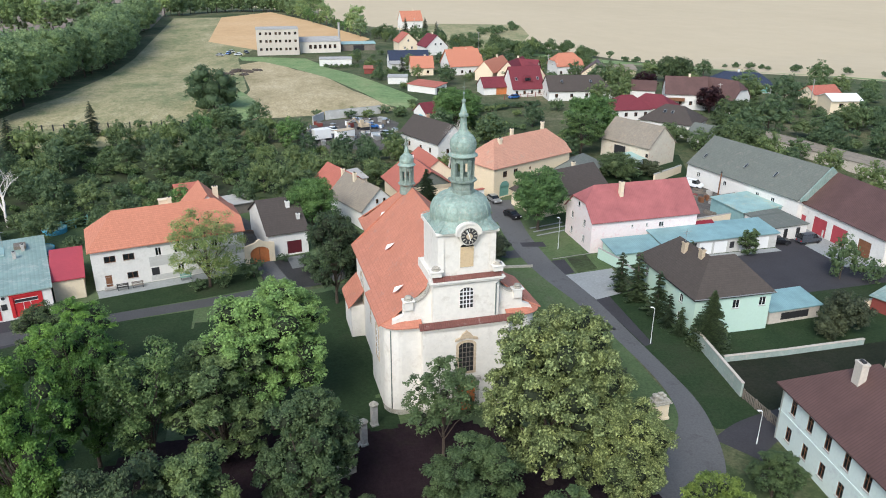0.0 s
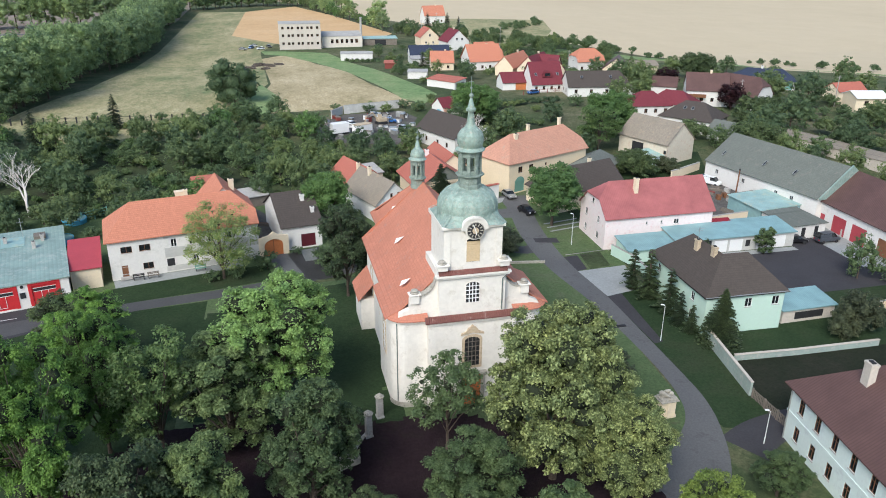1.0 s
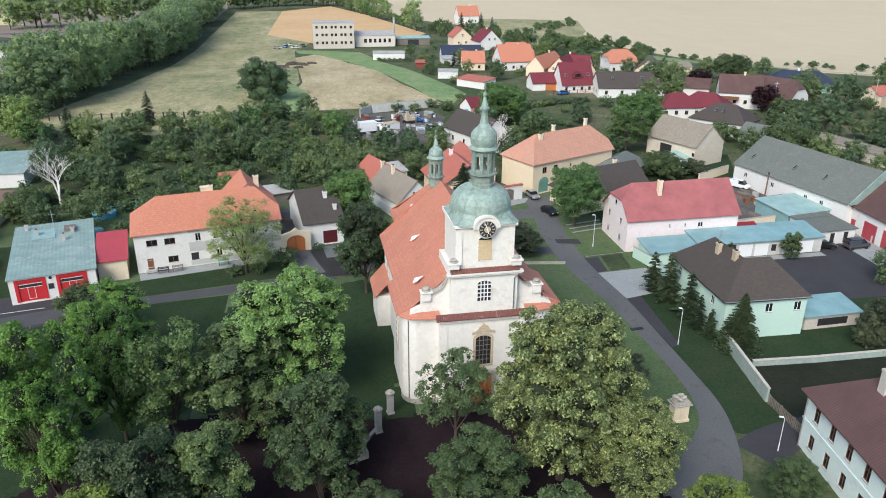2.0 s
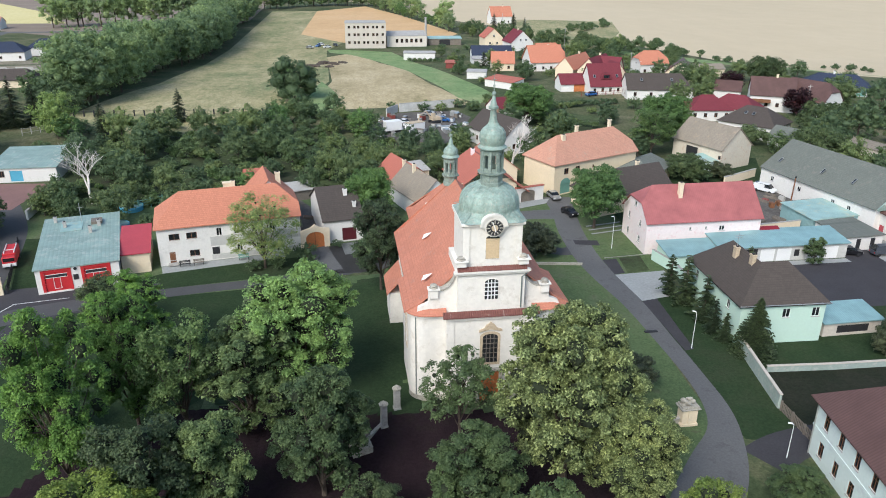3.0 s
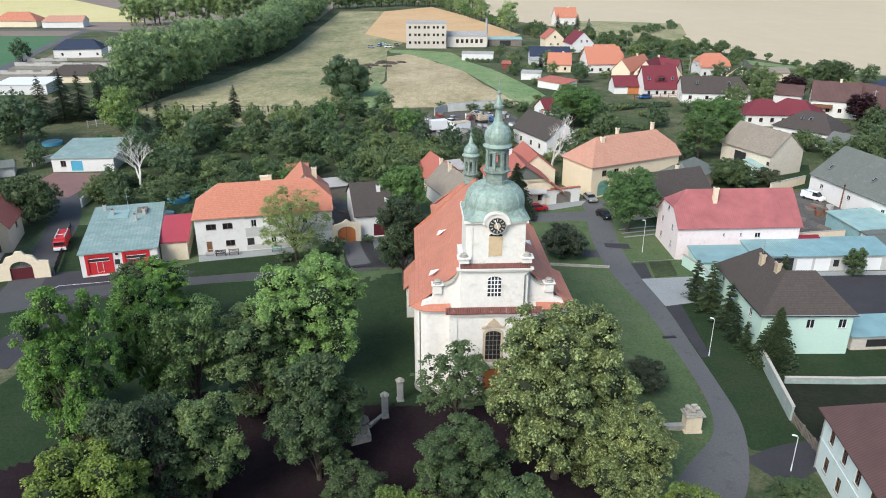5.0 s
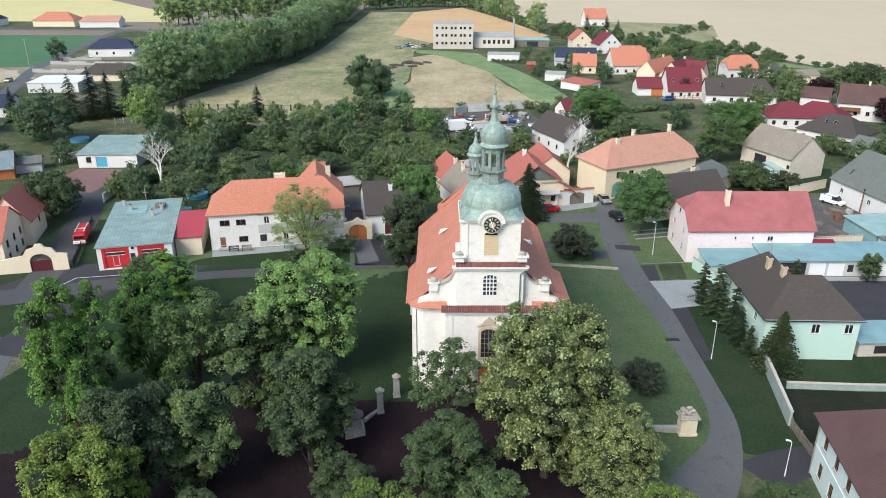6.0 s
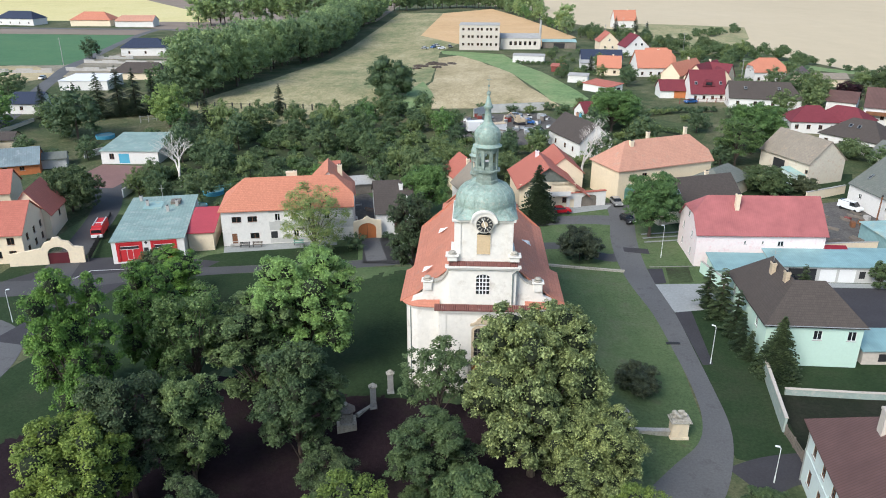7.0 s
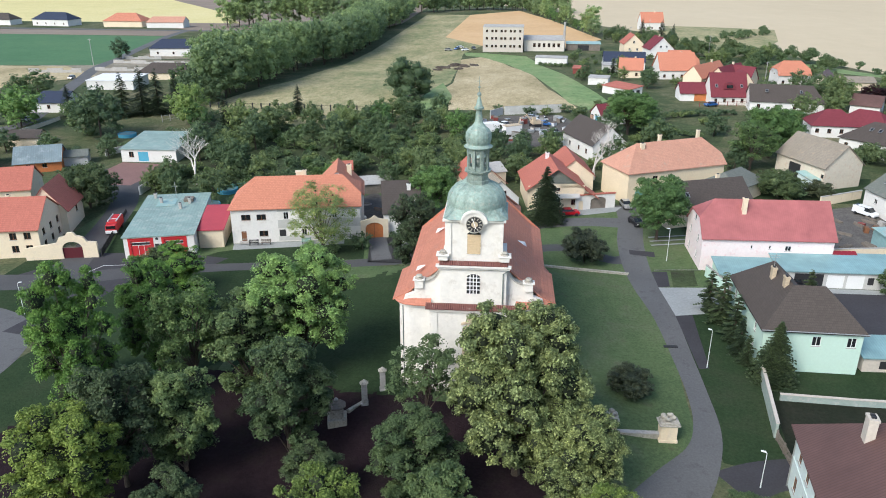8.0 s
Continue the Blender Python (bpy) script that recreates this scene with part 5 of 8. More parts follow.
part("render_coat", boxes((-3.4, -5.53, 0, 11.93, -5.503, 0.9), (-3.4, -5.53, 5.75, 11.93, -5.503, 6.4), (-3.4, -5.53, 2.45, 11.93, -5.503, 4.1)), M_GREYP, orange, "unpainted grey render")
block(orange, 7.6, 5.6, 9, 9.6, 6.5, 11.3, M_PLASTER, M_ORANGE, turn=90, over=0.3)
chimney(orange, 9.8, 6.4, 9.2, 1.9, 0.9, 0.7)
part("step", boxes((-10.6, -6.3, -0.1, -8.9, -5.55, 0.22)), M_CONC, orange)
part("chimney", boxes((-0.2, 1.6, 9.2, 1.4, 2.6, 11.1), (-0.3, 1.5, 11.103, 1.5, 2.7, 11.25)), M_CREAM, orange, "broad cream chimney stack")

fire = house("fire_station", "low white garage building with patchy pale blue metal roof", (-44.8, 107.9), 15.5, 12.0, 23, 3.9, 4.3, M_PLASTER, M_BLUESHEET, "garage", flat=True, over=0.25,
             doors=[("S", 2.9, 0, 3.4, 3.2, "red"), ("S", 8.6, 0, 3.4, 3.2, "red")])
for x, y in ((-2.6, 6.2), (2.9, 5.4), (1.6, 2.4), (-4.3, 9.4)):
    chimney(fire, x, y, 4.2, 1.1, 0.5, 0.5, M_CONC)
for x in (-3.1, 2.6):
    part("door_frame", boxes((x - 2.15, -11.57, 0, x - 1.7, -11.503, 3.2), (x + 1.7, -11.57, 0, x + 2.15, -11.503, 3.2), (x - 2.15, -11.57, 3.203, x + 2.15, -11.503, 3.6)), M_RED, fire, "bright red door surround")
    part("door_pane", boxes((x - 1.5, -11.46, 2.3, x + 1.5, -11.43, 2.75)), M_DARK, fire, "dark strip of door panes")
    part("door_trim", boxes((x - 1.55, -11.475, 2.76, x + 1.55, -11.43, 2.83), (x - 1.55, -11.475, 2.22, x + 1.55, -11.43, 2.29), (x - 0.5, -11.475, 0.35, x - 0.44, -11.43, 2.2), (x + 0.44, -11.475, 0.35, x + 0.5, -11.43, 2.2), (x - 0.44, -11.475, 0.35, x + 0.44, -11.43, 0.41)), M_FRAME, fire, "thin white trim of the wicket door")
sign = part("sign", lathe(bmesh.new(), [(0.36, 0), (0.36, 0.05), (0.3, 0.06)], 20), M_FRAME, fire, "round white sign with dark emblem")
sign.matrix_local = pose(-0.3, -11.51, 3.35, 90)
part("emblem", lathe(bmesh.new(), [(0.26, 0.055), (0.26, 0.075), (0.2, 0.08)], 16), M_DARK, sign)
part("notice_board", boxes((-0.75, -11.56, 1.5, 0.0, -11.503, 2.4)), M_DARK, fire)
part("mast", boxes((-0.04, 8.0, 4.3, 0.04, 8.08, 7.8), (-0.5, 8.0, 7.0, 0.5, 8.05, 7.05)), M_METAL, fire)
part("hatch", boxes((1.6, 6.2, 4.15, 3.4, 8.3, 4.75)), M_OLDWOOD, fire)
part("roof_patch", boxes((-3.3, 4.0, 4.24, 0.2, 8.6, 4.3)), M_TEALPALE, fire)
house("shed", "small brick shed with bright red sheet roof", (-33.9, 114.4), 12, 4.4, 10.5, 3.39, 4.59, M_CREAM, M_REDDOOR, "shed", flat=True, over=0.3)

house("house", "house with dark brown roof and white garage front", (-1.3, 124.1), 12, 7.1, 14.9, 4.16, 8.13, M_PLASTER, M_BROWN, over=0.4, doors=[("S", 4.6, 0, 2.6, 2.4, "wine")], chims=[(1.5, -2.2, 6.6, 1.5, 0.7, 0.7, M_PLASTER), (2.6, -5, 5.2, 1.3, 0.6, 0.6, M_PLASTER)])
gp = thing("gate_wall", pose(-5.3, 121.7, 0, 0, 0, 15), "cream gate wall with orange arched wooden gate", "gate")
o = [(0, 0), (0.9, 0), (0.9, 2.0)] + [(2.55 - 1.65 * math.cos(math.pi * i / 10), 2.0 + 1.15 * math.sin(math.pi * i / 10)) for i in range(1, 10)] + [(4.2, 2.0), (4.2, 0), (5.2, 0), (5.2, 3.5), (3.4, 3.9), (2.6, 4.5), (1.8, 3.9), (0, 3.5)]
part("wall", prism(bmesh.new(), o, 0, 0.45), M_CREAM, gp)
o = [(0.9, 0.05), (4.2, 0.05), (4.2, 2.0)] + [(2.55 + 1.65 * math.cos(math.pi * i / 10), 2.0 + 1.15 * math.sin(math.pi * i / 10)) for i in range(1, 10)] + [(0.9, 2.0)]
part("gate_leaf", prism(bmesh.new(), o, 0.2, 0.28), M_ORWOOD, gp, "orange wooden gate leaf")
part("post", boxes((2.5, 0.16, 0.05, 2.6, 0.199, 3.0)), M_WOOD, gp)

# yellow house, barn and the brown roofs behind the pink one
YW = [("S", 3.3, 4.2, 1.2, 1.3, "dark"), ("S", 6.5, 4.2, 1.2, 1.3, "dark"), ("S", 11, 4.6, 0.5, 0.6, "dark")]
yl = house("house", "long yellow plastered house with faded orange tile roof", (46.3, 144.8), 26, 23.9, 10.3, 6.83, 11.32, M_YELLOW, M_SALMON, hipl=4.6, hipr=2.8, fr=0.35, wins=YW, doors=[("S", 3.2, 0, 2.8, 2.1, "green")], chims=[(-1, 1.0, 10.6, 2.0), (8.5, 0.6, 11.0, 2.0), (-6.5, -1.0, 10.2, 1.4, 0.9, 0.6)])
part("door_arch", prism(bmesh.new(), [(1.4 * math.cos(math.pi * i / 12) - 8.75, 2.1 + 1.25 * math.sin(math.pi * i / 12)) for i in range(13)], -5.19, -5.1), M_GREENP, yl, "arched head of the green gate")
br = house("house", "low house with dark brown roof", (52.7, 132.7), 21, 18.5, 9.5, 3.74, 7.49, M_CREAM, M_BROWN, hipr=0, hipl=2.0, chims=[(4.5, 1, 6.6, 1.5)])
skylight(br, None, -4.2, -2.6, 5.5, 0.8)
house("house", "small house with slate grey roof", (68.3, 146), 48, 11.7, 8.3, 3.51, 5.85, M_CREAM, M_GREYT, hipl=2.5, hipr=2.5)
house("barn", "old barn with mossy grey tile roof and patched pale walls", (84.0, 172.4), -66, 15.0, 10.2, 5.0, 9.4, M_BARNWALL, M_OLDT, "barn", doors=[("S", 6.0, 0, 3.6, 3.8, "dark")], wins=[("S", 14.4, 2.4, 0.8, 0.9, "dark")])

# red roofed house behind the church and its neighbours
rh = house("house", "cream house with red tile roofs, grey gable boards and balcony", (37.2, 141.4), 98, 12.5, 11.6, 4.6, 8.6, M_CREAM, M_REDT,
           wins=[("W", 5.6, 3.9, 2.0, 1.2, "dark"), ("W", 5.6, 0.9, 2.2, 1.2, "dark"), ("W", 9.6, 0.9, 1.2, 1.2, "dark")], over=0.6, og=0.9, chims=[(3.4, 0.6, 8.0, 1.5, 0.7, 0.7, M_PINK)])
block(rh, 9.5, -5.5, 12, 8.5, 4.4, 7.8, M_CREAM, M_REDT, turn=0, over=0.4)
part("gable_cladding", prism(bmesh.new(), [(-4.4, 5.55), (4.4, 5.55), (0.0, 8.45)], -6.42, -6.3, axis="x"), M_GREYT, rh, "grey boarded gable")
part("balcony", boxes((-7.6, -4.6, 2.75, -6.26, 4.6, 2.95), (-7.6, -4.6, 2.953, -7.5, 4.6, 3.75)), M_PLASTER, rh)
part("catslide", slab([[(-7.1, -5.9, 4.35), (-2.0, -5.9, 4.35), (-2.0, -8.8, 2.4), (-7.1, -8.8, 2.4)][::-1]], 0.14), M_REDT, rh)
aw = thing("gate_wall", pose(35.6, 140.8, 0, 0, 0, 18), "white arched gate wall with red tile coping", "gate")
o = [(0, 0), (0.6, 0), (0.6, 1.7), (0.85, 2.05), (1.35, 2.05), (1.6, 1.7), (1.6, 0), (3.2, 0), (3.2, 1.9)] + [(4.9 - 1.7 * math.cos(math.pi * i / 8), 1.9 + 0.75 * math.sin(math.pi * i / 8)) for i in range(1, 8)] + [(6.6, 1.9), (6.6, 0), (8.6, 0), (8.6, 3.2), (0, 3.2)]
part("wall", prism(bmesh.new(), o, 0, 0.5), M_PLASTER, aw)
part("coping", boxes((-0.1, -0.15, 3.203, 8.7, 0.65, 3.36)), M_REDT, aw)
part("gate_leaf", boxes((3.2, 0.2, 0.05, 6.6, 0.28, 2.5)), M_OLDWOOD, aw)
house("house", "small house with red tile roof", (20.9, 146.5), 112, 13, 7.6, 3.5, 6.8, M_CREAM, M_REDT, chims=[(-2, 1, 6.2, 1.4)])
house("shed", "low annexe with pale sheet roof behind a red cottage", (12.8, 152.5), 22, 8.5, 4.5, 3.2, 4.2, M_CREAM, M_CONC, "shed", flat=True, over=0.3)
house("house", "cottage with weathered brown tile roof and white gable", (23.9, 136.7), 112, 13.3, 7.9, 3.73, 7.46, M_PLASTER, M_OLDT, wins=[("W", 3.3, 4.6, 0.5, 0.8, "dark"), ("W", 4.9, 4.6, 0.5, 0.8, "dark")], chims=[(2, 0.6, 7.0, 1.6)])
house("house", "house with dark brown roof and white walls beside the scrap yard", (34.6, 190.0), -66, 16.5, 9.2, 4.2, 8.2, M_PLASTER, M_BROWN, chims=[(-3.6, 1, 7.4, 1.5, 0.6, 0.6, M_BRICKW)], wins=[("S", 4, 1.2, 0.9, 1.2, "dark"), ("S", 9, 1.2, 0.9, 1.2, "dark"), ("S", 13, 1.2, 0.9, 1.2, "dark"), ("E", 3.0, 1.2, 0.9, 1.2, "dark")])
house("house", "white house with maroon roof and blue door", (46.3, 211.8), 24, 9.0, 6.2, 3.0, 5.6, M_PLASTER, M_MAROON, doors=[("W", 3.6, 0, 2.0, 2.4, "blue")], over=0.3)
house("shed", "small red roofed garden shed", (-19.1, 155), 14, 4.4, 3.9, 2.52, 3.78, M_BRICKW, M_REDT, "shed")

# long grey and brown farm buildings with the yard
GW = [("S", u, 2.4, 0.9, 1.0) for u in (3.6, 11.5, 20.5, 24.5)]
gr = house("farm_building", "long white farm building with grey slate roof", (94.8, 148.8), -77.5, 30.7, 14.6, 4.87, 10.32, M_PLASTER, M_GREYT, "building", wins=GW, og=0.1)
for x, y in ((-12.2, -5.3), (-1.0, -4.7), (6.8, -4.6)):
    skylight(gr, None, x, y, 4.87 + (7.3 + y) * 0.746 + 0.52, 0.745, 0.5, 1.3)
fw = part("fire_wall", prism(bmesh.new(), [(-7.7, 4.6), (7.7, 4.6), (7.7, 5.0), (0, 10.78), (-7.7, 5.0)], -0.14, 0.14), M_BLUESHEET, gr)
fw.matrix_local = pose(15.9, 0, 0, 0, 0, 90)
house("farm_building", "white farm building with dark brown roof and red doors", (102.7, 121.6), -90, 24.0, 15.2, 5.16, 10.25, M_PLASTER, M_BROWNRED, "building", og=0.1, doors=[("S", 3.4, 0, 1.3, 2.6, "rust"), ("S", 8.0, 0, 3.6, 3.4, "rust"), ("S", 13.2, 0, 3.8, 3.4, "rust"), ("S", 19.5, 0, 3.0, 3.2, "brown")])
house("farm_building", "white farm building with orange tile roof", (104.0, 98.1), -90, 22, 19, 5.2, 10.2, M_PLASTER, M_ORANGE, "building", og=0.1, doors=[("S", 6, 0, 3.0, 3.0, "rust")])
gar = house("garage_row", "row of garages with white doors and teal sheet roof", (66.8, 109.4), 1.5, 23.8, 6, 2.9, 3.7, M_GREYP, M_TEAL, "garage", flat=True, over=0.35,
            doors=[("S", 8.8, 0, 2.7, 2.3, "white"), ("S", 11.9, 0, 2.7, 2.3, "white"), ("S", 17.4, 0, 2.7, 2.3, "white"), ("S", 20.8, 0, 2.7, 2.3, "white"), ("S", 14.3, 0.7, 1.0, 1.3, "dark"), ("S", 4.6, 0, 4.6, 2.4, "dark")])
house("shed", "low shed with teal sheet roof", (57.2, 108.2), 2, 9.0, 5.0, 2.4, 3.2, M_MINT, M_TEAL, "shed", flat=True, over=0.35)
house("lean_to", "small lean-to with dark red sheet roof", (77.2, 112.9), 2, 3.2, 3, 2.60, 3.90, M_PINK, M_REDDARK, "shed", flat=True)
house("shed", "flat shed with faded teal roof", (90.5, 120.6), 10, 12.3, 8.9, 2.78, 3.28, M_TEAL, M_TEALPALE, "shed", flat=True, over=0.3)
house("shed", "open shed with dark sheet roof", (91.6, 112.4), 6, 8, 8, 2.70, 3.00, M_PLASTER, M_GREYT, "shed", flat=True, over=0.3, doors=[("S", 3, 0, 1, 2.1, "dark"), ("S", 6, 0, 1, 2.1, "dark")])
# no real door: the dark panel stands for the shade inside an open front
house("shed", "low garden shed with grey-blue roof", (69.6, 83.2), 3, 9.0, 4.6, 2.2, 2.9, M_BEIGE, M_TEAL, "shed", flat=True, over=0.3, doors=[("S", 4.6, 0.4, 5, 1.2, "dark")])
house("shed", "red shed with pale blue roof", (88.2, 84), -70, 6.5, 5, 2.4, 3.0, M_REDBROWN, M_BLUESHEET, "shed", flat=True, over=0.4)

# manor beside the road
MW = [("S", 2.3 + 3.05 * i, 4.4, 0.95, 1.75, "dark") for i in range(10)] + [("S", 2.3 + 3.05 * i, 1.0, 0.95, 1.7, "dark") for i in range(10)]
mn = house("manor_house", "long two-storey white house with brown-red corrugated roof", (53.1, 59.3), -96.5, 34, 12.5, 7.2, 12.0, M_BLUEW, M_BROWNRED, "house", hipl=5.2, hipr=5.2, over=0.6, wins=MW, chims=[(-11.2, 1.0, 11.2, 2.4, 1.1, 0.8, M_BEIGE), (-11.4, -2.2, 10.2, 2.5, 1.1, 0.8, M_BEIGE), (0, 1.0, 11.2, 2.4, 1.1, 0.8, M_BEIGE)])
part("string_course", boxes((-17.06, -6.33, 3.5, 17.06, -6.253, 3.75)), M_BLUEW, mn)
for u in (-16.7, ):
    part("downpipe", tube(bmesh.new(), [(u, -6.36, 7.0), (u, -6.36, 0.0)], [0.07, 0.07], 6), M_METAL, mn)

# cream house and arched gate
hl = house("house", "cream house with red tile roof behind a gate", (-69.5, 105.2), 14, 9.5, 12, 5.4, 9.4, M_CREAM, M_REDT, hipr=0, hipl=0, wins=[("S", u, v, 1.2, 1.3, "dark") for u in (5.2, 7.6) for v in (1.0, 3.4)] + [("E", u, v, 1.1, 1.3, "dark") for u in (2.5, 6.0, 9.4) for v in (1.0, 3.3)], chims=[(-2, 1, 8.2, 1.4)])
block(hl, 2.5, 9.5, 9, 7, 5.2, 9.6, M_CREAM, M_REDT, turn=90, wins=[("E", 2.2, 3.2, 1.0, 1.3, "dark"), ("E", 5.0, 3.2, 1.0, 1.3, "dark"), ("S", 5.5, 3.0, 1.0, 1.3, "dark")])
ag = thing("gate_wall", pose(-62.0, 105.4, 0, 0, 0, 14), "cream plastered wall with arched dark gateway", "gate")
o = [(0, 0), (6.3, 0), (6.3, 1.9)] + [(8.0 - 1.7 * math.cos(math.pi * i / 10), 1.9 + 1.3 * math.sin(math.pi * i / 10)) for i in range(1, 10)] + [(9.7, 1.9), (9.7, 0), (12.2, 0), (12.2, 2.9), (10.6, 3.1), (10.0, 4.0), (8.9, 4.3), (8.5, 4.9), (7.5, 4.9), (7.1, 4.3), (6.0, 4.0), (5.4, 3.0), (0, 2.2)]
part("wall", prism(bmesh.new(), o, 0, 0.5), M_CREAM, ag)
part("gate_leaf", boxes((6.3, 0.2, 0.05, 8.0, 0.27, 2.0), (8.003, 0.2, 0.05, 9.7, 0.27, 2.0)), M_WINE, ag, "dark brown gate leaves")
bm = bmesh.new()
for i in range(9):
    a = math.pi * (i + 0.5) / 9
    tube(bm, [(8.0, 0.24, 1.95), (8.0 - 1.6 * math.cos(a), 0.24, 1.95 + 1.2 * math.sin(a))], [0.04, 0.04], 5)
part("fanlight", bm, M_OLDWOOD, ag)
house("house", "low white house with pale metal roof and blue door", (-75.3, 163.5), 3, 14, 14.5, 3.09, 4.24, M_PLASTER, M_BLUESHEET, flat=True, over=0.3, wins=[("S", 2.6, 1.0, 1.2, 1.4, "dark")], doors=[("S", 5.6, 0, 2.6, 2.4, "blue")])
house("house", "house with brick red tile roof", (-90.9, 126.6), 20, 13.9, 9.9, 3.96, 7.42, M_CREAM, M_REDT, wins=[("S", 3, 1, 1.1, 1.2, "dark"), ("S", 7, 1, 1.1, 1.2, "dark")])
house("shed", "small shed with grey sheet roof", (-87.8, 158.1), 24, 5.8, 4.8, 2.32, 3.29, M_GREYP, M_GREYT, "shed")
house("hut", "wooden hut with blue-grey sheet roof", (-95.4, 151.1), 24, 10.2, 8.3, 2.72, 5.44, M_ORWOOD, M_HUTROOF, "hut", over=0.7, wins=[("S", 3, 1.0, 1.0, 1.0, "dark"), ("S", 6.5, 1.0, 1.0, 1.0, "dark")])
house("garage", "flat-roofed white annexe beside the cream house", (-78.8, 115.7), 14, 9, 8, 3.39, 3.79, M_CREAM, M_CONC, "garage", flat=True)
house("shed", "small shed with pale corrugated roof before the barn", (87.6, 158.6), 22, 5, 4.5, 2.32, 3.10, M_BLUEW, M_TEALPALE, "shed", flat=True, over=0.3, doors=[("S", 2.5, 0, 1, 2, "dark")])

# ---- trees ----


def leaf_cloud(seed, lobes, n, size, up=0.45, inner=0.06, wild=0.4, tri=None):
    """Leaf blades over the outsides of the lobes (centre, radius, weight), many and uneven; tri: three-cornered ones, between shares of the radius."""
    rng = np.random.default_rng(seed)
    C = np.array([l[0] for l in lobes])
    R = np.array([l[1] for l in lobes])
    w = R ** 2 * np.array([l[2] if len(l) > 2 else 1.0 for l in lobes])
    idx = rng.choice(len(lobes), n, p=w / w.sum())
    d = rng.normal(size=(n, 3))
    d /= np.linalg.norm(d, axis=1)[:, None]
    d[:, 2] = np.where(d[:, 2] < -0.35, -d[:, 2], d[:, 2])
    rad = R[idx] * (rng.uniform(*tri, n) ** 0.7 if tri else rng.uniform(0.55, 1.1, n))
    deep = rng.random(n) < inner
    rad = np.where(deep, rad * rng.uniform(0.3, 0.8, n), rad)
    P = C[idx] + d * rad[:, None] * np.array([1, 1, 0.82])
    nrm = d * 0.7 + np.array([0, 0, up]) + rng.normal(0, wild, (n, 3))
    nrm /= np.linalg.norm(nrm, axis=1)[:, None]
    t = np.cross(nrm, rng.normal(size=(n, 3)))
    t /= np.linalg.norm(t, axis=1)[:, None]
    s = np.cross(nrm, t)
    L = size * rng.uniform(0.6, 1.35, n) * np.where(deep, 1.6, 1.0)
    W = L * rng.uniform(0.45, 0.75, n)
    fold = nrm * (L * 0.12)[:, None]
    a, b = P - t * L[:, None] * 0.5, P + t * L[:, None] * 0.5
    c, e = P + s * W[:, None] * 0.5 - fold, P - s * W[:, None] * 0.5 - fold
    if tri:
        return np.stack([a, b, P + s * W[:, None] * 1.1 - fold], axis=1).reshape(-1, 3)
    return np.stack([a, c, b, e], axis=1).reshape(-1, 3)


def shells(lobes, k, seed, nu=6, nv=4):
    """Dense inner foliage: knobbly shells inside the lobes."""
    verts, faces = [], []
    for c, r in lobes:
        def p(i, j):
            a, b = 2 * math.pi * i / nu, math.pi * (j / nv - 0.5)
            d = Vector((math.cos(a) * math.cos(b), math.sin(a) * math.cos(b), math.sin(b)))
            w = r * k * (1 + 0.5 * noise.noise(d * 2.1 + Vector(c) * 0.7 + Vector((seed, 0, 0))) + 0.14 * noise.noise(d * 5 + Vector(c)))
            return (c[0] + d.x * w, c[1] + d.y * w, c[2] + d.z * w * 0.88)
        base = len(verts)
        verts += [p(i, j) for j in range(nv + 1) for i in range(nu)]
        faces += [(base + j * nu + i, base + j * nu + (i + 1) % nu, base + (j + 1) * nu + (i + 1) % nu, base + (j + 1) * nu + i) for j in range(nv) for i in range(nu)]
    return np.array(verts), np.array(faces)


def cloud_mesh(name, V, material, shell=None, inner=None, k=4):
    """Loose leaf blades of k corners, with smooth shells behind them."""
    count = len(V) // k
    size = np.full(count, k)
    corner = np.arange(len(V))
    soft = np.zeros(count, dtype=bool)
    if shell:
        corner = np.concatenate([corner, (shell[1] + len(V)).ravel()])
        size = np.concatenate([size, np.full(len(shell[1]), 4)])
        soft = np.concatenate([soft, np.ones(len(shell[1]), dtype=bool)])
        V = np.vstack([V, shell[0]])
    me = bpy.data.meshes.new(name)
    me.vertices.add(len(V))
    me.vertices.foreach_set("co", V.astype(np.float32).ravel())
    me.loops.add(len(corner))
    me.loops.foreach_set("vertex_index", corner.astype(np.int32))
    me.polygons.add(len(size))
    me.polygons.foreach_set("loop_start", np.concatenate([[0], np.cumsum(size)[:-1]]).astype(np.int32))
    me.polygons.foreach_set("use_smooth", soft)
    me.materials.append(material)
    # inner: second material for the shells, painted dark as shade inside the crown
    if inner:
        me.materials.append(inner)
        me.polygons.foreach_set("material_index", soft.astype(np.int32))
    me.update(calc_edges=True)
    return me


def crown_lobes(rng, R, z0, z1, n, big=0.5):
    """Big lobes that fill an uneven egg from z0 to z1."""
    zc, h = (z0 + z1) / 2, (z1 - z0) / 2
    out = [((0, 0, zc + 0.1 * h), R * 0.66)]
    for i in range(n):
        a = 2.4 * i + rng.uniform(-0.5, 0.5)
        u = -0.8 + 1.7 * (i + 0.5) / n + rng.uniform(-0.1, 0.1)
        r = R * big * rng.uniform(0.6, 1.0)
        rr = R * math.sqrt(max(0.05, 1 - min(0.95, abs(u)) ** 2.4)) - r * 0.62
        out.append(((max(0, rr) * math.cos(a), max(0, rr) * math.sin(a), zc + u * (h - r * 0.5)), r))
    return out


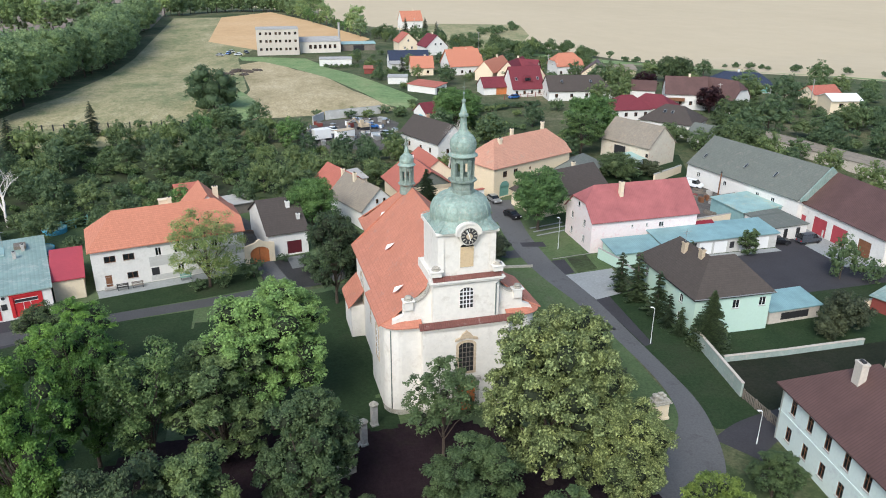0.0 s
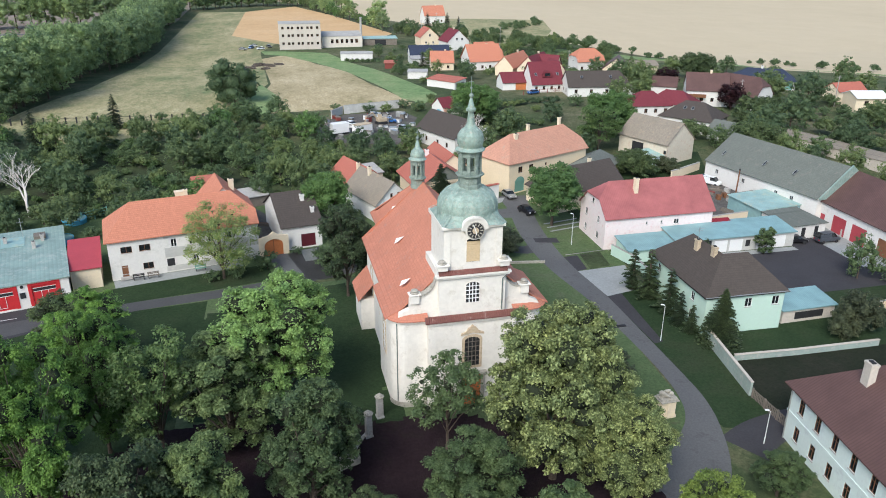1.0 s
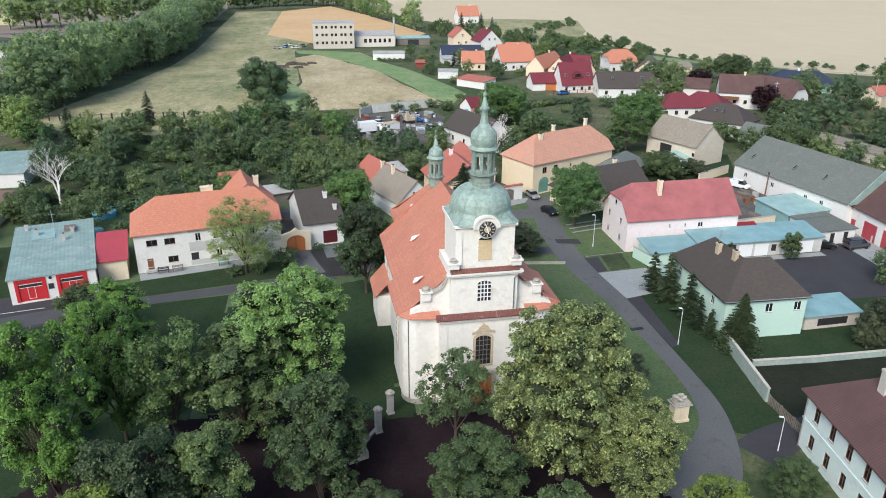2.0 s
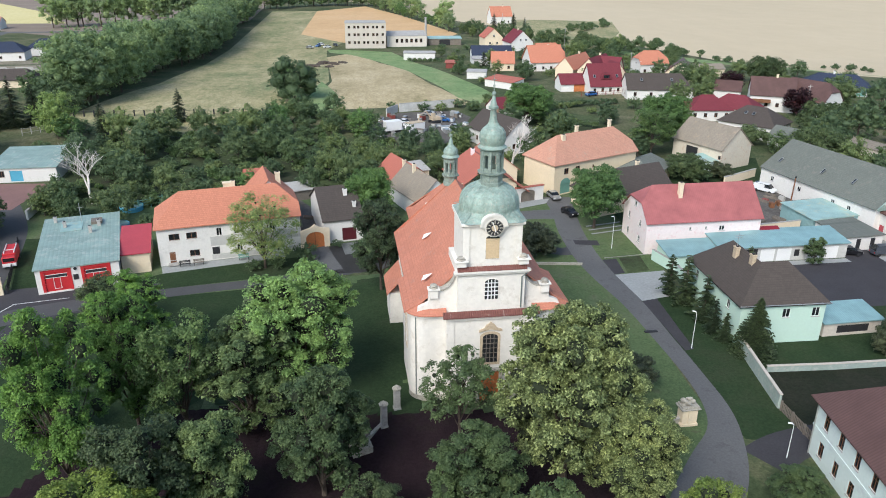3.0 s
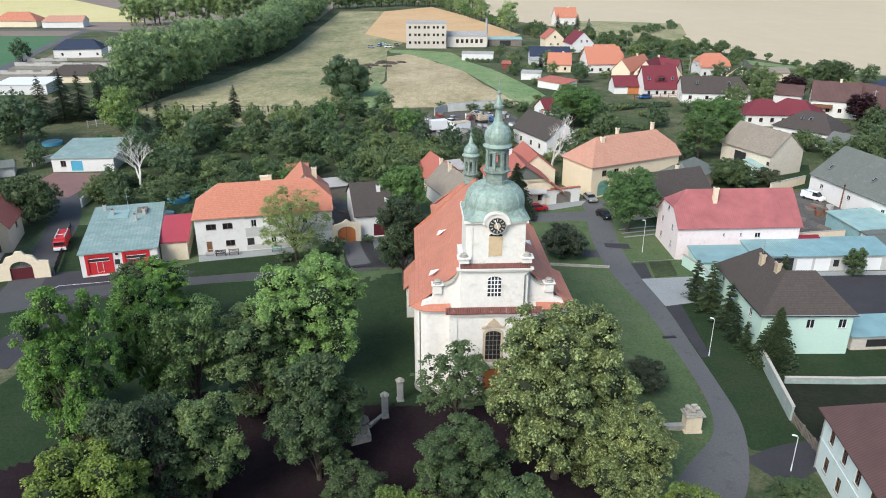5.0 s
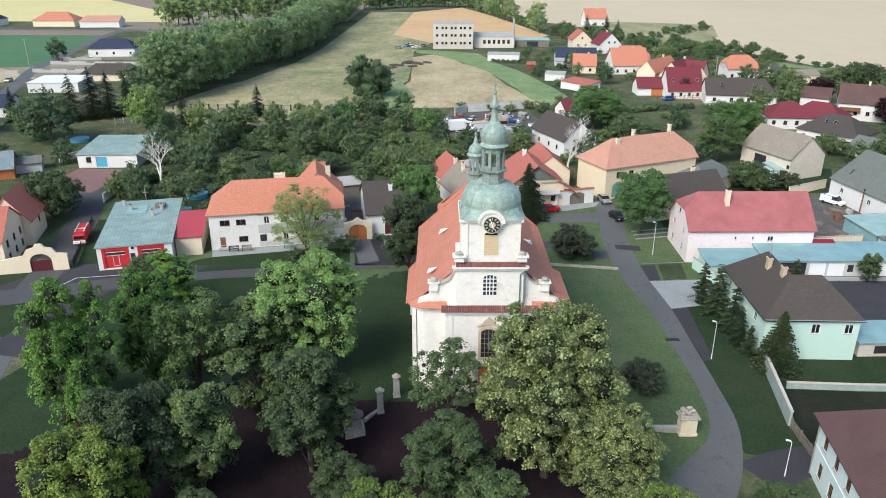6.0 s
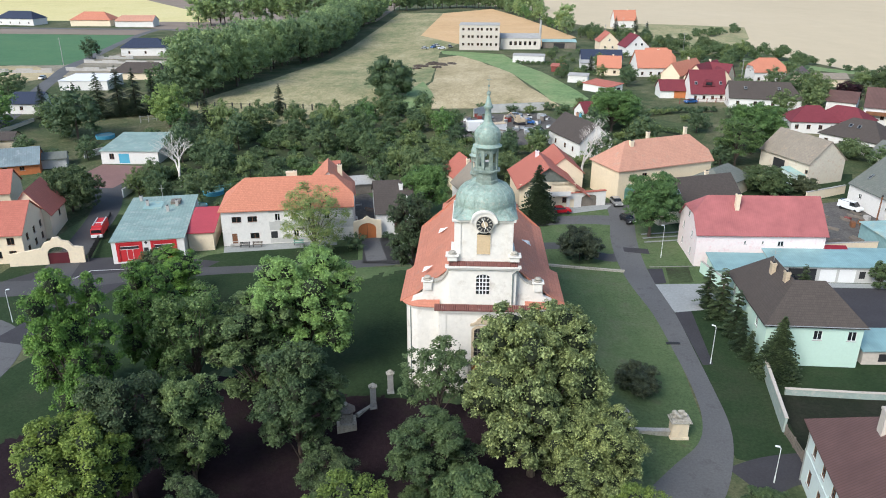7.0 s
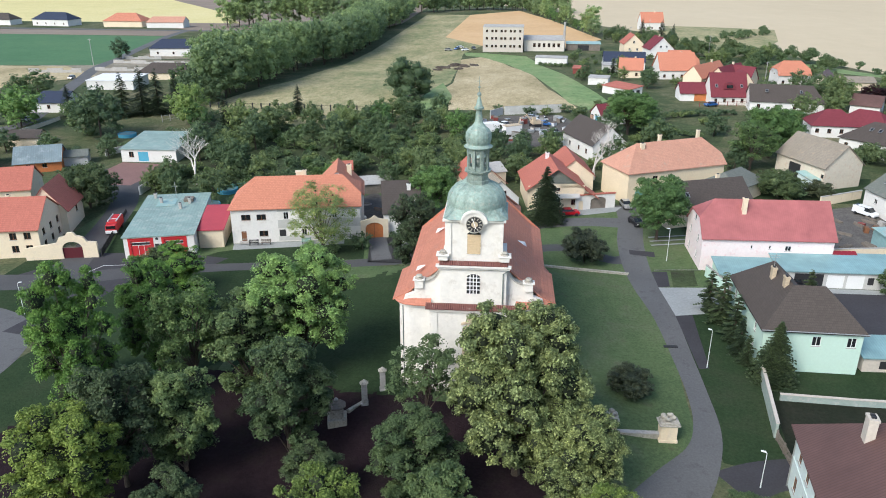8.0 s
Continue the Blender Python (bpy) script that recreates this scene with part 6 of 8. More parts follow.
def clumps(rng, lobes, n, size):
    """Small leaf clumps over the outside of the joined lobes."""
    out = []
    w = [l[1] ** 2 for l in lobes]
    while len(out) < n:
        c, r = rng.choices(lobes, w)[0]
        d = Vector((rng.gauss(0, 1), rng.gauss(0, 1), rng.gauss(0.15, 1))).normalized()
        p = Vector(c) + Vector((d.x, d.y, d.z * 0.9)) * r * rng.uniform(0.8, 1.08)
        if any((p - Vector(c2)).length < r2 * 0.72 for c2, r2 in lobes) and rng.random() < 0.93:
            continue
        out.append((tuple(p), size * rng.uniform(0.6, 1.3)))
    return out


def tree_model(name, label, seed, R, H, z0, leaves, size, material, lobes=16, bark=None, category="tree", trunk=0.3, big=0.5, clump=0.75, tufts=160, core=0.45, fill=0.4, wild=0.32, rings=(6, 4), shade_core=False, far=False, loose=1.35):
    """A tree with forked trunk and a crown of leaf blades, kept out of sight as a first copy at its own place later."""
    rng = random.Random(seed)
    lb = crown_lobes(rng, R, z0, H, lobes, big)
    t = new(name)
    tagged(t, label, category)
    bm = bmesh.new()
    fork = z0 + (H - z0) * 0.25
    tube(bm, [(0, 0, -0.3), (0.05, 0, z0 * 0.5), (0, 0.08, fork), (0, 0, (fork + H) / 2)], [trunk * 1.35, trunk, trunk * 0.8, trunk * 0.3], 8)
    for c, r in (lb[1:] if trunk > 0.1 and not far else []):
        s = Vector((0, 0, rng.uniform(max(0.3, z0 * 0.6), fork)))
        mid = s.lerp(Vector(c), 0.5) + Vector((0, 0, rng.uniform(0, 0.8)))
        limb = bmesh.new() if core < 0.25 else bm
        tube(limb, [s, mid, Vector(c)], [trunk * 0.45, trunk * 0.28, trunk * 0.1], 5)
        if limb is not bm:
            part("limb", limb, bark or M_BARK, t)
    part("trunk", bm, bark or M_BARK, t)
    # near trees get shells in the painted shade colour, far ones in leaf colour
    part("crown", cloud_mesh("crown", leaf_cloud(seed, clumps(rng, lb, tufts, clump) + [(c, r * 0.88, fill) for c, r in lb], leaves, size, 0.75 if shade_core else 0.45, wild=0.5 if shade_core else wild, tri=(0.3, 1.25) if far else (0.35, loose)), material, shells(lb, core, seed, *rings), M_CROWN_SHADE if shade_core else None, 3), None, t)
    return t


def conifer_model(name, label, seed, R, H, material, layers=22, per=17, category="conifer", uneven=0.18):
    rng = np.random.default_rng(seed)
    t = new(name)
    tagged(t, label, category)
    part("trunk", tube(bmesh.new(), [(0, 0, -0.3), (0, 0, H * 0.6), (0, 0, H)], [0.2, 0.12, 0.02], 6), M_BARK, t)
    quads = []
    for j in range(layers):
        f = j / (layers - 1)
        z = H * (0.06 + 0.93 * f)
        r = R * (1 - f) ** 0.85 + 0.12
        for i in range(max(5, int(per * (1 - 0.5 * f)))):
            a = rng.uniform(0, 2 * math.pi)
            L = r * rng.uniform(0.94 - uneven, 0.94 + uneven)
            d = np.array([math.cos(a), math.sin(a), 0])
            s = np.array([-math.sin(a), math.cos(a), 0])
            zz = z + rng.uniform(-0.2, 0.2)
            m = 6
            for k in range(m):
                for side in (-1, 1):
                    p = d * L * (k + 0.3) / m + np.array([0, 0, zz - 0.35 * L * ((k + 0.3) / m) ** 1.3])
                    wl = (0.25 + 0.35 * L * (1 - k / m)) * rng.uniform(0.6, 1.1)
                    q = p + s * side * wl * 0.75 + d * wl * 0.55 - np.array([0, 0, 0.12 * wl])
                    hw = 0.16 + 0.05 * L
                    quads.append([p, p + d * hw + np.array([0, 0, 0.05]), q + d * hw * 0.4, q - d * hw * 0.3])
    part("crown", cloud_mesh("crown", np.array(quads).reshape(-1, 3), material), None, t)
    return t


def dead_model(name, label, seed, H, spread):
    rng = random.Random(seed)
    t = new(name)
    tagged(t, label, "tree")
    bm = bmesh.new()

    def grow(p, d, L, r, depth):
        q = p + d * L
        m = p + d * L * 0.5 + Vector((rng.uniform(-1, 1), rng.uniform(-1, 1), 0.3)) * L * 0.06
        tube(bm, [p, m, q], [r, r * 0.8, r * 0.5], 5 if depth < 2 else 3)
        if depth > 5:
            return
        for _ in range(3 if depth < 4 else 2):
            e = (d + Vector((rng.uniform(-1, 1), rng.uniform(-1, 1), rng.uniform(-0.1, 0.55))) * spread).normalized()
            grow(m.lerp(q, rng.uniform(0.2, 1.0)), e, L * rng.uniform(0.58, 0.8), r * 0.58, depth + 1)
    grow(Vector((0, 0, -0.2)), Vector((0.03, 0, 1)), H * 0.3, 0.2, 0)
    part("trunk", bm, M_PALEBARK, t)
    return t


def place(model, x, y, s=1.0, turn=0.0, sz=None, z=None, label=""):
    """Stand a tree or bush; the first stands the model itself."""
    z = rise(x, y) if z is None else z
    m = pose(x, y, z - 0.05, 0, 0, turn)
    if model.get("used"):
        o = copy_thing(model, m)
    else:
        o = model
        model["used"] = 1
    o.matrix_basis = m @ Matrix.Diagonal((s, s, sz or s, 1))
    if label:
        tagged(o, label)
    return o


def thicket(name, label, spots, size, leaf, material, seed):
    """Scrub in one piece: leaf clouds and inner shells round many spots of (x, y, radius, height)."""
    rng = random.Random(seed)
    lobes = []
    for x, y, r, h in spots:
        z = rise(x, y)
        for i in range(5):
            a = 1.26 * i + rng.uniform(-0.4, 0.4)
            lobes.append(((x + 0.5 * r * math.cos(a), y + 0.5 * r * math.sin(a), z + h * rng.uniform(0.3, 0.7)), r * rng.uniform(0.4, 0.62)))
        lobes.append(((x, y, z + h * 0.72), r * 0.5))
    V = leaf_cloud(seed, lobes, 2 * size * len(spots), leaf, wild=0.9, tri=(0.3, 1.25))
    tagged(new(name, cloud_mesh(name, V, material, shells(lobes, 0.6, seed, 5, 3), None, 3)), label, name.replace("_", " "), kind="stuff")


T_CHEST = tree_model("chestnut_tree", "broad chestnut tree with pale green clustered leaves", 3, 6.7, 20, 1.6, 88000, 0.3, L_CHEST, 30, trunk=0.45, big=0.4, clump=0.66, tufts=600, core=0.6, fill=0.22, shade_core=True, loose=1.2)
T_LIME = tree_model("lime_tree", "bright green round lime tree", 5, 6.0, 18.5, 4.0, 70000, 0.25, L_LIME, 22, trunk=0.35, big=0.42, clump=0.6, tufts=368, core=0.6, fill=0.2, shade_core=True)
T_MAPLE = tree_model("maple_tree", "bright grey green maple tree in the park", 7, 3.9, 13.5, 0.4, 42000, 0.24, L_MAPLE, 18, trunk=0.25, big=0.44, clump=0.5, tufts=240, core=0.6, fill=0.2, shade_core=True)
T_GREY = tree_model("maple_tree", "grey green maple tree before the church", 7, 3.9, 13.5, 0.6, 40000, 0.24, L_GREY, 16, trunk=0.25, big=0.46, clump=0.5, tufts=224, core=0.6, fill=0.2, shade_core=True)
T_TALL = tree_model("ash_tree", "tall light green ash tree", 11, 4.9, 19, 2.0, 60000, 0.23, L_ASH, 24, trunk=0.28, big=0.4, clump=0.55, tufts=304, core=0.58, fill=0.22, shade_core=True)
T_DARK = tree_model("park_tree", "dark green park tree", 13, 4.2, 14, 1.8, 20000, 0.27, L_DARK, 17, trunk=0.25, big=0.45, clump=0.6, tufts=204, core=0.6, fill=0.3, shade_core=True)
T_YELL = tree_model("linden_tree", "yellowing green linden tree", 17, 4.7, 15, 2.0, 42000, 0.24, L_YELL, 20, trunk=0.28, big=0.43, clump=0.6, tufts=240, core=0.58, fill=0.25, shade_core=True)
T_THIN = tree_model("young_tree", "thin-crowned grey green tree", 19, 3.7, 12.8, 2.6, 15000, 0.23, L_BIRCH, 16, trunk=0.2, big=0.42, clump=0.55, tufts=170, core=0.2, fill=0.2, shade_core=True)
T_AUT = tree_model("young_tree", "thin tree with autumn orange leaf tips before a house", 21, 4.6, 12.8, 1.6, 19000, 0.2, L_AUT, 18, trunk=0.2, big=0.42, clump=0.6, tufts=150, core=0.1, fill=0.25, shade_core=True, loose=1.7)
T_SPARSE = tree_model("young_maple", "sparse young maple with open crown", 20, 3.6, 13, 3.5, 9000, 0.27, L_MAPLE, 14, trunk=0.16, big=0.42, clump=0.5, tufts=130, core=0.2, fill=0.1, shade_core=True)
T_BUSH = tree_model("bush", "round green garden bush", 23, 2.4, 3.6, 0.2, 620, 0.4, L_FARG, 8, category="bush", trunk=0.1, big=0.55, clump=0.6, tufts=40, core=0.5, fill=0.6, wild=0.9, rings=(5, 3), far=True)
T_DBUSH = tree_model("bush", "round dark green bush", 29, 2.6, 4.0, 0.2, 620, 0.4, L_FARDK, 8, category="bush", trunk=0.1, big=0.55, clump=0.6, tufts=40, core=0.5, fill=0.6, wild=0.9, rings=(5, 3), far=True)
T_FAR = tree_model("tree", "leafy green village tree", 31, 4.2, 10.5, 0.6, 1900, 0.5, L_FARG, 14, trunk=0.2, big=0.5, clump=0.8, tufts=90, core=0.5, fill=0.6, wild=0.9, rings=(5, 3), far=True)
T_FARD = tree_model("tree", "dark leafy village tree", 37, 4.2, 10.5, 0.6, 1900, 0.5, L_FARDK, 14, trunk=0.2, big=0.5, clump=0.8, tufts=90, core=0.5, fill=0.6, wild=0.9, rings=(5, 3), far=True)
T_FARL = tree_model("tree", "light green village tree", 41, 4.2, 10.5, 0.6, 1900, 0.5, L_ROUND, 14, trunk=0.2, big=0.5, clump=0.8, tufts=90, core=0.5, fill=0.6, wild=0.9, rings=(5, 3), far=True)
T_FARY = tree_model("tree", "yellow green garden tree", 42, 5.0, 11, 0.6, 5000, 0.42, L_FARY, 14, trunk=0.2, big=0.5, clump=0.8, tufts=120, core=0.5, fill=0.6, wild=0.9, rings=(5, 3), far=True)
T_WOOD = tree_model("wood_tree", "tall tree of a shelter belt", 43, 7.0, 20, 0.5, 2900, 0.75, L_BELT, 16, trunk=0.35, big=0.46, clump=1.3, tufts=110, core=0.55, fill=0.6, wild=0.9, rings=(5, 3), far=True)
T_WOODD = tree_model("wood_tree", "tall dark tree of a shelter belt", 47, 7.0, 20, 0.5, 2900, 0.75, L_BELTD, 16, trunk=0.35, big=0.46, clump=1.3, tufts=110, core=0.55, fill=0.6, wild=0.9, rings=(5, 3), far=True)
T_LONE = tree_model("field_tree", "dense dark round tree alone in the meadow", 49, 7.4, 15.6, -2.6, 9000, 0.5, L_FARDK, 20, trunk=0.35, big=0.45, clump=1.0, tufts=200, core=0.74, fill=0.6, wild=0.9, rings=(5, 3), far=True)
T_ROUND = tree_model("round_tree", "dense bright green round tree beside the lane", 71, 5.0, 11.2, 2.3, 28000, 0.26, L_ROUND, 24, trunk=0.26, big=0.42, clump=0.6, tufts=260, core=0.5, fill=0.5, wild=0.5)
T_SHRUB = tree_model("shrub", "dark purplish green round shrub on the grass", 73, 3.4, 6.2, 0.1, 12000, 0.25, L_SHRUB, 16, category="shrub", trunk=0.1, big=0.46, clump=0.5, tufts=140, core=0.6, fill=0.5)
T_WALNUT = tree_model("walnut_tree", "broad dark green walnut tree", 79, 5.6, 8.2, 0.4, 13000, 0.34, L_DARK, 22, trunk=0.26, big=0.42, clump=0.6, tufts=220, core=0.5, fill=0.5, wild=0.5)
T_SPRUCE = conifer_model("spruce_tree", "dark green spruce tree", 53, 3.5, 10, L_NEEDLE, 25, 23)
T_FIR = conifer_model("spruce_tree", "dark spruce tree at the edge of the village", 54, 3.4, 10, L_NEEDLE, 20, 15)
T_THUJA = conifer_model("cypress", "slender dark green conifer beside a house", 59, 1.3, 6.2, L_NEEDLE, 14, 9, uneven=0.5)
T_PURPLE = tree_model("plum_tree", "dark purple-leaved plum tree", 61, 3.4, 7.5, 0.8, 5000, 0.45, L_PURPLE, 13, trunk=0.2)
T_DEAD = dead_model("dead_tree", "bare dead tree with pale branches", 67, 12.4, 0.62)

# park round the church
place(T_CHEST, 25.2, 57.6, 0.93, 20, 1.0)
place(T_CHEST, 30.6, 53.4, 0.64, 140, 0.6)
place(T_LIME, -2.0, 73.5, 1.04, 0, 0.97)
place(T_MAPLE, -7.2, 69.6, 1.35, 215, 1.06, label="broad grey green tree in the park")
place(T_SPARSE, 15.2, 62.8, 1.0, 40, 0.96)
place(T_MAPLE, -9.2, 54.2, 0.97, 130)
place(T_GREY, 1.0, 57.6, 1.08, 70, 1.1)
place(T_GREY, 15.6, 51.6, 1.05, 200, 0.8)
place(T_TALL, -23.8, 60.5, 0.9, 15, 1.13)
place(T_YELL, -15.6, 44.6, 0.98, 60, 0.9)
place(T_DARK, -14.2, 51.2, 0.95, 300, 1.06)
place(T_YELL, 10.4, 37.6, 0.85, 10, 0.96)
place(T_GREY, 19.0, 40.2, 0.9, 140, 1.02)
place(T_TALL, -24.2, 85.2, 1.0, 200, 0.68, label="broad green tree beside the street")
place(T_TALL, -20.2, 71.0, 0.74, 300, 0.92)
place(T_THIN, -14.2, 68.4, 1.15, 90, 1.28)
place(T_DARK, 5.6, 50.8, 0.62, 95, 0.5)
place(T_DARK, -28.0, 69.5, 0.6, 33, 0.45)
place(T_DARK, -5.6, 43.6, 0.68, 12, 0.62)
place(T_YELL, 33.0, 41.0, 0.7, 12, 0.8)
place(T_DARK, -30.0, 94.0, 0.8, 220, 0.65)
place(T_AUT, -11.0, 115, 1.15, 0, 1.0)
place(T_DARK, 8.2, 101.5, 0.9, 200, 1.08, label="dark tree behind the church")
place(T_ROUND, 7, 133.4, 0.9, 20, 0.95, label="leafy green tree in a back court")
place(T_ROUND, 49.9, 127.2, 1.05, 60, 1.05)
place(T_SHRUB, 38.8, 73.8, 0.78, 0, 0.58)
place(T_SHRUB, 35.8, 115.4, 1.05, 50, 1.0)
place(T_GREY, 46.4, 50.6, 0.62, 20, 0.4, label="yellow green bush beside the road")
place(T_SPRUCE, 29.3, 134.3, 1.3, 0, 1.12)
place(T_SPRUCE, 57.4, 79.8, 0.95, 60, 0.84)
for i, (x, y, s) in enumerate(((54.9, 86.4, 0.9), (55.0, 90, 1.25), (54.5, 95.5, 1.4), (53.4, 98.6, 1.2), (55.1, 83.2, 0.8))):
    place(T_THUJA, x, y, s * 1.15, 70 * i, s * 0.9)
place(T_DEAD, 40.8, 161.2, 1.75, 0, 1.4)
place(T_DEAD, -49.4, 148.8, 1.75, 120, 1.3)
place(T_BUSH, -55.5, 143.6, 1.2, 30)
place(T_BUSH, -50.7, 141.4, 1.1, 80)
place(T_BUSH, -45.7, 144, 1.1, 10)
for x, y, s in ((-9, 114.7, 0.55), (-12.6, 114, 0.5), (6.5, 115.4, 0.9), (10, 114.8, 1.0), (0.9, 122.2, 0.4), (5.6, 118.4, 0.75), (-4, 117.1, 0.8)):
    place(T_DBUSH, x, y, s, x * 40)

# ---- far houses ----


def row_windows(L, he, n, v=1.1, w=1.0, h=1.2, style="dark"):
    return [("S", L * (i + 0.5) / n, v, w, h, style) for i in range(n)]


works = house("office_block", "three-storey pale concrete block with a flat roof", (-0.4, 402), 0, 21.4, 14, 13.0, 13.05, M_BEIGE, M_CONC, "building", flat=True, over=0.15,
              wins=[("S", 2.2 + 2.45 * i + (0.35 if i % 2 else -0.1), v, 1.2, 1.3, "dark") for i in range(8) for v in (2.4, 6.4, 10.2)])
house("works_hall", "low white works hall with grey roof", (21.6, 407), 3, 21.5, 12, 5.8, 7.2, M_PALE, M_CONC, "building", flat=True, over=0.2, wins=[("S", 5.5 + 2.6 * i, 2.2, 1.4, 2.0, "dark") for i in range(6)])
house("works_shed", "open shed with pale teal roof", (44.5, 413), 0, 18, 7, 3.6, 4.2, M_OLDWOOD, M_TEALPALE, "shed", flat=True, over=0.4, doors=[("S", 9, 0, 6, 2.8, "dark")])
st = thing("factory_chimney", pose(43, 413, 0), "slender pale factory chimney", "chimney")
part("shaft", lathe(bmesh.new(), [(0.75, 0), (0.55, 14.4), (0.7, 14.5), (0.7, 14.8)], 12), M_CONC, st)
house("shed", "long white flat-roofed shed", (27.5, 358), -6, 15, 7, 3.3, 3.5, M_PLASTER, M_CONC, "shed", flat=True, over=0.2)
house("shed", "small red garden shed", (43.5, 321.7), -10, 5.8, 5.8, 2.53, 2.92, M_REDBROWN, M_REDT, "shed", flat=True)
house("garage", "small white flat-roofed garage", (47.4, 284.5), -12, 7.5, 6, 2.8, 3.0, M_PLASTER, M_CONC, "garage", flat=True, over=0.2)
house("garage", "garage with bright red roof", (51.0, 263.5), -50, 12.5, 6.6, 2.6, 3.4, M_PLASTER, M_REDT, "garage", flat=True, over=0.3, doors=[("E", 1.9, 0, 1.8, 2.1, "dark"), ("E", 4.6, 0, 1.8, 2.1, "dark")])
house("house", "white house with dark blue roof", (58.3, 343), -2, 18.4, 9.5, 4.0, 7.6, M_PLASTER, M_NAVY, wins=row_windows(18, 3, 4))
house("house", "white flat-roofed house annexe", (57.5, 333.5), 0, 9.5, 8, 3.0, 3.3, M_PLASTER, M_CONC, flat=True)
house("house", "small white house with orange roof", (61.6, 309.5), -6, 9.4, 8.6, 3.6, 7.6, M_CREAM, M_ORANGE, wins=row_windows(9.4, 3.6, 2), chims=[(1.5, 0.5, 7.0, 1.2)])
ob_ = house("house", "large white house with broad orange roof", (77.6, 305.5), 6, 14.2, 12.5, 4.2, 10.2, M_PLASTER, M_ORANGE, wins=row_windows(14, 4, 4), chims=[(3, 2.6, 8.6, 1.6)], og=0.5)
block(ob_, 5.4, 8.2, 12, 9, 4.2, 10.0, M_PLASTER, M_ORANGE, hipr=3, fr=0.4)
house("house", "cream house with red roof", (84, 404), 95, 12, 10, 5, 9.5, M_CREAM, M_REDT, wins=[("W", 5, 5.3, 1, 1.2), ("W", 3, 1.5, 1, 1.2), ("W", 7, 1.5, 1, 1.2)])
house("house", "white house with maroon roof", (97, 388), 100, 13, 12, 4.4, 10, M_PLASTER, M_MAROON, wins=[("W", 5, 5.0, 1, 1.2), ("W", 8, 5.0, 1, 1.2)], chims=[(0, 0, 9.6, 1.4)])
house("house", "white house with orange roof at the field edge", (99, 526), 8, 15, 10, 5.5, 11.5, M_PLASTER, M_ORANGE, chims=[(2, 0, 11, 1.6)], wins=row_windows(15, 5, 3))
house("house", "house with pale gable and orange roof", (89.0, 283), 52, 21, 7.5, 3.8, 7.8, M_CREAM, M_ORANGE, chims=[(4, 0, 7.4, 1.4)])
mr_ = house("house", "house with cream gable and maroon roof", (96.5, 274.5), 52, 18, 8.5, 3.6, 8.2, M_CREAM, M_MAROON, chims=[(3, 0, 7.8, 1.3)])
block(mr_, 2.5, -4.2, 9, 7.5, 3.59, 8.0, M_CREAM, M_MAROON, turn=90)
big = house("house", "large house with maroon roof, dormer and white walls", (84.2, 243.6), 3, 11.2, 10.5, 3.1, 9.6, M_PLASTER, M_MAROON, wins=row_windows(11.2, 3, 4, 0.9, 0.9), og=0.4)
block(big, 8.0, 9.5, 9, 8.4, 3.4, 8.8, M_CREAM, M_MAROON, turn=90)
part("dormer", prism(bmesh.new(), [(-1.9, 5.0), (1.9, 5.0), (1.7, 6.0), (0.8, 6.9), (-0.8, 6.9), (-1.7, 6.0)], -4.3, -1.6), M_MAROON, big)
part("dormer_window", boxes((-1.0, -4.36, 5.3, 1.0, -4.31, 6.3)), M_GLASS, big)
for x in (-4.0, 4.0):
    skylight(big, None, x, -3.4, 5.9, 1.24)
house("garage", "garage with maroon roof and orange door", (75.4, 249.6), 2, 9.4, 7.5, 2.8, 5.6, M_PLASTER, M_MAROON, "garage", doors=[("S", 6.6, 0, 4.0, 2.4, "orange")])
house("house", "white house with orange hipped roof", (118.0, 288), 4, 11.8, 9.2, 4.8, 9.2, M_PLASTER, M_ORANGE, hipl=2.6, hipr=2.6, fl=0.35, fr=0.35, wins=row_windows(11.8, 4, 3, 1.4) + [("W", 4.6, 4.4, 0.9, 1.3, "dark")])
house("house", "house with pale gable and red-brown roof", (131.6, 269.5), 62, 12.5, 10, 3.2, 7.2, M_CREAM, M_BROWNRED, wins=[("W", 3, 1.0, 1, 1.1, "dark"), ("W", 6.5, 1.0, 1, 1.1, "dark")])
house("shed", "long pale shed with sagging tan roof", (133.5, 281), 3, 17, 7, 3.0, 4.6, M_CREAM, M_OLDT, "shed", over=0.3)
gb = house("house", "wide white house with grey-brown roof", (94.0, 235.2), -7, 21.5, 10.5, 3.4, 7.6, M_PLASTER, M_BROWN, hipr=3, wins=row_windows(21, 3, 4) + [("W", 3.5, 1.0, 1.0, 1.2, "dark"), ("W", 7, 1.0, 1.0, 1.2, "dark")])
for x in (-6, 4):
    skylight(gb, None, x, -3, 6.1, 0.73)
wi_ = house("house", "low house with wine red hipped roofs", (102.8, 205.5), -4, 12.5, 9, 3.4, 6.8, M_PLASTER, M_MAROON, hipl=4.4, hipr=4.4, wins=row_windows(12.5, 3, 4))
block(wi_, 9.5, 1.4, 14, 9, 3.39, 6.6, M_PLASTER, M_MAROON, hipl=4.4, hipr=4.4, turn=-38)
gb = house("house", "house with dark brown hipped roof and roof windows", (105.8, 193.5), -50, 15.5, 12, 3.6, 7.4, M_PLASTER, M_BROWN, hipl=5, hipr=5, wins=row_windows(15.5, 3, 4))
for x in (-1.6, 0.6):
    skylight(gb, None, x, -3, 6.0, 0.66)
bal = house("house", "white house with red-brown roof and balcony", (127.6, 218.0), -24, 13, 11, 5.0, 9.6, M_PLASTER, M_BROWNRED, wins=row_windows(13, 4, 4, 1.4), chims=[(1, 0, 9.2, 1.4)])
